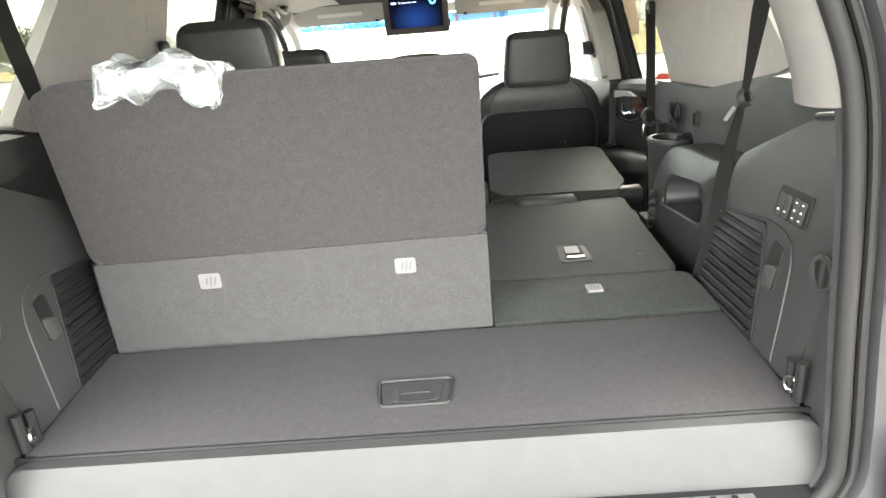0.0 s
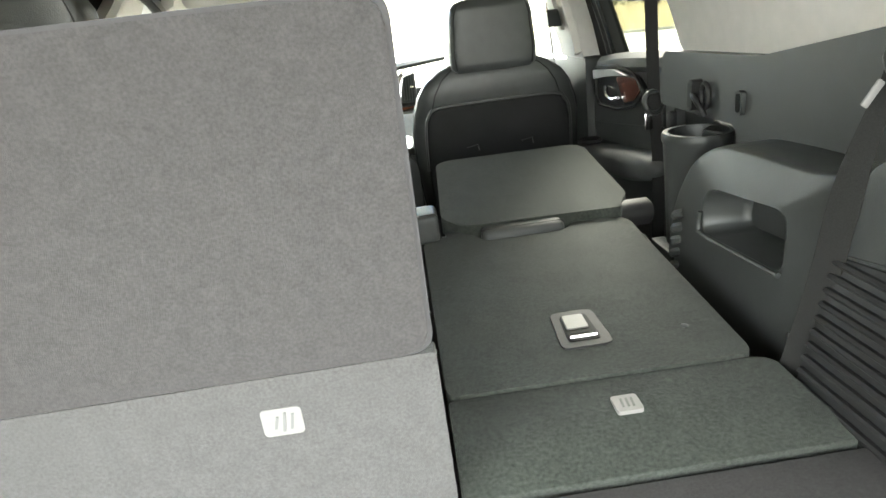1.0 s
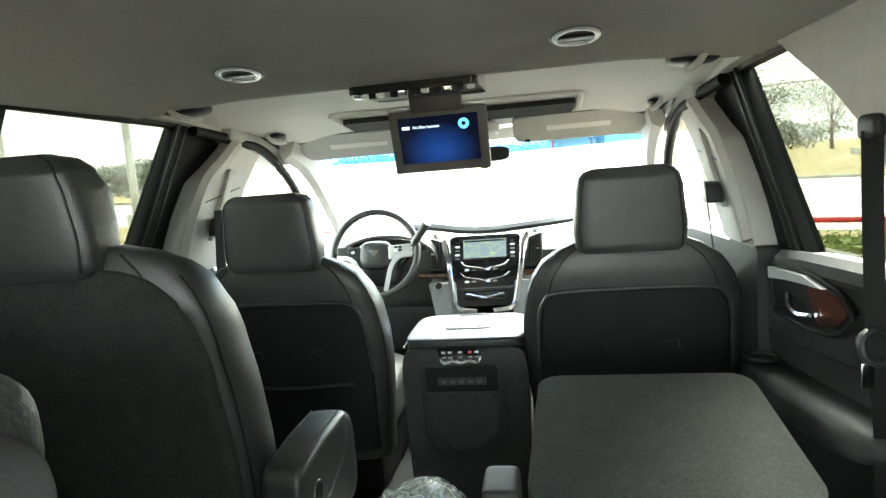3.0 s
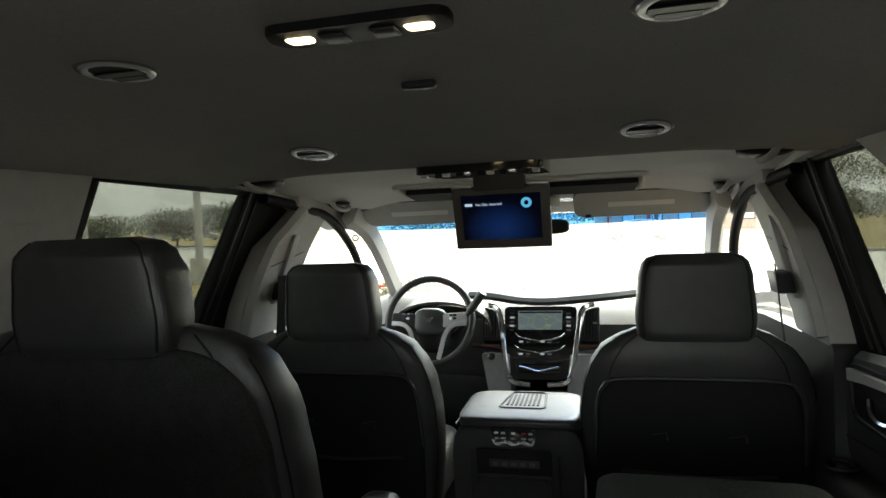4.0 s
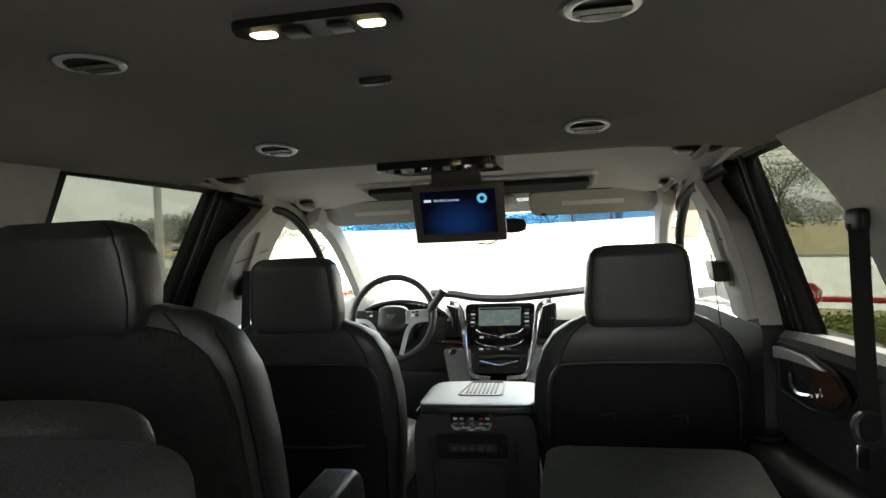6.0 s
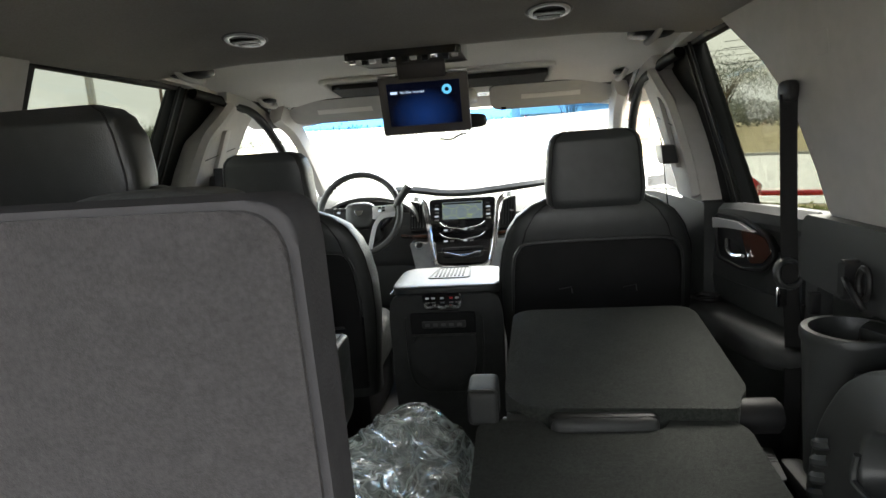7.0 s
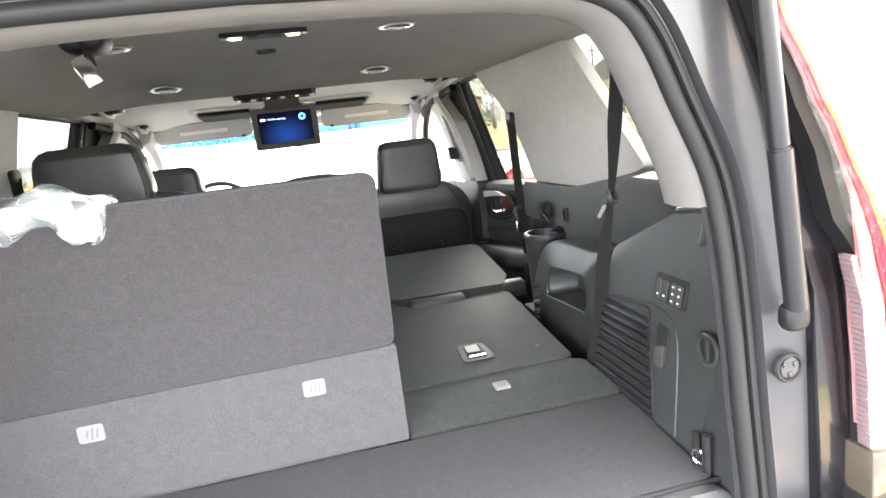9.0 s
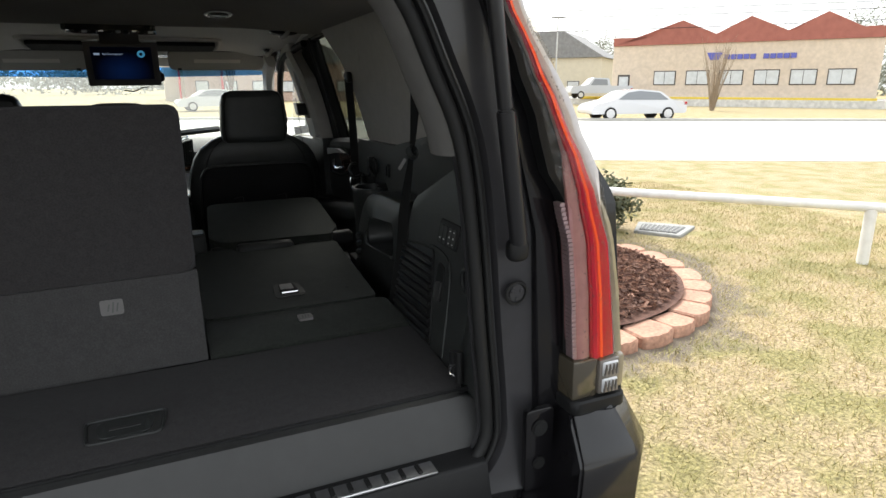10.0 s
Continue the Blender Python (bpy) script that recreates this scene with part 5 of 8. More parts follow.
SP = [(0.62, 0.29), (0.95, 0.318), (1.10, 0.322), (1.20, 0.319), (1.28, 0.310), (1.34, 0.304), (1.385, 0.287), (1.42, 0.262), (1.446, 0.225), (1.458, 0.165)]
SB = [(0.66, 0.280), (0.95, 0.299), (1.10, 0.303), (1.26, 0.294), (1.33, 0.280), (1.37, 0.261), (1.40, 0.232), (1.418, 0.195), (1.427, 0.14)]
ch = chair(-0.535, 1.045, SP, SB, (1.415, 1.606), 0.155, M_CARPET_BACK, "second_row_seat", "upright second-row captain's chair in black leather")
ar = part("armrest", pillow((-0.143, 1.175, 1.045), (0.038, 0.120, 0.058), 7, 14, lambda u, p: (p.x, p.y, p.z * (1 - 0.22 * max(0, u.y)) + 0.10 * p.y + (0.02 if u.z < 0 else 0) * max(0, u.y))), M_LEATHER, ch, "leather armrest folded down")
part("pivot_cap", cyl((-0.110, 1.112, 1.028), (-0.1035, 1.112, 1.028), 0.018, n=24, bev=0.002), M_PLASTIC_D, ar)
part("pivot_rim", ring((-0.1050, 1.112, 1.028), (1, 0, 0), 0.0195, 0.0022, 24, 6), M_LEATHER, ar)
for dx in (0.026, -0.026):
    part("stitch_line", tube([Vector((-0.143 + dx, y, 1.1035 + 0.10 * (y - 1.175) - 0.012 * max(0, (y - 1.175) / 0.12))) for y in np.linspace(1.085, 1.27, 10)], 0.0014, 5), M_PLASTIC_D, ar)
part("end_seam", tube([Vector((-0.143 + x, 1.0555, 1.018)) for x in np.linspace(-0.030, 0.030, 6)], 0.0014, 5), M_PLASTIC_D, ar)
part("side_shield", prism(rounded([(1.06, 0.62), (1.20, 0.66), (1.28, 0.735), (1.50, 0.775), (1.52, 0.815), (1.33, 0.808), (1.25, 0.795), (1.212, 0.825), (1.190, 0.87), (1.188, 0.94), (1.07, 0.985)], 0.022, 5), "x", -0.236, -0.200, 0.010, 3), M_PLASTIC, ch, "charcoal plastic seat side shield")
part("shield_pocket", prism(rounded([(1.195, 0.84), (1.25, 0.80), (1.33, 0.815), (1.34, 0.86), (1.20, 0.90)], 0.015, 4), "x", -0.232, -0.212, 0.006, 2), M_LEATHER_M, ch, "soft lining behind the side shield")
part("side_bolster", pillow((-0.222, 1.40, 0.905), (0.048, 0.14, 0.11), 4.5, 10), M_LEATHER, ch)
part("bolster_seam", tube(smooth_path([Vector((-0.178, 1.28, 0.90)), Vector((-0.172, 1.33, 0.965)), Vector((-0.176, 1.42, 0.985)), Vector((-0.19, 1.52, 0.96))], 5), 0.0018, 5), M_PLASTIC_D, ch)
part("buckle", pillow((-0.19, 1.32, 0.89), (0.014, 0.02, 0.045), 4, 5), M_PLASTIC, ch, "belt buckle stalk")

# ---- bags ----
def crumple(bm, amp, freq, seed):
    for v in bm.verts:
        n = noise.noise_vector(v.co * freq + Vector((seed, 0, 0)))
        n2 = noise.noise_vector(v.co * freq * 2.6 + Vector((0, seed, 0)))
        v.co += n * amp + n2 * amp * 0.5
    return bm
def creased(bm, amp, freq, seed):
    """Sharp folds: ridges where a slow noise crosses zero."""
    o = Vector((seed, 1.7 * seed, 0))
    for v in bm.verts:
        c = v.co.copy()
        q = Vector((c.x + 0.6 * c.y, 0.45 * c.y - 0.3 * c.x, 0.7 * c.z))
        a = noise.noise(q * freq + o)
        b = noise.noise(Vector((0.4 * c.x - 0.5 * c.z, c.y, c.z + 0.5 * c.x)) * freq * 2.0 + o * 2)
        v.co += v.normal * (amp * (0.5 - 1.6 * abs(a)) + amp * 0.5 * (0.4 - 1.5 * abs(b))) + noise.noise_vector(c * 3 + o) * amp * 0.8
    return bm
M_FILM = bpy.data.materials.new("clear_film")
M_FILM.use_nodes = True
_nt = M_FILM.node_tree
_nt.nodes.clear()
_o = _nt.nodes.new("ShaderNodeOutputMaterial")
_t = _nt.nodes.new("ShaderNodeBsdfTransparent")
_p = _nt.nodes.new("ShaderNodeBsdfPrincipled")
_p.inputs["Base Color"].default_value = (0.78, 0.86, 0.86, 1)
_p.inputs["Roughness"].default_value = 0.07
_p.inputs["Specular IOR Level"].default_value = 1.0
_tc = _nt.nodes.new("ShaderNodeTexCoord")
_w = _nt.nodes.new("ShaderNodeTexNoise")
_w.inputs["Scale"].default_value, _w.inputs["Detail"].default_value, _w.inputs["Distortion"].default_value = 5.0, 1.6, 2.2
_nt.links.new(_tc.outputs["Object"], _w.inputs["Vector"])
_bp = _nt.nodes.new("ShaderNodeBump")
_bp.inputs["Strength"].default_value, _bp.inputs["Distance"].default_value = 0.45, 0.05
_v = _nt.nodes.new("ShaderNodeTexVoronoi")
_v.feature = "DISTANCE_TO_EDGE"
_v.inputs["Scale"].default_value = 6.5
_vm = _nt.nodes.new("ShaderNodeVectorMath")
_vm.operation = "MULTIPLY_ADD"
_vm.inputs[1].default_value = (0.22, 0.22, 0.22)
_nt.links.new(_w.outputs["Color"], _vm.inputs[0])
_nt.links.new(_tc.outputs["Object"], _vm.inputs[2])
_nt.links.new(_vm.outputs[0], _v.inputs["Vector"])
_nt.links.new(_v.outputs["Distance"], _bp.inputs["Height"])
_nt.links.new(_bp.outputs[0], _p.inputs["Normal"])
# whitened fold lines: narrow bands along the edges of two warped cell patterns
def fold_lines(scale, width, high):
    v = _nt.nodes.new("ShaderNodeTexVoronoi")
    v.feature = "DISTANCE_TO_EDGE"
    v.inputs["Scale"].default_value = scale
    _nt.links.new(_vm.outputs[0], v.inputs["Vector"])
    r = _nt.nodes.new("ShaderNodeMapRange")
    r.inputs["From Max"].default_value = width
    r.inputs["To Min"].default_value, r.inputs["To Max"].default_value = high, 0.0
    _nt.links.new(v.outputs["Distance"], r.inputs["Value"])
    return r.outputs[0]
_r = _nt.nodes.new("ShaderNodeMapRange")
_r.inputs["From Min"].default_value, _r.inputs["From Max"].default_value = 0.42, 0.72
_r.inputs["To Min"].default_value, _r.inputs["To Max"].default_value = 0.20, 0.36
_nt.links.new(_w.outputs["Fac"], _r.inputs["Value"])
_sum = _r.outputs[0]
for _line in (fold_lines(5.0, 0.045, 0.5), fold_lines(11.0, 0.05, 0.25)):
    _add = _nt.nodes.new("ShaderNodeMath")
    _add.operation = "ADD"
    _nt.links.new(_sum, _add.inputs[0])
    _nt.links.new(_line, _add.inputs[1])
    _sum = _add.outputs[0]
_m = _nt.nodes.new("ShaderNodeMixShader")
_nt.links.new(_sum, _m.inputs[0])
_gl = _nt.nodes.new("ShaderNodeBsdfGlossy")
_gl.inputs["Roughness"].default_value = 0.12
_nt.links.new(_bp.outputs[0], _gl.inputs["Normal"])
_m0 = _nt.nodes.new("ShaderNodeMixShader")
_m0.inputs[0].default_value = 0.16
_nt.links.new(_t.outputs[0], _m0.inputs[1])
_nt.links.new(_gl.outputs[0], _m0.inputs[2])
_nt.links.new(_m0.outputs[0], _m.inputs[1])
_nt.links.new(_p.outputs[0], _m.inputs[2])
_nt.links.new(_m.outputs[0], _o.inputs[0])
bag = thing("plastic_bag", (-0.06, 1.45, 0.42), "large crumpled clear plastic bag on the aisle floor", "bag")
for k, (c, r) in enumerate((((-0.05, 1.42, 0.585), (0.19, 0.30, 0.165)), ((-0.04, 1.40, 0.57), (0.165, 0.27, 0.14)), ((-0.09, 1.52, 0.60), (0.12, 0.18, 0.15)))):
    o = part("film", creased(pillow(c, r, 2.6, 56), 0.062, 4.6 + 1.8 * k, 3.1 * k), M_FILM, bag, smooth=35)
    o.visible_shadow = False
white = thing("wrapped_bundle", (-0.45, 0.38, 1.50), "white bundle wrapped in clear plastic over the seat top", "package")
def drape(u, p):
    return p.x, p.y, p.z + 0.022 * math.cos(u.x * 3.4) * (1 if u.z < 0 else 0.1) + 0.010 * math.sin(7 * u.x)
part("wrap", crumple(pillow((-0.420, 0.325, 1.482), (0.122, 0.056, 0.036), 3, 18, drape), 0.012, 16, 2.0), M_BAGW, white, smooth=28)
o = part("outer_film", crumple(pillow((-0.420, 0.323, 1.481), (0.130, 0.062, 0.041), 3, 18, drape), 0.016, 14, 5.0), M_FILM, white, "clear outer film", 25)
o.visible_shadow = False

# ---- console, dashboard ----
con = thing("centre_console", (0, 2.3, 0.42), "black leather centre console with rear climate controls", "console")
part("body", prism(rounded([(-0.165, 0.42), (0.205, 0.42), (0.212, 0.93), (0.20, 0.995), (-0.16, 0.995), (-0.172, 0.93)], 0.03, 4), "y", 1.985, 2.30, 0.02, 3), M_LEATHER_M, con)
part("front_body", rbox(-0.15, 0.18, 2.28, 2.95, 0.42, 0.80, 0.04, 3), M_PLASTIC, con, "charcoal console between the front seats")
part("lid", pillow((0.024, 2.14, 1.006), (0.186, 0.158, 0.022), 6, 10), M_LEATHER, con, "padded leather console lid")
part("lid_seam", sweep([Vector((0.024 + 0.187 * x, 2.14 + 0.159 * y, 1.002)) for x, y in rounded([(-1, -1), (1, -1), (1, 1), (-1, 1)], 0.12)], circle(0.0022, 5), True), M_PLASTIC_D, con)
tray = part("charging_tray", sweep([Vector((x, y, 1.027)) for x, y in rounded([(-0.045, 2.085), (0.098, 2.085), (0.090, 2.26), (-0.022, 2.26)], 0.02)], circle(0.005, 6), True), M_PLASTIC, con, "grey tray rim")
for i in range(8):
    part("tray_rib", rbox(-0.024 + i * 0.0135, -0.017 + i * 0.0135, 2.11, 2.24, 1.026, 1.0305, 0.001, 1), M_PLASTIC_D, tray)
rc = part("climate_panel", prism(rounded([(-0.046, 0.947), (0.073, 0.947), (0.081, 1.003), (-0.055, 1.003)], 0.014, 4), "y", 1.974, 1.987, 0.003, 2), M_GLOSS, con, "glossy rear climate control panel")
part("chrome_line", sweep(smooth_path([Vector((x, 1.972, z)) for x, z in ((-0.048, 0.970), (-0.036, 0.955), (-0.008, 0.961), (0.0135, 0.954), (0.035, 0.961), (0.063, 0.955), (0.075, 0.970))], 4), circle(0.006, 6), up=(0, 1, 0)), M_CHROME, rc)
for i, x in enumerate((-0.05, -0.03, 0.0, 0.03, 0.05)):
    part("symbol", rbox(x + 0.0075, x + 0.0195, 1.972, 1.9745, 0.984, 0.990, 0.0008, 1), M_WHITE if i != 3 else M_REDTAG, rc)
    part("lower_key", rbox(x + 0.0055, x + 0.0215, 1.972, 1.976, 0.968, 0.974, 0.001, 1), M_CHROME, rc)
part("input_recess", prism(rounded([(-0.098, 0.858), (0.120, 0.858), (0.120, 0.936), (-0.100, 0.936)], 0.008, 3), "y", 1.978, 1.987, 0.002, 1), M_PANEL, con)
ip = part("input_strip", rbox(-0.060, 0.086, 1.972, 1.980, 0.884, 0.907, 0.002), M_SILL, con, "grey strip of input sockets")
for i in range(5):
    part("socket", rbox(-0.050 + i * 0.027, -0.034 + i * 0.027, 1.9705, 1.974, 0.890, 0.901, 0.001, 1), M_INK, ip)
part("net_pocket", prism(rounded([(-0.094, 0.862), (0.118, 0.862), (0.110, 0.72), (0.07, 0.682), (-0.046, 0.682), (-0.084, 0.72)], 0.03, 4), "y", 1.972, 1.988, 0.006, 2), M_LEATHER_M, con, "black leather pocket")
part("pocket_hem", tube([Vector((x, 1.970, 0.861)) for x in np.linspace(-0.094, 0.117, 6)], 0.004, 6), M_LEATHER, con)
part("panel_outline", tube(smooth_path([Vector((x, 1.983, z)) for x, z in ((-0.118, 0.92), (-0.112, 0.73), (-0.075, 0.668), (0.012, 0.656), (0.10, 0.668), (0.137, 0.73), (0.142, 0.92))], 5), 0.004, 6, up=(0, 1, 0)), M_LEATHER_M, con)
part("tunnel", rbox(-0.16, 0.16, 2.75, 3.1, 0.42, 0.82, 0.04, 3), M_PLASTIC, con)

dash = thing("dashboard", (0, 3.2, 0.8), "black stitched dashboard with chrome-edged centre stack", "dashboard")
part("upper_pad", sheet(36, 16, lambda u, v: ((2 * u - 1) * 0.83, 2.98 + 0.52 * v, 1.135 + 0.115 * math.sin(min(1, v * 2.2) * math.pi / 2) - 0.02 * v + 0.045 * math.exp(-((((2 * u - 1) * 0.83) + 0.44) / 0.20) ** 2) * max(0, 1 - v * 1.3)), 0.06, (0, 0, -1)), M_LEATHER, dash)
part("centre_lip", sweep(smooth_path([Vector((-0.30, 3.00, 1.272)), Vector((-0.20, 2.96, 1.270)), Vector((-0.08, 2.95, 1.251)), Vector((0.04, 2.945, 1.245)), Vector((0.16, 2.95, 1.251)), Vector((0.30, 2.96, 1.262)), Vector((0.42, 3.02, 1.268))], 6), oblong(0.075, 0.034, 0.45)), M_LEATHER_M, dash, "dark stitched lip over the centre stack")
part("lower_pad", pillow((0.0, 3.13, 1.0), (0.82, 0.15, 0.14), 6, 12), M_LEATHER, dash, "leather lower dashboard")
part("knee_pad", pillow((-0.45, 3.10, 0.80), (0.30, 0.12, 0.14), 5, 8), M_PLASTIC, dash)
part("glove_box", pillow((0.48, 3.10, 0.82), (0.30, 0.12, 0.15), 5, 8), M_LEATHER, dash, "glove box lid")
part("instrument_hood", sheet(16, 10, lambda u, v: (-0.44 + 0.24 * math.cos(math.pi * u), 2.90 + 0.22 * v, 1.13 + 0.125 * math.sin(math.pi * u) + 0.02 * v), 0.012, (0, 0, -1)), M_LEATHER, dash)
ins = part("instrument_face", prism([(-0.46 + 0.22 * math.cos(a) + 0.02, 1.12 + 0.105 * math.sin(a)) for a in np.linspace(0, math.pi, 18)], "y", 2.985, 2.995), M_GLOSS, dash, "dark instrument cluster")
for dx in (-0.10, 0.0, 0.10):
    part("gauge_rim", ring((-0.44 + dx, 2.982, 1.155), (0, 1, 0), 0.042, 0.002, 24, 6), M_CHROME, ins)
M_GREEN = glow("green_lamp", (0.2, 1.0, 0.3), 0.4)
M_ICE = glow("ice_white_display", (0.75, 0.85, 0.95), 0.10)
for dx, dz in ((-0.10, 0.012), (-0.09, -0.01), (0.0, 0.0), (0.02, 0.02), (0.09, 0.01), (0.11, -0.008)):
    part("readout", rbox(-0.44 + dx - 0.008, -0.44 + dx + 0.008, 2.981, 2.985, 1.155 + dz, 1.159 + dz, 0.0005, 1), M_ICE, ins)
part("telltale", cyl((-0.30, 2.980, 1.175), (-0.30, 2.985, 1.175), 0.005), M_GREEN, ins)

# centre stack: leans back; local frame with u across, w up the slope
SO = Vector((0.013, 3.0, 1.212))
SD = Vector((0, -0.20, -0.315)).normalized()
def stack(u, w, d=0.0):
    n = Vector((0, SD.z, -SD.y))
    return SO + Vector((1.2 * u, 0, 0)) + SD * w + n * d
def stack_plate(pts, d0, d1, bev=0.002):
    return prism(pts, "z", d0, d1, bev, 2, lambda x, y, z: tuple(stack(x, y, z)))
_nd = -1 if (Vector((0, SD.z, -SD.y))).y > 0 else 1
def st(pts, d0, d1, bev=0.002):
    return stack_plate(pts, _nd * d0, _nd * d1, bev)
part("stack_face", st(rounded([(-0.135, 0.0), (0.135, 0.0), (0.125, 0.19), (0.10, 0.34), (-0.10, 0.34), (-0.125, 0.19)], 0.02, 4), -0.03, 0.006), M_GLOSS, dash, "glossy black centre stack")
M_MAP = bpy.data.materials.new("map_display")
M_MAP.use_nodes = True
_nt = M_MAP.node_tree
_b = _nt.nodes["Principled BSDF"]
_b.inputs["Base Color"].default_value = (0.01, 0.01, 0.01, 1)
_b.inputs["Roughness"].default_value = 0.2
_tc = _nt.nodes.new("ShaderNodeTexCoord")
_vo = _nt.nodes.new("ShaderNodeTexVoronoi")
_vo.feature = "DISTANCE_TO_EDGE"
_vo.inputs["Scale"].default_value = 22.0
_nt.links.new(_tc.outputs["Object"], _vo.inputs["Vector"])
_ra = _nt.nodes.new("ShaderNodeValToRGB")
_ra.color_ramp.elements[0].position, _ra.color_ramp.elements[0].color = 0.008, (0.40, 0.50, 0.16, 1)
_ra.color_ramp.elements[1].position, _ra.color_ramp.elements[1].color = 0.022, (0.17, 0.22, 0.25, 1)
_nt.links.new(_vo.outputs["Distance"], _ra.inputs[0])
_nt.links.new(_ra.outputs[0], _b.inputs["Emission Color"])
_b.inputs["Emission Strength"].default_value = 0.13
scn = part("map_screen", st([(-0.082, 0.022), (0.082, 0.022), (0.080, 0.112), (-0.080, 0.112)], 0.006, 0.008, 0), M_MAP, dash, "lit map display with yellow roads", 0)
part("title_bar", st([(-0.078, 0.026), (0.078, 0.026), (0.078, 0.034), (-0.078, 0.034)], 0.008, 0.0088, 0), M_PLASTIC_D, scn, "", 0)
for sx in (-1, 1):
    part("chrome_blade", sweep(smooth_path([stack(sx * 0.197, -0.006, _nd * 0.012), stack(sx * 0.165, 0.010, _nd * 0.02), stack(sx * 0.146, 0.055, _nd * 0.02), stack(sx * 0.134, 0.16, _nd * 0.018), stack(sx * 0.118, 0.29, _nd * 0.014), stack(sx * 0.095, 0.352, _nd * 0.012), stack(sx * 0.03, 0.366, _nd * 0.012)], 6), oblong(0.022, 0.012, 0.4), up=(0, -1, 0)), M_CHROME, dash, "chrome trim blade")
    vt = part("air_vent", st(rounded([(sx * 0.165, 0.02), (sx * 0.216, -0.002), (sx * 0.212, 0.165), (sx * 0.142, 0.165)][::sx], 0.012, 3), -0.03, 0.006), M_PLASTIC_D, dash, "black air vent")
    for i in range(5):
        part("vent_slat", st([(sx * (0.163 + i * 0.011), 0.025), (sx * (0.167 + i * 0.011), 0.025), (sx * (0.162 + i * 0.011), 0.15), (sx * (0.158 + i * 0.011), 0.15)][::sx], 0.006, 0.013, 0), M_PLASTIC, vt)
    part("vent_knob", st([(sx * 0.19, 0.08), (sx * 0.205, 0.08), (sx * 0.205, 0.09), (sx * 0.19, 0.09)][::sx], 0.013, 0.018, 0.001), M_CHROME, vt)
    part("wood_strip", st([(sx * 0.14, 0.185), (sx * 0.25, 0.175), (sx * 0.25, 0.188), (sx * 0.14, 0.20)][::sx], -0.02, 0.004), M_WOOD, dash, "walnut strip")
    for i in range(5):
        part("side_key", st([(sx * 0.096, 0.03 + i * 0.02), (sx * 0.112, 0.03 + i * 0.02), (sx * 0.112, 0.038 + i * 0.02), (sx * 0.096, 0.038 + i * 0.02)][::sx], 0.006, 0.008, 0), M_ICE if i % 2 else M_CHROME, dash)
for k, w in enumerate((0.150, 0.205)):
    part("climate_line", sweep(smooth_path([stack(x, w + dw, _nd * 0.010) for x, dw in ((-0.09, -0.02), (-0.07, 0.0), (-0.02, 0.012), (0, 0.018), (0.02, 0.012), (0.07, 0.0), (0.09, -0.02))], 4), circle(0.0022, 6), up=(0, -1, 0)), M_CHROME, dash)
for i in range(6):
    for k in (0.165, 0.222):
        part("climate_key", st([(-0.075 + i * 0.026, k), (-0.06 + i * 0.026, k), (-0.06 + i * 0.026, k + 0.008), (-0.075 + i * 0.026, k + 0.008)], 0.006, 0.009, 0), (M_ICE, M_CHROME, M_GLOSS)[i % 3], dash)
part("storage_door", st(rounded([(-0.085, 0.26), (0.085, 0.26), (0.075, 0.31), (-0.075, 0.31)], 0.012, 3), 0.006, 0.012), M_GLOSS, dash)
part("door_crest", sweep(smooth_path([stack(x, w, _nd * 0.014) for x, w in ((-0.07, 0.285), (-0.03, 0.297), (0, 0.306), (0.03, 0.297), (0.07, 0.285))], 4), circle(0.004, 6), up=(0, -1, 0)), M_CHROME, dash)
sb = part("start_button", cyl(stack(-0.172, 0.245, 0), stack(-0.172, 0.245, _nd * 0.02), 0.018, n=24, bev=0.002), M_GLOSS, dash)
part("button_rim", ring(stack(-0.172, 0.245, _nd * 0.02), Vector((0, SD.z, -SD.y)), 0.018, 0.003, 24, 6), M_CHROME, sb)
for sx in (-1, 1):
    part("stack_cheek", prism(rounded([(0.013 + sx * 0.11, 0.80), (0.013 + sx * 0.19, 0.80), (0.013 + sx * 0.255, 1.025), (0.013 + sx * 0.13, 1.025)][::sx], 0.01, 3), "y", 2.885, 3.05, 0.01, 2, lambda x, y, z: (x, y - 0.62 * (1.05 - z), z)), M_CHEEK, dash, "grey leather flank of the centre stack")

# steering wheel
WC, WA = Vector((-0.438, 2.74, 1.193)), Vector((0, -0.94, 0.34)).normalized()
wheel_s = thing("steering_wheel", WC, "black leather steering wheel with silver spokes", "steering wheel")
part("rim", ring(WC, WA, 0.186, 0.0155, 48, 12), M_LEATHER, wheel_s)
WR = Vector((0, 0, 1)).rotation_difference(WA).to_matrix().to_4x4()
def on_wheel(bm):
    bm.transform(Matrix.Translation(WC) @ WR)
    return bm
part("hub", on_wheel(pillow((0, -0.005, -0.015), (0.075, 0.062, 0.03), 3.2, 8)), M_LEATHER, wheel_s, "padded airbag hub")
part("emblem", on_wheel(prism([(-0.02, 0.012), (0.02, 0.012), (0.013, -0.006), (0, -0.014), (-0.013, -0.006)], "z", 0.014, 0.019, 0.001, 1)), M_CHROME, wheel_s, "silver crest shape")
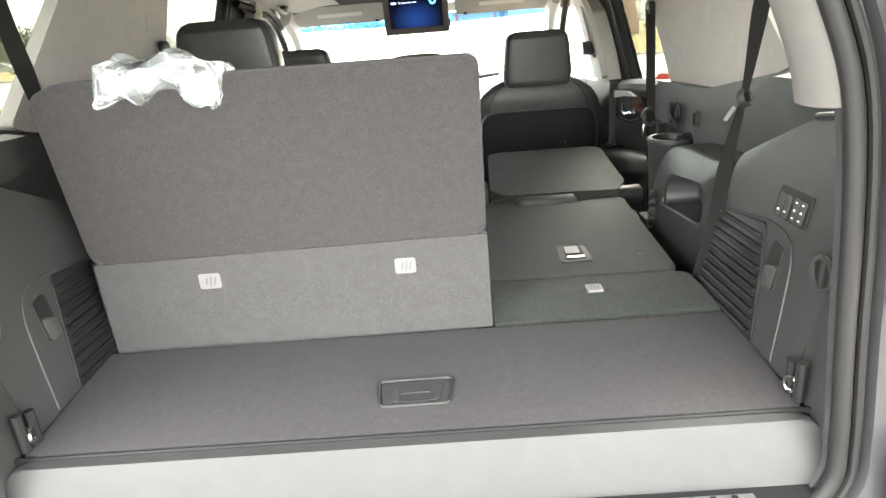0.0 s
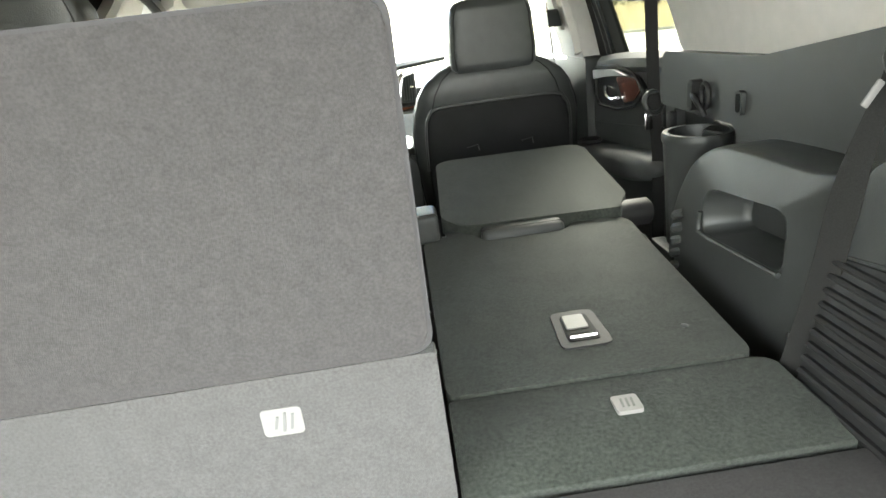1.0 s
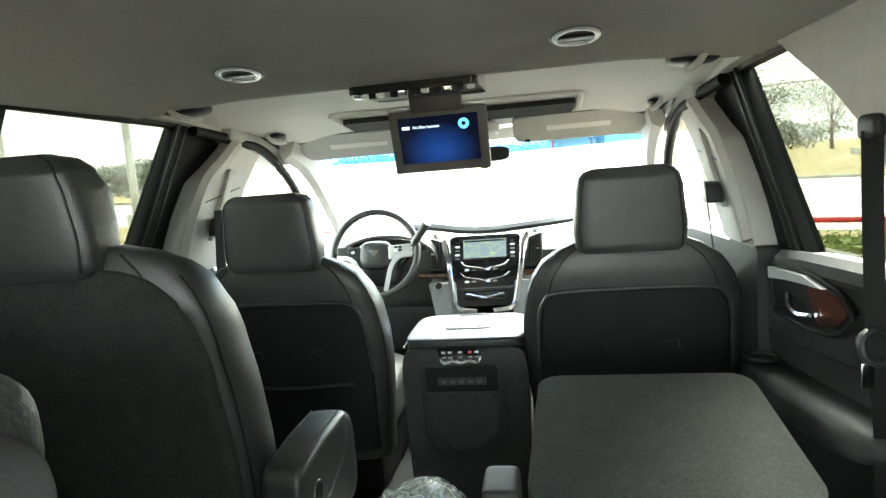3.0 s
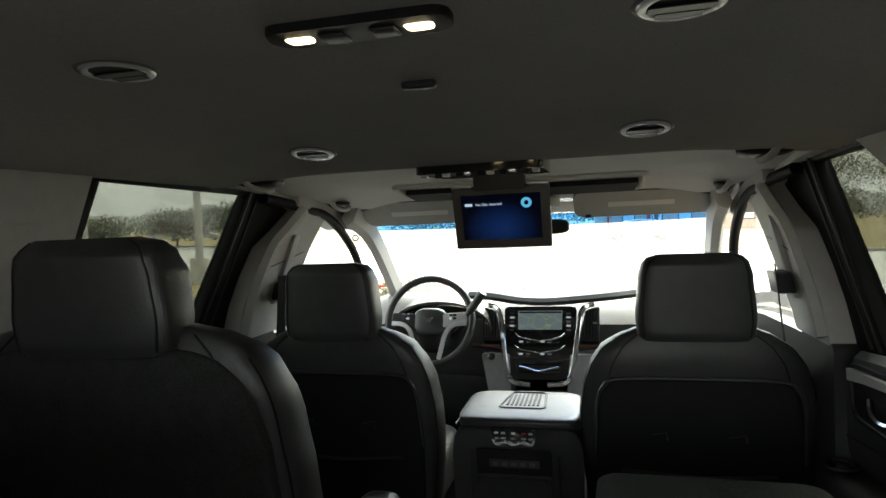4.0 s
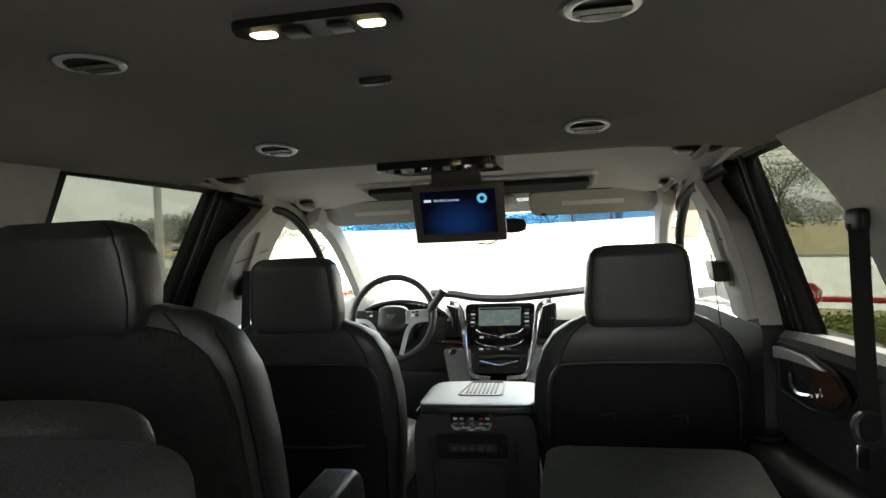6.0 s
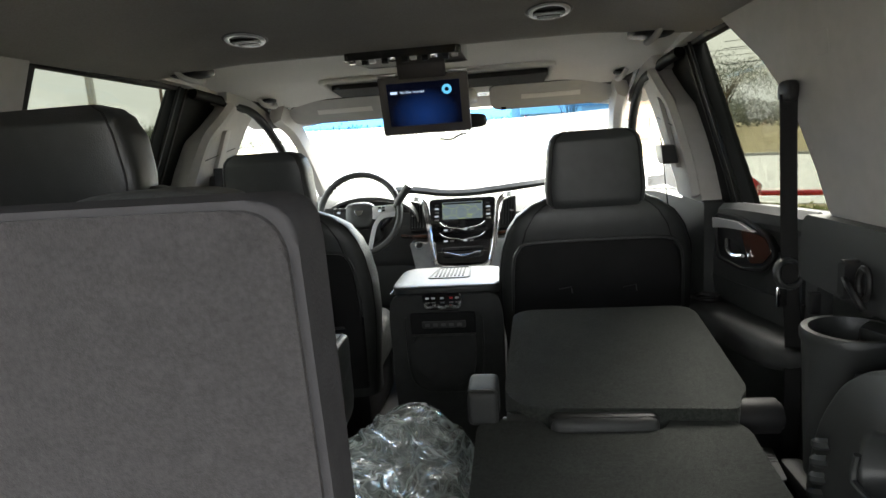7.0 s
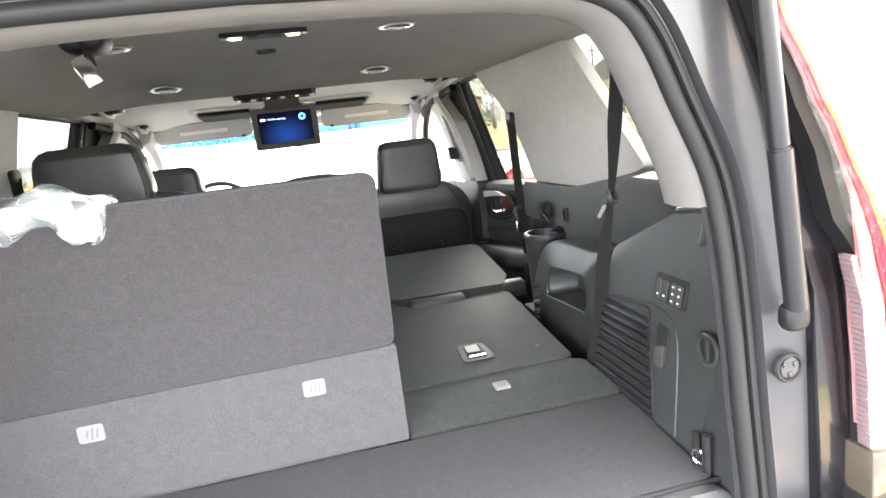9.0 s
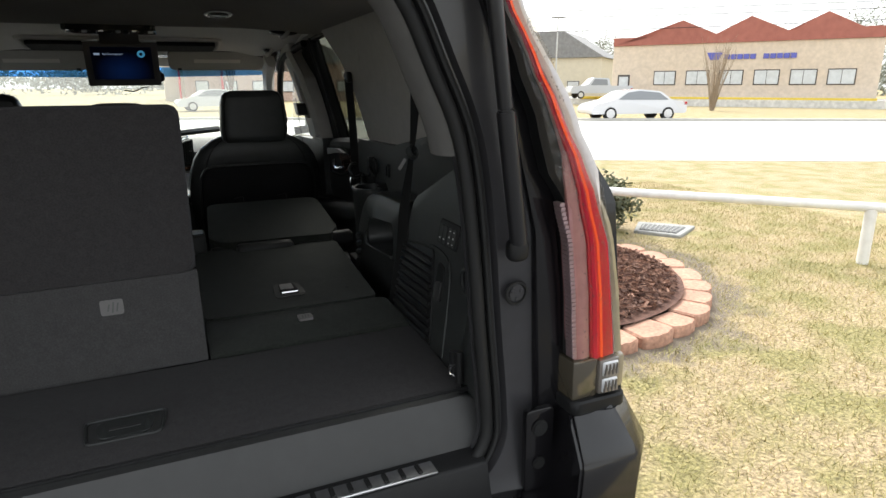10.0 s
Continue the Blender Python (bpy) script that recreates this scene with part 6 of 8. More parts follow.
for sx in (-1, 1):
    sp = part("spoke", on_wheel(prism(rounded([(sx * 0.06, 0.03), (sx * 0.165, 0.035), (sx * 0.165, -0.01), (sx * 0.06, -0.03)][::sx], 0.01, 3), "z", -0.012, 0.008, 0.004, 2)), M_SILVER if sx > 0 else M_PLASTIC_D, wheel_s)
    part("spoke_trim", on_wheel(sweep(smooth_path([Vector((sx * 0.165, -0.012, 0.010)), Vector((sx * 0.11, -0.02, 0.012)), Vector((sx * 0.075, -0.06, 0.012)), Vector((sx * 0.05, -0.165, 0.010))], 5), oblong(0.020, 0.008), up=(0, 0, 1))), M_SILVER, wheel_s, "silver spoke trim")
    for i in range(4):
        part("spoke_key", on_wheel(rbox(sx * (0.095 + 0.018 * (i % 2)) - 0.007, sx * (0.095 + 0.018 * (i % 2)) + 0.007, 0.004 + 0.014 * (i // 2), 0.014 + 0.014 * (i // 2), 0.006, 0.012, 0.001, 1)), M_ICE if i == 0 else M_PLASTIC, sp)
sh = thing("shift_lever", (-0.27, 2.84, 1.2), "black column shift lever with a chrome ring", "gear lever")
part("stalk", tube(smooth_path([Vector((-0.40, 2.88, 1.08)), Vector((-0.31, 2.80, 1.16)), Vector((-0.265, 2.75, 1.225))], 5), 0.010, 10), M_PLASTIC_D, sh)
part("knob", tube([Vector((-0.270, 2.75, 1.215)), Vector((-0.255, 2.745, 1.24)), Vector((-0.200, 2.735, 1.312))], 0.018, 12, scale=lambda t: 0.8 + 0.3 * t), M_LEATHER, sh)
col = thing("steering_column", (-0.435, 2.85, 1.1), "black plastic steering column shroud", "steering column")
part("shroud", pillow((-0.435, 2.86, 1.10), (0.065, 0.11, 0.06), 4, 7), M_PLASTIC_D, col)

# ---- overhead ----
ovr = thing("overhead_screen", (0, 1.98, 1.76), "flip-down overhead video screen with a lit blue display", "screen")
part("base_unit", prism(rounded([(-0.185, 1.745), (0.145, 1.745), (0.145, 2.02), (-0.165, 2.02)], 0.02, 4), "z", 1.735, 1.80, 0.006, 2, lambda x, y, z: (x, y, z + 0.02 * (y - 1.8))), M_GLOSS, ovr, "glossy black ceiling unit")
for i, x in enumerate(np.linspace(-0.165, 0.125, 11)):
    part("media_key", rbox(x - 0.009, x + 0.009, 1.765 + 0.035 * (i % 2), 1.787 + 0.035 * (i % 2), 1.727, 1.736, 0.002, 1), (M_CHROME, M_PLASTIC_D, M_WHITE, M_PLASTIC_D)[i % 4], ovr)
SCT = Matrix.Translation((0, 1.975, 1.735)) @ Matrix.Rotation(radians(16), 4, "X")
def on_screen(bm):
    bm.transform(SCT)
    return bm
M_HOUSING = mat("taupe_plastic", (0.075, 0.068, 0.066), 0.5, bump=0.1, bump_scale=500)
part("hinge", on_screen(rbox(-0.075, 0.075, -0.012, 0.02, -0.04, 0.02, 0.006)), M_HOUSING, ovr)
part("housing", on_screen(prism(rounded([(-0.142, -0.215), (0.142, -0.215), (0.142, -0.03), (-0.142, -0.03)], 0.006, 3), "y", -0.006, 0.016, 0.004, 2)), M_HOUSING, ovr, "taupe screen housing")
for x in (-0.112, 0.112):
    part("latch_slot", on_screen(rbox(x - 0.03, x + 0.03, -0.009, 0.0, -0.030, -0.020, 0.002)), M_STEEL, ovr)
M_BLUE = bpy.data.materials.new("blue_display")
M_BLUE.use_nodes = True
_nt = M_BLUE.node_tree
_b = _nt.nodes["Principled BSDF"]
_b.inputs["Base Color"].default_value = (0.004, 0.004, 0.006, 1)
_b.inputs["Roughness"].default_value = 0.12
_tc = _nt.nodes.new("ShaderNodeTexCoord")
_mp = _nt.nodes.new("ShaderNodeMapping")
_gr = _nt.nodes.new("ShaderNodeTexGradient")
_gr.gradient_type = "SPHERICAL"
_mp.inputs["Scale"].default_value = (9.0, 9.0, 12.0)
_mp.inputs["Location"].default_value = (0.0, -2.0 * 9.0, -1.585 * 12.0)
_nt.links.new(_tc.outputs["Object"], _mp.inputs["Vector"])
_nt.links.new(_mp.outputs[0], _gr.inputs[0])
_ra = _nt.nodes.new("ShaderNodeValToRGB")
_ra.color_ramp.elements[0].color = (0.004, 0.006, 0.02, 1)
_ra.color_ramp.elements[1].color = (0.02, 0.09, 0.42, 1)
_nt.links.new(_gr.outputs[1], _ra.inputs[0])
_nt.links.new(_ra.outputs[0], _b.inputs["Emission Color"])
_b.inputs["Emission Strength"].default_value = 0.05
dsp = part("display", on_screen(rbox(-0.116, 0.116, -0.0085, -0.004, -0.186, -0.050, 0.0)), M_BLUE, ovr, "blue lit display", 0)
M_CYAN = glow("cyan_icon", (0.10, 0.45, 0.75), 0.22)
part("disc_icon", on_screen(ring((0.075, -0.0095, -0.078), (0, 1, 0), 0.011, 0.0045, 24, 6, 0.25)), M_CYAN, dsp, "cyan disc symbol")
M_ICEBLUE = glow("pale_blue_text", (0.55, 0.7, 0.95), 0.2)
writing("No Disc Inserted", 0.011, dsp, SCT @ pose(-0.035, -0.0092, -0.079, 90, 0, 0), M_ICEBLUE)
part("text_bar", on_screen(rbox(-0.105, -0.083, -0.0096, -0.0086, -0.083, -0.075, 0)), M_ICEBLUE, dsp, "", 0)
part("film_edge", on_screen(tube([Vector((-0.125, -0.008, -0.06)), Vector((-0.122, -0.009, -0.12)), Vector((-0.126, -0.008, -0.18))], 0.0012, 5)), M_BAGW, ovr, "torn protective film edge")


M_VENTRING = mat("grey_vent_plastic", (0.16, 0.155, 0.15), 0.5, grain=0.05, scale=40)
def ceiling_vent(x, y):
    v = thing("ceiling_vent", (x, y, ceil_z(x, y)), "round grey ceiling air vent with a chrome rim", "air vent", "ceiling vents")
    z = ceil_z(x, y) - 0.002
    sl = -(ceil_z(x, y + 0.05) - ceil_z(x, y - 0.05)) / 0.1
    ax = Vector((0, sl, 1)).normalized()
    lay = Matrix.Translation((x, y, z)) @ Vector((0, 0, 1)).rotation_difference(ax).to_matrix().to_4x4() @ Matrix.Translation((-x, -y, -z))
    def on_slope(bm):
        bm.transform(lay)
        return bm
    part("rim", ring((x, y, z), ax, 0.0445, 0.007, 36, 8, 0.55), M_SILVER, v, "satin silver rim")
    part("outer_ring", ring((x, y, z + 0.003), ax, 0.052, 0.0065, 36, 8, 0.5), M_VENTRING, v)
    b = part("bowl", on_slope(cyl((x, y, z - 0.001), (x, y, z + 0.012), 0.040, n=28)), M_PLASTIC_D, v)
    for dy in (0.004, 0.027):
        w_ = math.sqrt(max(0.0, 0.039 ** 2 - dy ** 2))
        part("blade", on_slope(rbox(x - w_, x + w_, y + dy - 0.010, y + dy + 0.010, z - 0.004, z - 0.002, 0.001, 1)), M_PLASTIC, b)
    return v
for x in (0.370, -0.405):
    ceiling_vent(x, 0.985)
for x in (0.374, -0.393):
    ceiling_vent(x, 1.592)

dome = thing("dome_lamp", (0.006, 0.915, 1.85), "dark ceiling lamp bar with two warm lit lenses", "ceiling lamp")
zt = ceil_z(0, 0.93)
part("bar", prism(rounded([(-0.118, 0.885), (0.112, 0.885), (0.112, 0.950), (-0.118, 0.950)], 0.025, 5), "z", -0.012, 0.004, 0.004, 2, lambda x, y, z: (x, y, zt + z)), M_PLASTIC_D, dome)
for x in (-0.079, 0.073):
    part("lens", prism(rounded([(x - 0.019, 0.908), (x + 0.019, 0.908), (x + 0.016, 0.932), (x - 0.016, 0.932)], 0.008, 3), "z", -0.0135, -0.011, 0.001, 1, lambda x_, y, z: (x_, y, zt + z)), M_LAMP, dome, "lit warm lens")
for x in (-0.034, 0.030):
    part("switch", rbox(x - 0.016, x + 0.016, 0.905, 0.938, zt - 0.016, zt - 0.011, 0.003), M_PLASTIC, dome)
mic = thing("ceiling_clip", (-0.012, 1.21, 1.84), "small dark plastic clip on the headliner", "clip")
part("clip", pillow((-0.012, 1.21, ceil_z(0, 1.21) - 0.004), (0.030, 0.012, 0.008), 4, 5), M_PLASTIC, mic)

def visor(s):
    v = thing("sun_visor", (s * 0.43, 2.76, 1.66), "pale grey sun visor folded up, with a white label", "sun visor", "sun visors")
    a = Matrix.Translation((s * 0.435, 2.66, 1.662)) @ Matrix.Rotation(radians(-38), 4, "X")
    def on(bm):
        bm.transform(a)
        return bm
    part("panel", on(prism(rounded([(-0.250, -0.072), (0.250, -0.072), (0.245, 0.072), (-0.245, 0.072)], 0.035, 6), "z", -0.012, 0.012, 0.010, 3)), M_TRIM, v)
    part("label", on(rbox(-0.12, 0.12, -0.016, 0.012, -0.0140, -0.0118, 0.001, 1)), M_LINER_LIT, v, "white paper label")
    part("panel_seam", on(sweep([Vector((x, y, -0.006)) for x, y in rounded([(-0.249, -0.071), (0.249, -0.071), (0.244, 0.071), (-0.244, 0.071)], 0.035, 6)], circle(0.0025, 6), True)), M_PLASTIC, v)
    part("clip", on(cyl((-s * 0.185, 0.060, -0.016), (-s * 0.205, 0.060, -0.016), 0.006, n=10)), M_PLASTIC_D, v)
    part("pivot", cyl((s * 0.67, 2.74, 1.675), (s * 0.67, 2.74, 1.655), 0.014), M_TRIM, v)
visor(1)
visor(-1)
mir = thing("rear_view_mirror", (0.0, 2.80, 1.55), "black rear-view mirror with dangling wire", "mirror")
part("housing", pillow((0.05, 2.84, 1.575), (0.11, 0.022, 0.032), 4, 7), M_PLASTIC_D, mir)
part("stem", tube([Vector((0.05, 2.85, 1.59)), Vector((0.05, 2.93, 1.63))], 0.012), M_PLASTIC_D, mir)
part("wire", tube(smooth_path([Vector((-0.05, 2.79, 1.505)), Vector((0.0, 2.79, 1.50)), Vector((0.04, 2.79, 1.518)), Vector((0.07, 2.79, 1.52))], 5), 0.004, 6), M_PLASTIC_D, mir)
ohc = thing("overhead_console", (0.02, 2.62, 1.70), "pale grey overhead console with map lamps", "console")
part("shell", pillow((0.03, 2.66, 1.672), (0.10, 0.16, 0.028), 5, 8), M_TRIM, ohc)
part("lamp_bezel", rbox(-0.03, 0.09, 2.53, 2.60, 1.640, 1.652, 0.004), M_PLASTIC, ohc)

# ---- belts ----
def belt(name, pts, label, w=0.046, up=(1, 0, 0), pinch=0.0):
    b = thing(name, pts[0], label, "seat belt", "seat belts")
    path = smooth_path([Vector(p) for p in pts], 6)
    bm = sweep(path, oblong(0.0025, w, 0.4), up=up)
    if pinch:  # the webbing bunches together where the tongue holds it
        for v in bm.verts:
            c = min(path, key=lambda p: abs(p[2] - v.co.z))
            f = 0.38 + 0.62 * min(1.0, abs(v.co.z - pinch) / 0.16)
            v.co.x, v.co.y = c[0] + (v.co.x - c[0]) * f, c[1] + (v.co.y - c[1]) * f
    part("webbing", bm, M_BELT, b)
    return b
for s in (1, -1):
    b2 = belt("seat_belt", [(s * 0.788, 1.265 - 0.06 * (s < 0), 1.542), (s * 0.800, 1.285 - 0.05 * (s < 0), 1.40), (s * 0.805, 1.28, 1.20), (s * 0.800, 1.24, 1.02), (s * 0.785, 1.215, 0.62)], "black second-row seat belt hanging straight", up=(1, -0.35 * s, 0), w=0.030)
    part("guide", pillow((s * 0.788, 1.268 - 0.06 * (s < 0), 1.547), (0.010, 0.030, 0.020), 4, 6), M_PLASTIC_D, b2)
    part("tongue", ring((s * 0.800, 1.272, 1.195), (0.3 * s, -1, 0.25), 0.027, 0.006, 20, 8, 1.4), M_PLASTIC, b2)
    part("blade", rbox(s * 0.784 - 0.010, s * 0.784 + 0.010, 1.260, 1.264, 1.130, 1.172, 0.002), M_CHROME, b2, "chrome belt tongue")
    b3 = belt("seat_belt", [(s * 0.740, 0.385, 1.74), (s * 0.728, 0.385, 1.60), (s * 0.720, 0.390, 1.515), (s * 0.712, 0.410, 1.355), (s * 0.700, 0.440, 1.215), (s * 0.690, 0.46, 1.06), (s * 0.668, 0.475, 0.915)], "black third-row seat belt with a pale tongue", up=(0.35 * s, -1, 0), w=0.042, pinch=1.35)
    part("tongue", ring((s * 0.712, 0.408, 1.350), (0.7 * s, -1, 0.5), 0.015, 0.005, 20, 8, 1.8), M_PLASTIC, b3)
    part("blade", rbox(-0.0045, 0.0045, -0.002, 0.002, -0.032, 0.0, 0.0015, 2, Matrix.Translation((s * 0.690, 0.400, 1.335)) @ Matrix.Rotation(radians(35 * s), 4, "Y")), M_LABEL, b3, "pale belt tongue")
    part("anchor", prism(rounded([(0.462, 0.915), (0.460, 0.972), (0.519, 0.964), (0.521, 0.910)], 0.006, 3), "x", 0.686, 0.694, 0.002, 2, lambda x, y, z, s=s: (s * x, y, z)), M_BELT, b3, "folded webbing loop")
    part("anchor_stitch", join(*[tube([Vector((s * 0.6855, y, 0.918)), Vector((s * 0.6855, y - 0.002, 0.966))], 0.0012, 5) for y in (0.470, 0.512)]), M_SILL, b3)
    b1 = belt("seat_belt", [(s * 0.73, 2.03, 1.46), (s * 0.75, 2.03, 1.25), (s * 0.78, 2.03, 0.95), (s * 0.80, 2.03, 0.6)], "black front seat belt", up=(0.2, 1, 0))
# centre belt stowed at the headliner
cb = thing("ceiling_belt_buckle", (-0.30, 0.40, 1.80), "black belt retractor in the headliner with a silver tongue", "seat belt")
part("retractor", pillow((-0.30, 0.40, 1.80), (0.04, 0.05, 0.05), 4, 6), M_PLASTIC_D, cb)
part("webbing", sweep([Vector((-0.295, 0.37, 1.77)), Vector((-0.285, 0.35, 1.735))], oblong(0.003, 0.045), up=(0, 1, 0)), M_BELT, cb)
part("tongue", rbox(-0.014, 0.014, -0.004, 0.004, -0.042, 0.01, 0.003, 2, Matrix.Translation((-0.30, 0.345, 1.73)) @ Matrix.Rotation(radians(-25), 4, "Y")), M_CHROME, cb, "silver belt tongue")

# ---- outside ----
car_things = set(scene.collection.objects)
def ground_mat():
    m = bpy.data.materials.new("ground_cover")
    m.use_nodes = True
    nt = m.node_tree
    b = nt.nodes["Principled BSDF"]
    b.inputs["Roughness"].default_value = 0.95
    tc = nt.nodes.new("ShaderNodeTexCoord")
    def tex(sc, det=6.0):
        n = nt.nodes.new("ShaderNodeTexNoise")
        n.inputs["Scale"].default_value, n.inputs["Detail"].default_value = sc, det
        nt.links.new(tc.outputs["Object"], n.inputs["Vector"])
        return n.outputs["Fac"]
    r = nt.nodes.new("ShaderNodeValToRGB")
    r.color_ramp.elements[0].position, r.color_ramp.elements[0].color = 0.40, (0.33, 0.29, 0.125, 1)
    r.color_ramp.elements[1].position, r.color_ramp.elements[1].color = 0.57, (0.46, 0.36, 0.215, 1)
    nt.links.new(tex(2.4), r.inputs[0])
    r2 = nt.nodes.new("ShaderNodeValToRGB")
    r2.color_ramp.elements[0].position, r2.color_ramp.elements[0].color = 0.3, (0.45, 0.45, 0.45, 1)
    r2.color_ramp.elements[1].position, r2.color_ramp.elements[1].color = 0.7, (1.25, 1.25, 1.25, 1)
    nt.links.new(tex(45.0), r2.inputs[0])
    mx = nt.nodes.new("ShaderNodeMix")
    mx.data_type, mx.blend_type = "RGBA", "MULTIPLY"
    mx.inputs[0].default_value = 1.0
    nt.links.new(r.outputs[0], mx.inputs[6])
    nt.links.new(r2.outputs[0], mx.inputs[7])
    # bare soil in a broken ring beside the planting bed
    ds = nt.nodes.new("ShaderNodeVectorMath")
    ds.operation = "DISTANCE"
    ds.inputs[1].default_value = (2.50, 3.25, 0)
    nt.links.new(tc.outputs["Object"], ds.inputs[0])
    mr = nt.nodes.new("ShaderNodeMapRange")
    mr.inputs["From Min"].default_value, mr.inputs["From Max"].default_value = 1.75, 2.35
    mr.inputs["To Min"].default_value, mr.inputs["To Max"].default_value = 0.62, 0.0
    nt.links.new(ds.outputs["Value"], mr.inputs["Value"])
    ad = nt.nodes.new("ShaderNodeMath")
    ad.operation = "ADD"
    nt.links.new(mr.outputs[0], ad.inputs[0])
    nt.links.new(tex(3.5), ad.inputs[1])
    sm_ = nt.nodes.new("ShaderNodeMapRange")
    sm_.inputs["From Min"].default_value, sm_.inputs["From Max"].default_value = 0.80, 1.0
    nt.links.new(ad.outputs[0], sm_.inputs["Value"])
    so = nt.nodes.new("ShaderNodeMix")
    so.data_type = "RGBA"
    so.inputs[7].default_value = (0.20, 0.165, 0.125, 1)
    nt.links.new(sm_.outputs[0], so.inputs[0])
    nt.links.new(mx.outputs[2], so.inputs[6])
    nt.links.new(so.outputs[2], b.inputs["Base Color"])
    bp = nt.nodes.new("ShaderNodeBump")
    bp.inputs["Strength"].default_value, bp.inputs["Distance"].default_value = 0.8, 0.03
    nt.links.new(tex(60.0), bp.inputs["Height"])
    nt.links.new(bp.outputs[0], b.inputs["Normal"])
    return m
M_GRASS = ground_mat()
M_CONCRETE = mat("wet_concrete", (0.60, 0.585, 0.56), 0.55, grain=0.15, scale=3, stain=0.12, bump=0.1, bump_scale=60)
M_ASPHALT = mat("pale_wet_road", (0.56, 0.55, 0.53), 0.5, grain=0.12, scale=2, stain=0.1)
M_MULCH = mat("brown_mulch", (0.10, 0.045, 0.03), 0.9, grain=0.6, scale=60, bump=1.0, bump_scale=80)
M_STONE = mat("pink_edging_stone", (0.42, 0.235, 0.165), 0.85, grain=0.25, scale=40, bump=0.5, bump_scale=120, stain=0.15)
M_RAILW = mat("white_rail_paint", (0.75, 0.74, 0.72), 0.45, grain=0.05, scale=20, stain=0.1)
M_RED = mat("red_paint", (0.55, 0.03, 0.03), 0.45, stain=0.1)
M_STUCCO = mat("beige_stucco", (0.60, 0.505, 0.41), 0.9, grain=0.06, scale=2, stain=0.05)
M_ROOFRED = mat("rust_red_metal_roof", (0.34, 0.125, 0.10), 0.95, grain=0.1, scale=2)
M_WINFRAME = mat("dark_window_frame", (0.05, 0.04, 0.035), 0.5)
M_BLIND = mat("white_window_blind", (0.55, 0.57, 0.58), 0.3, grain=0.1, scale=3)
M_BARK = mat("grey_bark", (0.16, 0.12, 0.10), 0.9, grain=0.3, scale=30)
M_TWIG = mat("pale_brown_twig", (0.30, 0.235, 0.17), 0.9, grain=0.2, scale=20)
M_LEAF = mat("dark_green_leaf", (0.075, 0.09, 0.05), 0.7, grain=0.4, scale=3)
M_LEAF2 = mat("dull_green_leaf", (0.12, 0.13, 0.075), 0.7, grain=0.4, scale=3)
# haze over distance is put into these two paled leaf colours
M_HAZE = mat("far_foliage_haze_tint", (0.27, 0.285, 0.25), 0.9, grain=0.3, scale=0.2)
M_FARLEAF = mat("far_leaf_haze_tint", (0.20, 0.22, 0.17), 0.9, grain=0.2, scale=1)
M_GRASSY = mat("yellow_green_leaf", (0.22, 0.25, 0.07), 0.8, grain=0.3, scale=8)
M_CARW = mat("white_car_paint", (0.58, 0.58, 0.59), 0.25, coat=0.8)
M_CARS = mat("silver_car_paint", (0.45, 0.46, 0.48), 0.3, coat=0.8)
M_CARD = mat("dark_car_paint", (0.03, 0.04, 0.06), 0.3, coat=0.8)
M_CARGLASS = mat("dark_car_glass", (0.20, 0.21, 0.22), 0.1)
M_POLE = mat("galvanised_pole", (0.45, 0.45, 0.44), 0.5, stain=0.1)
M_COVER = mat("grey_cover_concrete", (0.30, 0.30, 0.29), 0.8, grain=0.12, scale=20, stain=0.1)
M_GRATE = mat("dark_grey_grate", (0.13, 0.13, 0.13), 0.8, grain=0.2, scale=30)
M_KERB = mat("pale_kerb", (0.48, 0.46, 0.42), 0.8, grain=0.1, scale=5)
M_YELLOW = mat("yellow_kerb_paint", (0.65, 0.48, 0.06), 0.7, grain=0.1, scale=5)
M_BLUESIGN = mat("blue_sign_paint", (0.10, 0.11, 0.42), 0.5)

gr = part("ground", sheet(60, 60, lambda u, v: ((2 * u - 1) ** 3 * 900, (2 * v - 1) ** 3 * 900, 0.0)), M_GRASS, smooth=0)
tagged(gr, "dry winter lawn with greener patches", "lawn", kind="structure")
# unseen ground round the car, made dark to cut bounced light and reflections
M_LOT = mat("low_bounce_asphalt", (0.07, 0.07, 0.072), 0.6, grain=0.3, scale=90, stain=0.15, bump=0.4, bump_scale=150)
lot = part("pavement", prism([(-14, -30), (30, -30), (30, -9), (1.35, -1.6), (1.35, 5.0), (-14, 5.0)], "z", -0.05, 0.006), M_LOT, smooth=0)
tagged(lot, "unseen parking lot ground, darkened to cut light bounced into the car", "pavement", kind="structure")
drive = part("driveway", prism([(-14, 5.0), (1.35, 5.0), (2.8, 6.4), (2.8, 9.6), (-4, 9.6), (-14, 9.6)], "z", -0.05, 0.006), M_CONCRETE, smooth=0)
tagged(drive, "pale damp concrete driveway", "pavement", kind="structure")
def band(a, b, w, z0, z1, m, name, label, cat):
    a, b = Vector((*a, 0)), Vector((*b, 0))
    n = (b - a).normalized().cross(Vector((0, 0, 1))) * w
    o = part(name, prism([(p.x, p.y) for p in (a, b, b - n, a - n)], "z", z0, z1), m, smooth=0)
    return tagged(o, label, cat, kind="structure")
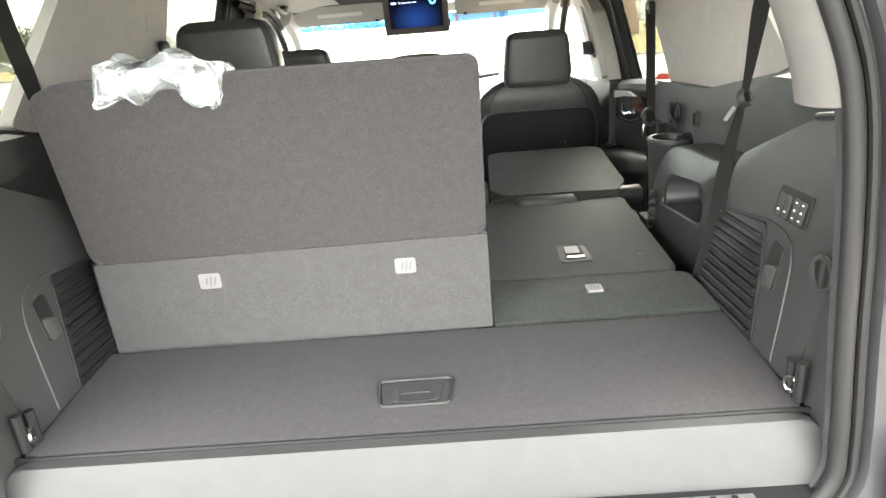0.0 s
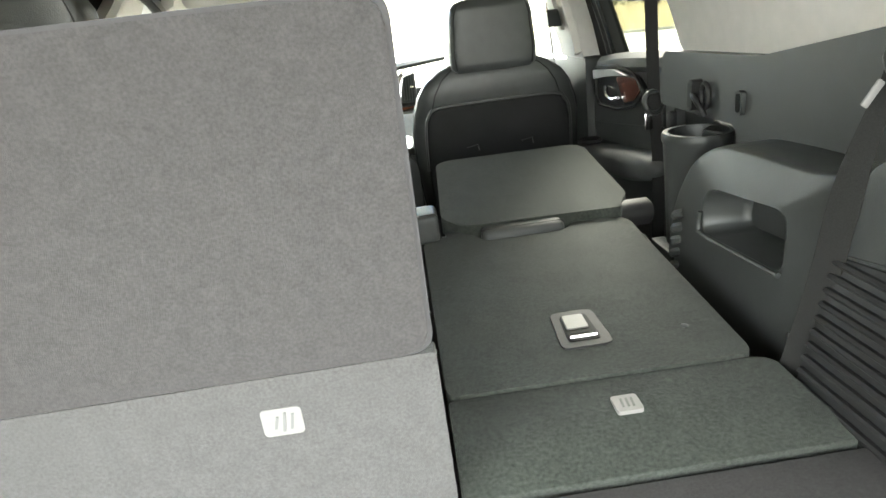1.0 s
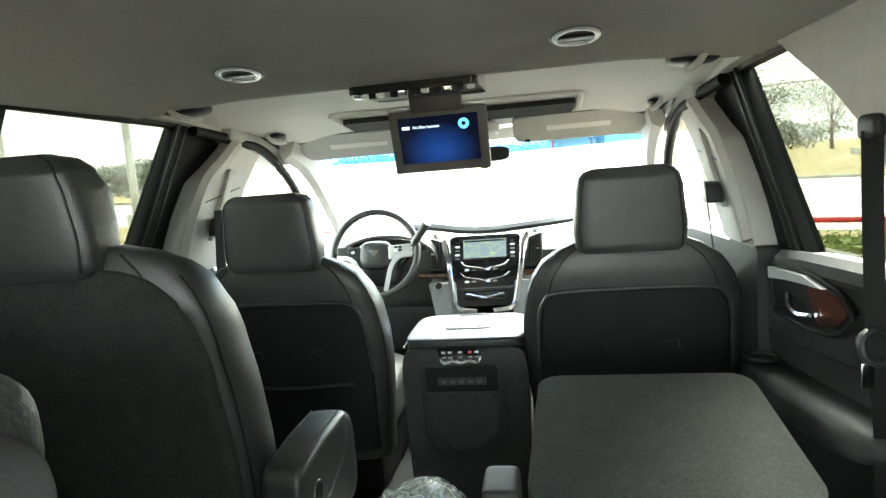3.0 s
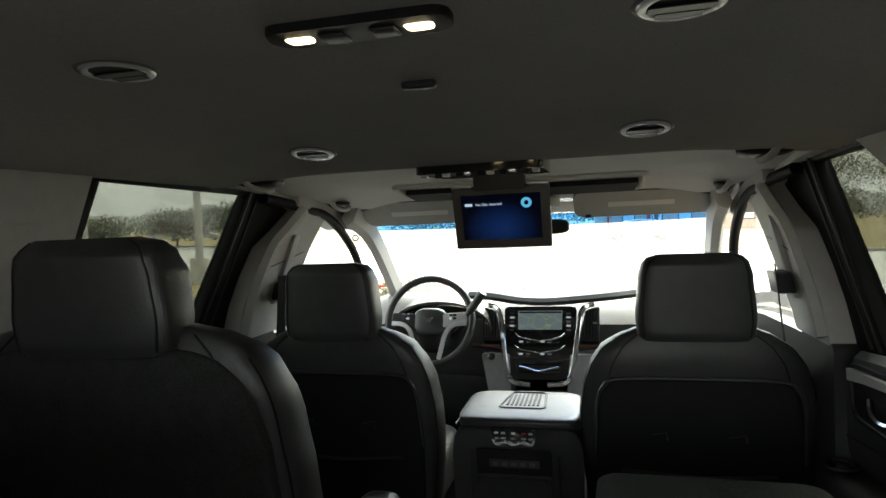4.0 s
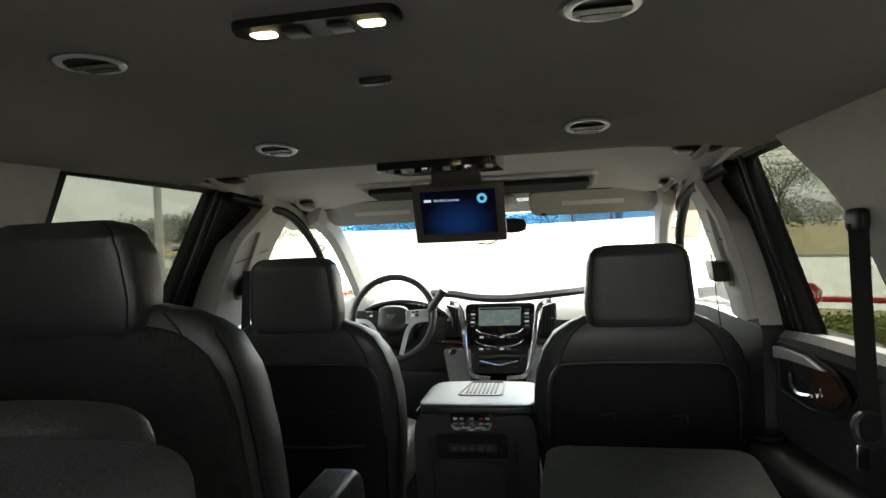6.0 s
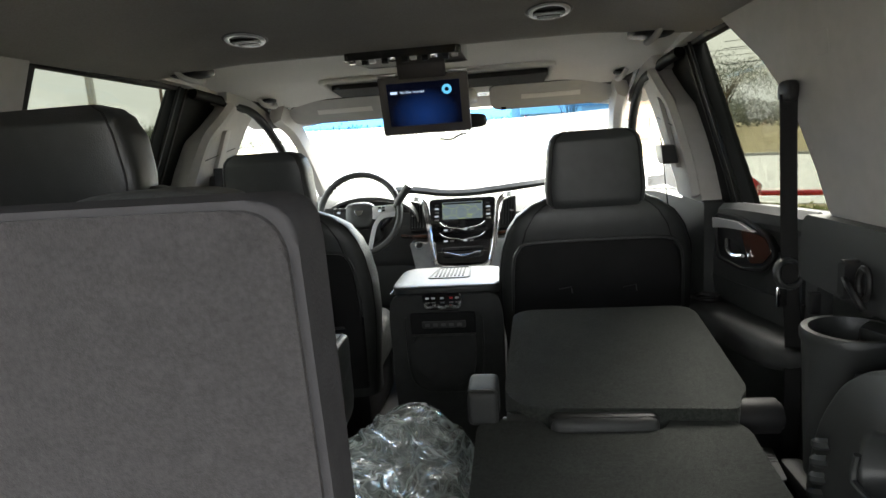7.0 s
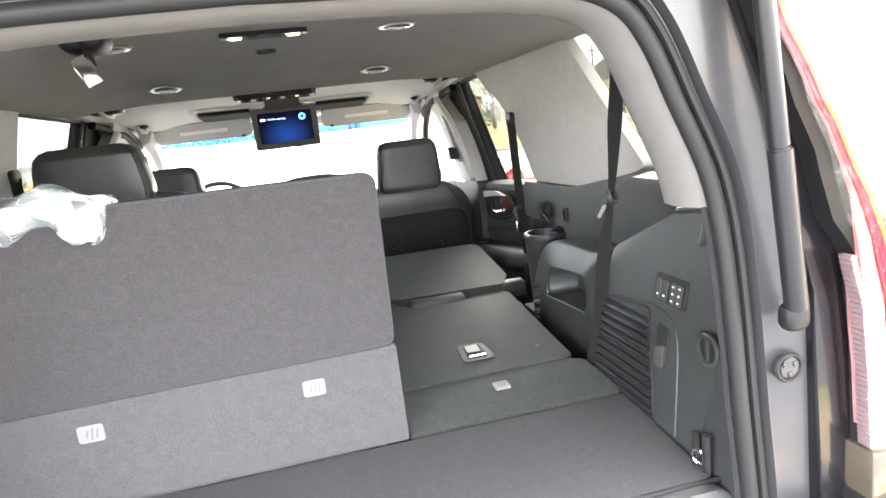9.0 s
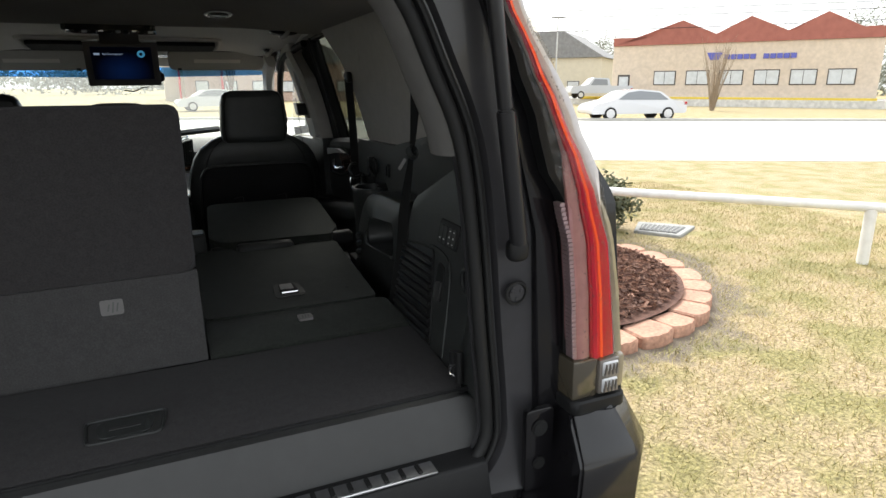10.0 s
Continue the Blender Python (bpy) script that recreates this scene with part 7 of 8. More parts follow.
# the road runs from ahead on the far side round to the side
R0, R1 = (-90.0, 59.0), (76.0, -24.0)
band(R0, R1, 16.2, -0.05, 0.012, M_ASPHALT, "road", "wide pale wet road", "road")
_rd = (Vector((*R1, 0)) - Vector((*R0, 0))).normalized()
_rn = Vector((-_rd.y, _rd.x, 0))
k0 = Vector((*R0, 0)) + _rn * 16.25
k1 = Vector((*R1, 0)) + _rn * 16.25
band((k0.x, k0.y), (k1.x, k1.y), 0.3, 0.0, 0.13, M_KERB, "kerb", "pale concrete kerb along the road", "kerb")
band((28.0, 60.0), (53.0, 20.0), 9.0, -0.05, 0.58, M_CONCRETE, "forecourt", "raised pale concrete forecourt", "pavement")

# planting bed with a ring of stones
BC = Vector((2.50, 3.25, 0))
def bed_r(a):
    """Outer radius of the uneven bed towards the angle a."""
    return 1.47 - 0.27 * math.sin(a) + 0.07 * math.cos(a)
bed = thing("planting_bed", BC, "round planting bed filled with brown bark mulch", "planting bed", kind="structure")
def mulch(u, v):
    a = 2 * math.pi * u
    r = (bed_r(a) - 0.20) * v
    return BC.x + r * math.cos(a), BC.y + r * math.sin(a), 0.10 + 0.05 * (1 - v * v) + 0.012 * noise.noise(Vector((r * math.cos(a) * 6, r * math.sin(a) * 6, 0)))
part("mulch", sheet(90, 24, mulch), M_MULCH, bed)
def chips(n):
    """Loose flat bark chips, each lying at its own tilt."""
    rn = np.random.RandomState(8)
    vs, fs = [], []
    for i in range(n):
        a = rn.uniform(0, 6.283)
        r = (bed_r(a) - 0.25) * math.sqrt(rn.uniform())
        c = np.array((BC.x + r * math.cos(a), BC.y + r * math.sin(a), 0.112 + 0.05 * (1 - (r / (bed_r(a) - 0.2)) ** 2) + rn.uniform(0, 0.02)))
        u = rn.normal(size=3) * (1, 1, 0.35)
        u *= rn.uniform(0.012, 0.038) / np.linalg.norm(u)
        w = np.cross(u, rn.normal(size=3) * 0.4 + (0, 0, 1))
        w *= rn.uniform(0.006, 0.014) / np.linalg.norm(w)
        h = np.cross(u, w)
        h *= 0.003 / np.linalg.norm(h)
        j = len(vs)
        vs += [tuple(c + p * u + q * w + k * h) for k in (-1, 1) for p, q in ((-1, -0.7), (1, -1), (0.9, 0.8), (-1, 1))]
        fs += [(j + 4, j + 5, j + 6, j + 7), (j, j + 1, j + 5, j + 4), (j + 1, j + 2, j + 6, j + 5), (j + 2, j + 3, j + 7, j + 6), (j + 3, j, j + 4, j + 7)]
    me = bpy.data.meshes.new("mulch_chips")
    me.from_pydata(vs, [], fs)
    return me
M_CHIP = bpy.data.materials.new("bark_chip")
M_CHIP.use_nodes = True
_nt = M_CHIP.node_tree
_b = _nt.nodes["Principled BSDF"]
_b.inputs["Roughness"].default_value = 0.9
_g = _nt.nodes.new("ShaderNodeNewGeometry")
_ra = _nt.nodes.new("ShaderNodeValToRGB")
_ra.color_ramp.elements[0].color = (0.09, 0.045, 0.035, 1)
_ra.color_ramp.elements[1].color = (0.42, 0.25, 0.18, 1)
_nt.links.new(_g.outputs["Random Per Island"], _ra.inputs[0])
_nt.links.new(_ra.outputs[0], _b.inputs["Base Color"])
cme = chips(7000)
cme.materials.append(M_CHIP)
cob = new("mulch_chips", cme)
cob.parent = bed
cob.matrix_parent_inverse = base_of(bed).inverted()
cob["kind"] = "stuff"
rnd = random.Random(4)
turn = 0.0
while turn < 2 * math.pi - 0.12:
    span = rnd.uniform(0.24, 0.33)
    a = turn + 0.5 * span / bed_r(turn)
    turn += span / (bed_r(a) - 0.1)
    c, sn = math.cos(a), math.sin(a)
    L, W = span * 0.485, 0.112 * rnd.uniform(0.9, 1.1)
    m = Matrix.Translation((BC.x + (bed_r(a) - 0.115) * c, BC.y + (bed_r(a) - 0.115) * sn, 0.0)) @ Matrix.Rotation(a + rnd.uniform(-0.10, 0.10), 4, "Z") @ Matrix.Rotation(rnd.uniform(-0.05, 0.05), 4, "X")
    part("edging_stone", prism(rounded([(-W, -L * 0.90), (W * 0.8, -L), (W * 1.05, 0), (W * 0.8, L), (-W, L * 0.90)], 0.03, 2), "z", -0.02, 0.085 + rnd.uniform(-0.015, 0.012), 0.012, 1, lambda x, y, z, m=m: tuple(m @ Vector((x, y, z)))), M_STONE, bed)

rail = thing("pipe_rail", (5.7, 2.19, 0), "low white painted pipe rail on posts", "railing")
rd = Vector((4.18 - 5.70, 3.81 - 2.19, 0)).normalized()
p0 = Vector((5.70, 2.19, 0.51))
part("rail", tube([p0 - rd * 9, p0 - rd * 4, p0, p0 + rd * 4, p0 + rd * 9], 0.042, 12), M_RAILW, rail)
for k in (-6.4, -3.2, 0.0, 3.2, 6.4):
    q = p0 + rd * k
    part("post", cyl((q.x, q.y, -0.1), (q.x, q.y, 0.49), 0.048, n=14), M_RAILW, rail)
slab = thing("utility_cover", (5.0, 3.92, 0), "grey concrete utility cover set in the lawn", "utility cover")
part("slab", prism([(4.64, 3.95), (4.92, 3.56), (5.42, 3.85), (5.00, 4.29)], "z", -0.02, 0.035, 0.01, 1), M_COVER, slab)
lid = part("lid", prism([(4.71, 3.95), (4.94, 3.64), (5.24, 3.81), (4.94, 4.15)], "z", 0.03, 0.043, 0.004, 1), M_GRATE, slab, "ribbed grey lid")
for k in range(9):
    a, b = Vector((4.73, 3.945, 0.044)).lerp(Vector((4.935, 3.67, 0.044)), k / 8), Vector((4.95, 4.12, 0.044)).lerp(Vector((5.21, 3.82, 0.044)), k / 8)
    part("rib", tube([a, b], 0.009, 5), M_COVER, lid)

# beige building across the road
def building():
    P1, P2 = Vector((39.2, 46.9, 0)), Vector((50.5, 29.5, 0))
    L = (P2 - P1).length
    d = (P2 - P1) / L
    n = Vector((-d.y, d.x, 0))
    if n.dot(-P1) > 0:
        n = -n
    m = Matrix.Translation(P1) @ Matrix((d, n, (0, 0, 1))).transposed().to_4x4()
    b = thing("office_building", P1, "low beige office building with red gabled parapet", "building")
    def at(bm):
        bm.transform(m)
        return bm
    part("wall", at(rbox(0, L, 0, 14, 0, 5.22, 0.03, 1)), M_STUCCO, b)
    ridge = [(0, 5.22), (0, 5.9), (3.4, 5.92), (5.97, 7.18), (8.4, 5.95), (8.8, 5.95), (11.38, 7.24), (14.2, 5.98), (14.6, 5.98), (16.79, 7.28), (19.2, 6.05), (L, 6.05), (L, 5.22)]
    part("roof", at(prism(ridge, "y", -0.15, 0.6)), M_ROOFRED, b)
    for x in (3.83, 6.6, 9.3, 12.02, 14.68, 17.3):
        w = part("window", at(rbox(x, x + 1.92, -0.06, 0.1, 1.74, 2.98, 0.02, 1)), M_WINFRAME, b)
        for k in (0, 1):
            part("pane", at(rbox(x + 0.08 + k * 0.90, x + 0.94 + k * 0.90, -0.09, -0.05, 1.82, 2.90, 0.01, 1)), M_BLIND, w)
    dr = part("door", at(rbox(0.56, 1.67, -0.05, 0.1, 0.5, 2.67, 0.02, 1)), M_WINFRAME, b)
    part("pane", at(rbox(0.70, 1.53, -0.08, -0.04, 0.8, 2.5, 0.01, 1)), M_BLIND, dr)
    for i in range(11):
        if i != 5:
            part("sign_bar", at(rbox(9.61 + i * 0.495, 9.61 + i * 0.495 + 0.42, -0.12, -0.02, 3.85, 4.25, 0.02, 1)), M_BLUESIGN, b, "blue sign bar")
    part("sign_crest", at(prism([(8.2, 4.42), (9.44, 4.42), (9.15, 3.83), (8.5, 3.83)], "y", -0.12, -0.02)), M_BLUESIGN, b, "blue sign shape")
    part("kerb", at(rbox(-2, L, -2.6, -2.2, 0.5, 0.76, 0.02, 1)), M_YELLOW, b, "yellow painted kerb")
building()
def small_house(c, w, d, h, yaw, roofm, wallm, label, ridge=2.0):
    b = thing("house", c, label, "house", "far houses")
    m = Matrix.Translation(c) @ Matrix.Rotation(radians(yaw), 4, "Z")
    def at(bm):
        bm.transform(m)
        return bm
    part("wall", at(rbox(-w / 2, w / 2, -d / 2, d / 2, 0, h, 0.03, 1)), wallm, b)
    part("roof", at(prism([(-w / 2 - 0.4, h), (w / 2 + 0.4, h), (w * 0.25, h + ridge), (-w * 0.25, h + ridge)], "y", -d / 2 - 0.4, d / 2 + 0.4)), roofm, b)
    for x in np.arange(-w / 2 + 1.2, w / 2 - 1.5, 3.2):
        wi = part("window", at(rbox(x, x + 1.5, -d / 2 - 0.06, -d / 2 + 0.05, 1.0, 2.3, 0.02, 1)), M_WINFRAME, b)
        part("pane", at(rbox(x + 0.1, x + 1.4, -d / 2 - 0.09, -d / 2 - 0.05, 1.1, 2.2, 0.01, 1)), M_BLIND, wi)
    return b
M_GREYROOF = mat("grey_shingle_roof", (0.20, 0.20, 0.20), 0.8, grain=0.15, scale=3)
M_CREAM = mat("cream_wall", (0.58, 0.53, 0.42), 0.9, grain=0.05, scale=2)
M_BRICK = mat("red_brick_wall", (0.46, 0.34, 0.28), 0.9, grain=0.2, scale=6)
small_house(Vector((46, 70, 0)), 18, 9, 5.0, -50, M_GREYROOF, M_CREAM, "cream house with a grey hipped roof", 3.0)
small_house(Vector((14, 78, 0)), 20, 9, 4.2, -20, M_GREYROOF, M_BRICK, "low brick building with grey roof", 2.4)
# canopy with red columns ahead
can = thing("canopy", (9, 78, 0), "shop canopy carried on red columns", "canopy")
part("roof", rbox(2, 24, 75, 82, 3.6, 4.6, 0.05, 1), M_STUCCO, can)
part("shop_wall", rbox(1, 25, 81, 90, 0, 5.2, 0.05, 1), M_STUCCO, can)
for x in (-1.5, 3.0, 7.5, 12.0, 16.5, 19.5):
    part("column", cyl((x + 4, 75.4, 0), (x + 4, 75.4, 3.6), 0.12, n=12), M_RED, can)

# red rail ahead of the car and stop sign beside it
rr = thing("barrier_rail", (-2, 9.8, 0), "low red painted pipe barrier", "railing")
part("rail", tube([Vector((-3.7, 9.6, 0.60)), Vector((-2.6, 9.9, 0.58)), Vector((-0.6, 10.3, 0.56))], 0.024, 10), M_RED, rr)
for x, y in ((-3.5, 9.65), (-2.2, 9.98), (-0.8, 10.25)):
    part("post", cyl((x, y, -0.05), (x, y, 0.60), 0.03, n=12), M_RED, rr)
r2 = thing("barrier_rail", (3.4, 9.05, 0), "low red painted pipe barrier", "railing")
part("rail", tube([Vector((3.3, 9.09, 0.5)), Vector((3.9, 8.85, 0.5)), Vector((4.7, 8.52, 0.5))], 0.04, 10), M_RED, r2)
for x, y in ((3.4, 9.05), (4.6, 8.56)):
    part("post", cyl((x, y, -0.05), (x, y, 0.5), 0.05, n=12), M_RED, r2)
ss = thing("stop_sign", (3.54, 8.89, 0), "low red octagonal stop sign on a short post", "traffic sign")
sm = Matrix.Translation((3.54, 8.89, 0.56)) @ Matrix.Rotation(radians(-22), 4, "Z")
def oct_plate(r, y0, y1):
    bm = prism([(r * math.cos(math.pi / 8 + i * math.pi / 4), r * math.sin(math.pi / 8 + i * math.pi / 4)) for i in range(8)], "y", y0, y1)
    bm.transform(sm)
    return bm
part("post", cyl((3.54, 8.93, -0.05), (3.54, 8.91, 0.70), 0.02, n=10), M_POLE, ss)
pl = part("plate", oct_plate(0.175, -0.012, 0.0), M_WHITE, ss, "white-edged plate")
part("red_face", oct_plate(0.165, -0.016, -0.012), M_RED, ss, "red face")
writing("STOP", 0.145, ss, sm @ pose(0, -0.018, 0, 90, 0, 0), M_WHITE)


def leaf_cloud(c, r, count, size, seed, squash=1.0, gap=0.35):
    """Many small leaf cards in uneven clumps round c."""
    rn = np.random.RandomState(seed)
    clumps = rn.normal(size=(max(6, count // 60), 3))
    clumps /= np.linalg.norm(clumps, axis=1)[:, None]
    clumps *= rn.uniform(0.25, 1.0, size=(len(clumps), 1))
    verts, faces = [], []
    for i in range(count):
        k = clumps[rn.randint(len(clumps))]
        p = (k + rn.normal(size=3) * gap * 0.55) * np.array([r, r, r * squash]) + np.array(c)
        a, b = rn.normal(size=3), rn.normal(size=3)
        a *= size / np.linalg.norm(a)
        b *= size * 0.6 / np.linalg.norm(b)
        j = len(verts)
        verts += [tuple(p - a), tuple(p + b), tuple(p + a), tuple(p - b)]
        faces.append((j, j + 1, j + 2, j + 3))
    bm = bmesh.new()
    vs = [bm.verts.new(v) for v in verts]
    for q in faces:
        bm.faces.new([vs[i] for i in q])
    return bm


def tree(x, y, h, spread, seed, leaf=M_LEAF, count=900, size=0.28, bare=False):
    rn = random.Random(seed)
    t = thing("tree", (x, y, 0), "bare winter tree with thin grey branches" if bare else "leafy evergreen tree with an uneven crown", "tree", "trees")
    limbs = [tube(smooth_path([Vector((x, y, -0.1)), Vector((x + rn.uniform(-0.1, 0.1), y, h * 0.25)), Vector((x + rn.uniform(-0.2, 0.2), y, h * 0.6))], 4), 0.03 * h * (0.5 if bare else 1), 8, up=(0, 1, 0), scale=lambda q: 1 - 0.6 * q)]
    for i in range(16 if bare else 7):
        a = rn.uniform(0, 6.28)
        b0 = Vector((x, y, h * rn.uniform(0.05 if bare else 0.25, 0.35 if bare else 0.5)))
        tip = Vector((x + math.cos(a) * spread * rn.uniform(0.4, 0.9), y + math.sin(a) * spread * rn.uniform(0.4, 0.9), h * rn.uniform(0.75, 1.0)))
        limbs.append(tube(smooth_path([b0, b0.lerp(tip, 0.5) + Vector((0, 0, 0.06 * h)), tip], 4), 0.010 * h, 6, up=(0.1, 1, 0), scale=lambda q: 1 - 0.8 * q))
        if bare:
            for k in range(3):
                b1 = b0.lerp(tip, rn.uniform(0.3, 0.8))
                limbs.append(tube([b1, b1 + Vector((rn.uniform(-1, 1), rn.uniform(-1, 1), rn.uniform(0.6, 1.4))) * spread * 0.35], 0.004 * h, 5, up=(0.1, 1, 0), scale=lambda q: 1 - 0.7 * q))
    part("trunk", join(*limbs), M_BARK, t)
    if not bare:
        part("crown", leaf_cloud((x, y, h * 0.66), spread, count * 2, size * 0.7, seed, h * 0.36 / spread), leaf, t, smooth=0)
    return t


# far crowns wear the paler leaf colour that stands in for haze
for i, (x, y, h, sp) in enumerate(((-30, 48, 3.9, 2.8), (-37, 50, 3.6, 3.0), (-24.5, 44, 3.4, 2.2), (-44, 47, 3.0, 2.8), (-55, 52, 3.2, 3.4), (-66, 50, 3.2, 3.4), (-80, 55, 3.8, 4.0), (32, 95, 11, 7.0), (44, 100, 11, 7.0), (58, 95, 11, 7.0), (70, 88, 11, 7.0), (84, 70, 11, 8.0), (78, 48, 10, 6.0))):
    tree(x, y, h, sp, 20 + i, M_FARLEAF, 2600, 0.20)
def bare_shrub(x, y, h, spread, seed):
    rn = random.Random(seed)
    t = thing("bare_shrub", (x, y, 0), "leafless many-stemmed winter shrub on the verge", "shrub")
    stems = []
    for i in range(46):
        a, r = rn.uniform(0, 6.28), spread * math.sqrt(rn.uniform(0.05, 1.0))
        tip = Vector((x + r * math.cos(a), y + r * math.sin(a), h * rn.uniform(0.7, 1.0)))
        b0 = Vector((x + 0.12 * math.cos(a), y + 0.12 * math.sin(a), 0))
        path = smooth_path([b0, b0.lerp(tip, 0.45) + Vector((0, 0, 0.08 * h)), tip], 4)
        stems.append(tube(path, 0.024, 5, up=(0.1, 1, 0), scale=lambda q: 1 - 0.65 * q))
        for k in range(4):
            b1 = path[rn.randrange(3, len(path))]
            stems.append(tube([b1, b1 + Vector((rn.uniform(-0.35, 0.35), rn.uniform(-0.35, 0.35), rn.uniform(0.4, 0.9)))], 0.010, 4, up=(0.1, 1, 0), scale=lambda q: 1 - 0.6 * q))
    part("stem_clump", join(*stems), M_TWIG, t)
bare_shrub(34.5, 30.5, 4.3, 1.15, 60)
tree(5.5, 52, 6.0, 2.0, 61, bare=True)

def shrub(x, y, r, h, seed, label="small evergreen shrub in mulch", leaf=M_LEAF2):
    t = thing("shrub", (x, y, 0), label, "shrub", "shrubs")
    part("stems", join(*[tube([Vector((x, y, 0)), Vector((x + r * 0.6 * math.cos(k), y + r * 0.6 * math.sin(k), h * 0.8))], 0.012, 5, up=(0.1, 1, 0)) for k in range(6)]), M_BARK, t)
    part("foliage", leaf_cloud((x, y, h * 0.55), r, 4200, 0.036, seed, h * 0.5 / r, 0.42), leaf, t, smooth=0)
shrub(4.40, 4.33, 0.36, 0.52, 71)
shrub(3.95, 8.2, 0.5, 0.35, 72, "tuft of yellow-green ornamental grass", M_GRASSY)
shrub(4.7, 8.0, 0.5, 0.42, 73, "tuft of yellow-green ornamental grass", M_GRASSY)
shrub(-4.4, 9.0, 0.7, 0.75, 74)
shrub(-2.6, 9.6, 0.6, 0.7, 75)
shrub(-6.0, 6.8, 0.8, 0.8, 76)


def car(x, y, yaw, paint, kind, label, z=0.0):
    L, H, W = {"sedan": (4.8, 1.45, 1.8), "van": (5.2, 2.0, 1.95), "truck": (5.6, 1.85, 1.95), "suv": (4.7, 1.75, 1.85)}[kind]
    c = thing("parked_car", (x, y, z), label, "car", "other cars")
    m = Matrix.Translation((x, y, z)) @ Matrix.Rotation(radians(yaw), 4, "Z")
    h = L / 2
    prof = {"sedan": [(-h, 0.35), (-h, 0.85), (-h + 0.75, 0.95), (-h + 1.35, 1.36), (-h + 2.4, 1.45), (-h + 3.1, 1.34), (-h + 3.75, 0.95), (h - 0.15, 0.75), (h, 0.55), (h, 0.3)],
            "van": [(-h, 0.4), (-h, 1.9), (-h + 0.2, 2.0), (h - 1.5, 2.0), (h - 0.9, 1.2), (h - 0.1, 1.0), (h, 0.4)],
            "suv": [(-h, 0.4), (-h, 1.1), (-h + 0.4, 1.7), (-h + 2.4, 1.75), (-h + 3.2, 1.1), (h - 0.1, 0.95), (h, 0.4)],
            "truck": [(-h, 0.5), (-h, 1.1), (-h + 2.0, 1.1), (-h + 2.1, 1.75), (-h + 3.5, 1.8), (-h + 4.1, 1.15), (h - 0.1, 1.05), (h, 0.45)]}[kind]
    def at(bm):
        bm.transform(m)
        return bm
    def tumble(x_, y_, z):
        return x_, y_ * (1 - 0.28 * max(0, z - 0.95)), z
    part("body", at(prism(rounded(prof, 0.12, 4), "y", -W / 2, W / 2, 0.06, 2, tumble)), paint, c)
    gl = {"sedan": [(-h + 0.95, 0.97), (-h + 1.42, 1.30), (-h + 2.4, 1.38), (-h + 3.0, 1.30), (-h + 3.5, 0.97)], "van": [(-h + 0.3, 1.25), (-h + 0.3, 1.75), (h - 1.65, 1.75), (h - 1.2, 1.25)],
          "suv": [(-h + 0.3, 1.12), (-h + 0.55, 1.6), (-h + 2.3, 1.64), (-h + 2.9, 1.12)], "truck": [(-h + 2.25, 1.15), (-h + 2.3, 1.65), (-h + 3.4, 1.68), (-h + 3.8, 1.15)]}[kind]
    for s in (1, -1):
        part("side_glass", at(prism(rounded(gl, 0.05, 3), "y", s * (W / 2 - 0.01), s * (W / 2 + 0.012), 0, 1, tumble)), M_CARGLASS, c)
        for wx in (-h + 0.95, h - 0.95):
            w = part("wheel", at(cyl((wx, s * (W / 2 - 0.2), 0.33), (wx, s * (W / 2 + 0.02), 0.33), 0.33, n=22, bev=0.03)), M_RUBBER, c)
            part("rim", at(cyl((wx, s * (W / 2 + 0.015), 0.33), (wx, s * (W / 2 + 0.03), 0.33), 0.21, n=16)), M_STEEL, w)
        part("tail_light", at(rbox(-h - 0.01, -h + 0.18, s * (W / 2 - 0.12) - 0.12, s * (W / 2 - 0.12) + 0.12, 0.72, 0.88, 0.02, 1)), M_REDLENS, c)
    return c
car(21.1, 23.1, 165, M_CARW, "sedan", "white sedan on the road")
car(36.2, 45.0, 160, M_CARS, "truck", "silver pickup truck before the office building", 0.58)
car(-21, 58, 20, M_CARS, "suv", "silver car on the far lot")
car(3.5, 44, 185, M_CARW, "sedan", "white sedan on the road ahead")
car(-47, 78, 20, M_CARD, "sedan", "dark parked car in a far row")
car(-55, 80, 20, M_CARS, "sedan", "silver parked car in a far row")
car(-63, 82, 20, M_CARW, "suv", "white parked car in a far row")

def light_pole(x, y, h, r=0.12, base=True):
    p = thing("light_pole", (x, y, 0), "tall pale light pole on a concrete base", "light pole", "light poles")
    part("pole", cyl((x, y, 0.5), (x, y, h), r, r * 0.7, 12), M_POLE, p)
    part("base", cyl((x, y, -0.05), (x, y, 0.75), 0.28, n=16, bev=0.03), M_CONCRETE, p)
    part("lamp_head", rbox(x - 0.8, x + 0.8, y - 0.18, y + 0.18, h - 0.05, h + 0.12, 0.03, 1), M_POLE, p)
light_pole(-11.2, 16.5, 9)
light_pole(-21.5, 23.0, 10)
light_pole(-37, 30, 10)
light_pole(42.5, 61.0, 9.2, 0.10)
def power_pole(x, y, h):
    p = thing("power_pole", (x, y, 0), "wooden utility pole with a cross arm", "utility pole", "utility poles")
    part("pole", cyl((x, y, -0.1), (x, y, h), 0.14, 0.10, 10), M_BARK, p)
    part("cross_arm", rbox(x - 1.1, x + 1.1, y - 0.06, y + 0.06, h - 0.8, h - 0.65, 0.01, 1), M_BARK, p)
PP = [(-26, 46, 10), (8, 84, 10), (44, 84, 10.5), (90, 60, 10.5)]
for q in PP:
    power_pole(*q)
wires = thing("power_lines", (40, 60, 9), "thin black power lines strung between poles", "power line")
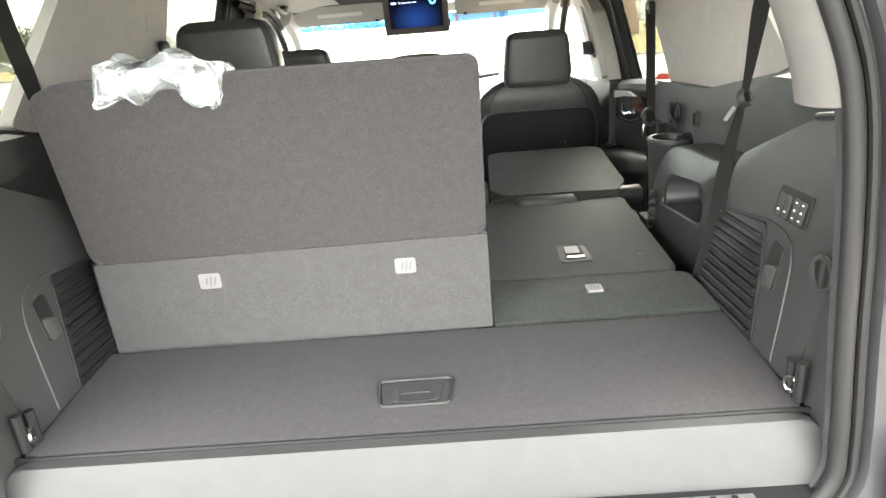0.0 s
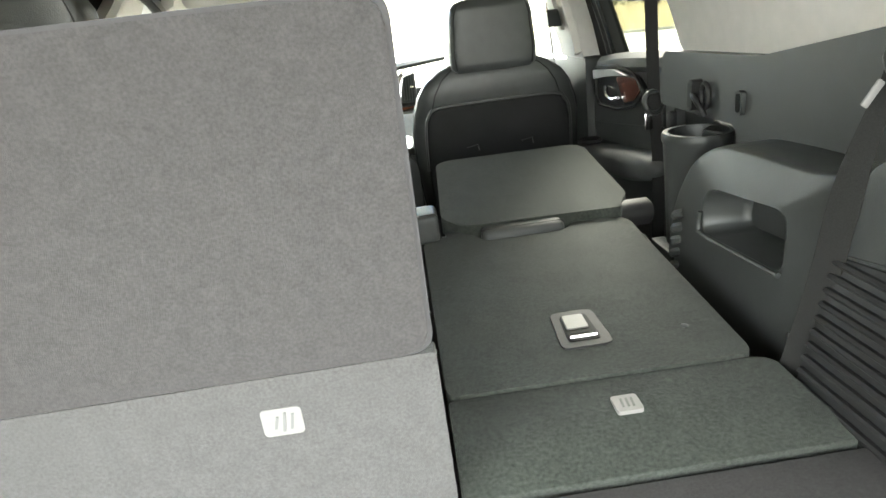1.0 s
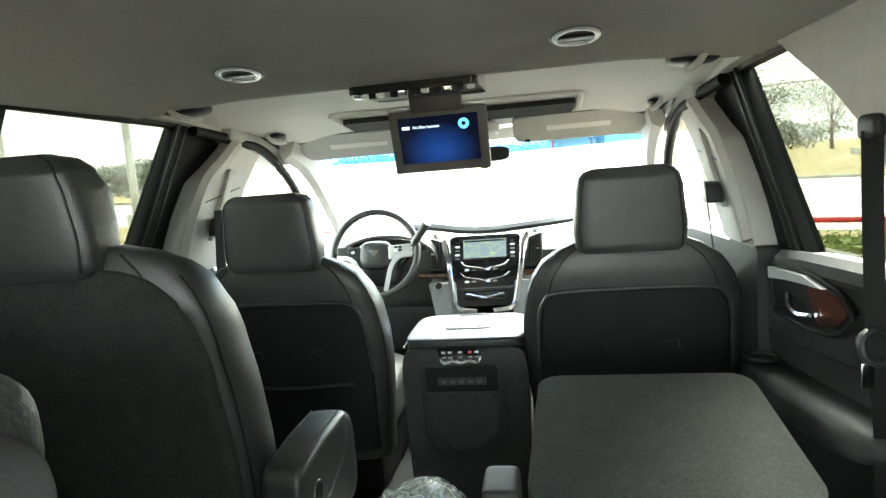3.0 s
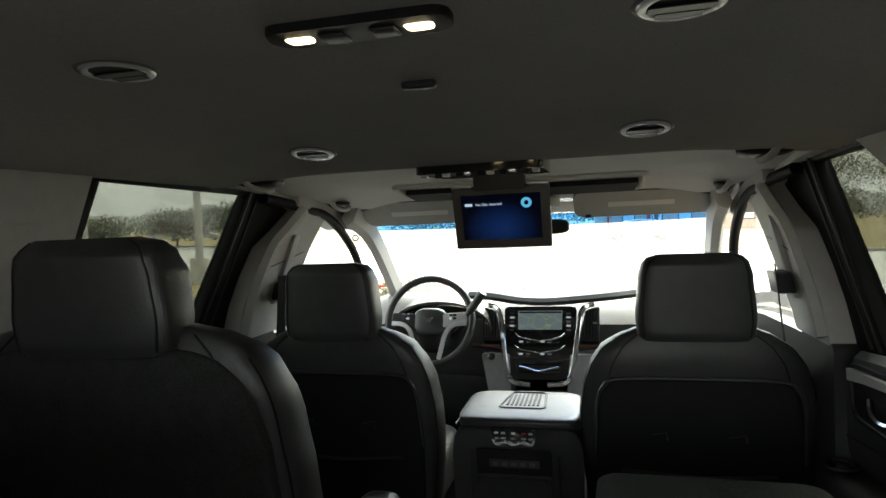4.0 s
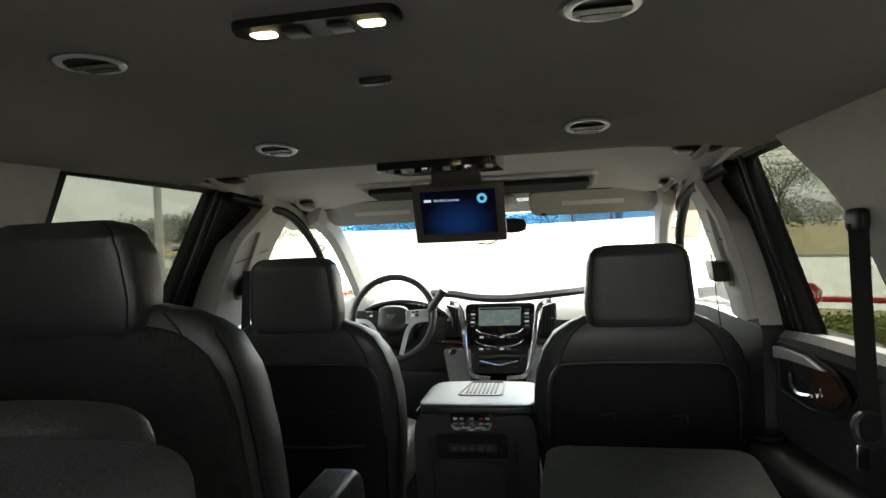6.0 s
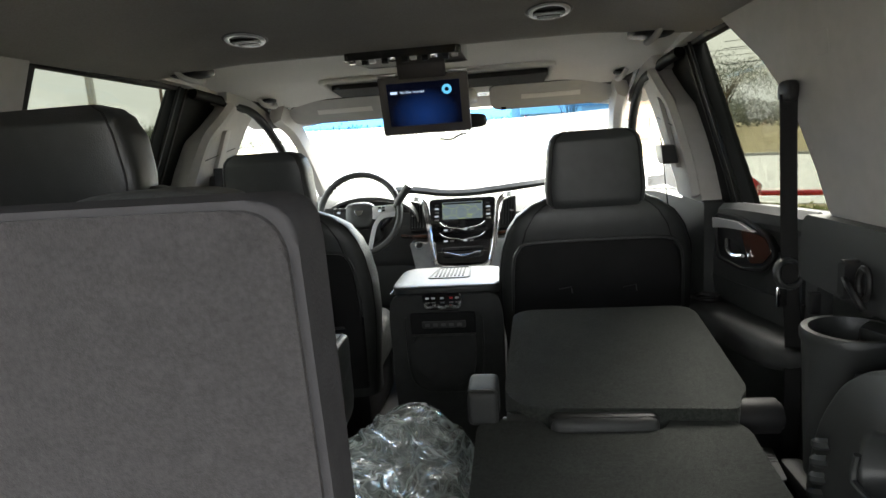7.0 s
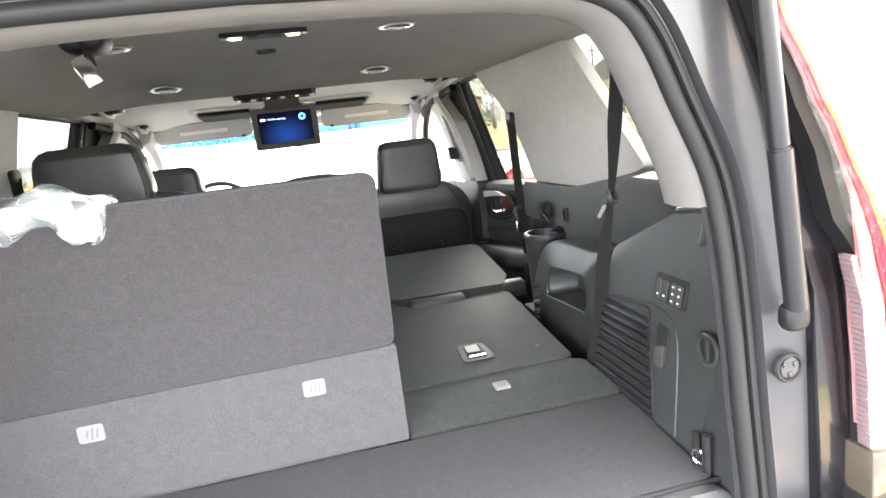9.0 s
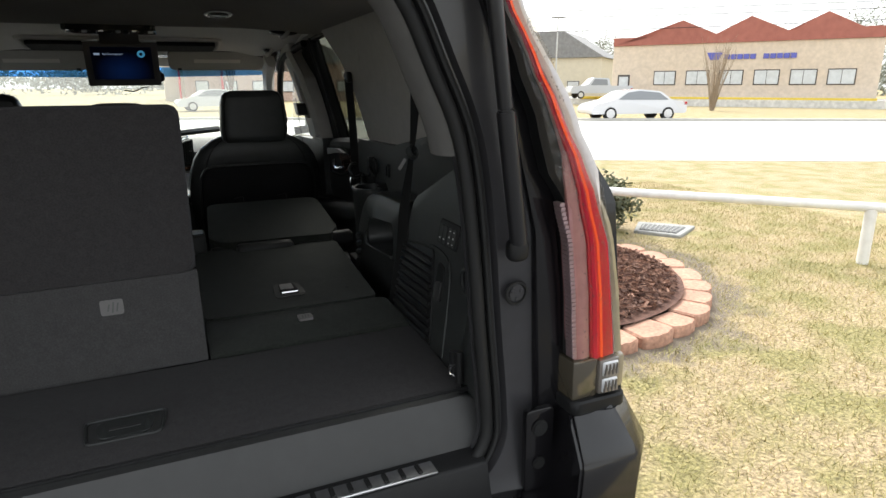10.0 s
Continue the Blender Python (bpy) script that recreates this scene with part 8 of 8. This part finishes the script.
for k, dz in enumerate((0.0, -0.7, -1.6)):
    for (a, b) in ((Vector((8, 84, 10.3 + dz)), Vector((44, 84, 10.8 + dz))), (Vector((20, 60, (6.5, 7.9, 8.5)[k])), Vector((64, 22, (7.1, 7.8, 8.3)[k])))):
        part("wire", tube([a.lerp(b, t) - Vector((0, 0, 1.2 * 4 * t * (1 - t) * 0.25)) for t in np.linspace(0, 1, 12)], 0.028, 5, up=(0, 0, 1)), M_RUBBER, wires)
# tree lines with haze painted into the foliage colour
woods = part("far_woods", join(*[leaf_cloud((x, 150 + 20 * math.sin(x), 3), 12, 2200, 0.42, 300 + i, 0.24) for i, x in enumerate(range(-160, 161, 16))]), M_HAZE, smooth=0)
tagged(woods, "distant tree line on the horizon, haze painted into its leaves", "trees", kind="stuff")
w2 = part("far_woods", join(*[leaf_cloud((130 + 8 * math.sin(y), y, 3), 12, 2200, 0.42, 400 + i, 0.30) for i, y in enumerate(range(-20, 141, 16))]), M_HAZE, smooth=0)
tagged(w2, "distant tree line on the horizon, haze painted into its leaves", "trees", kind="stuff")

# grass blades on the near lawn
def blades(n, seed):
    rn = np.random.RandomState(seed)
    vs, fs = [], []
    k = 0
    while k < n:
        r = rn.uniform(0.0, 1.0) ** 0.6
        x, y = 1.5 + 6.0 * rn.uniform(), -1.2 + 8.0 * rn.uniform()
        if math.hypot(x - BC.x, y - BC.y) < bed_r(math.atan2(y - BC.y, x - BC.x)) + 0.04 or 4.64 < x < 5.42 and 3.56 < y < 4.29:
            continue
        k += 1
        h, a = rn.uniform(0.012, 0.045), rn.uniform(0, 6.28)
        lx, ly = rn.normal(0, 0.028, 2)
        w = rn.uniform(0.0016, 0.0035)
        j = len(vs)
        vs += [(x - w * math.cos(a), y - w * math.sin(a), 0.0), (x + w * math.cos(a), y + w * math.sin(a), 0.0), (x + lx, y + ly, h)]
        fs.append((j, j + 1, j + 2))
    me = bpy.data.meshes.new("grass")
    me.from_pydata(vs, [], fs)
    return me
M_BLADE = bpy.data.materials.new("dry_grass_blade")
M_BLADE.use_nodes = True
_nt = M_BLADE.node_tree
_b = _nt.nodes["Principled BSDF"]
_b.inputs["Roughness"].default_value = 0.8
_g = _nt.nodes.new("ShaderNodeNewGeometry")
_ra = _nt.nodes.new("ShaderNodeValToRGB")
_ra.color_ramp.elements[0].position, _ra.color_ramp.elements[0].color = 0.1, (0.20, 0.205, 0.05, 1)
_ra.color_ramp.elements[1].position, _ra.color_ramp.elements[1].color = 0.9, (0.53, 0.43, 0.22, 1)
_tc = _nt.nodes.new("ShaderNodeTexCoord")
_nz = _nt.nodes.new("ShaderNodeTexNoise")
_nz.inputs["Scale"].default_value, _nz.inputs["Detail"].default_value = 2.4, 6.0
_nt.links.new(_tc.outputs["Object"], _nz.inputs["Vector"])
_ma = _nt.nodes.new("ShaderNodeMath")
_ma.operation = "MULTIPLY_ADD"
_ma.inputs[1].default_value, _ma.inputs[2].default_value = 1.3, -0.30
_nt.links.new(_nz.outputs["Fac"], _ma.inputs[0])
_mb = _nt.nodes.new("ShaderNodeMath")
_mb.operation = "MULTIPLY_ADD"
_mb.inputs[1].default_value = 0.55
_nt.links.new(_g.outputs["Random Per Island"], _mb.inputs[0])
_nt.links.new(_ma.outputs[0], _mb.inputs[2])
_nt.links.new(_mb.outputs[0], _ra.inputs[0])
_nt.links.new(_ra.outputs[0], _b.inputs["Base Color"])
gme = blades(90000, 5)
gme.materials.append(M_BLADE)
tagged(new("grass", gme), "short dry winter grass on the near lawn", "grass", kind="stuff")

# the lot and all outside fall away by under a degree from where the car stands
SLOPE = Matrix.Rotation(radians(0.75), 4, "Y") @ Matrix.Rotation(radians(0.55), 4, "Z")
for o in list(scene.collection.objects):
    if o not in car_things and o.parent is None:
        o.matrix_basis = SLOPE @ o.matrix_basis
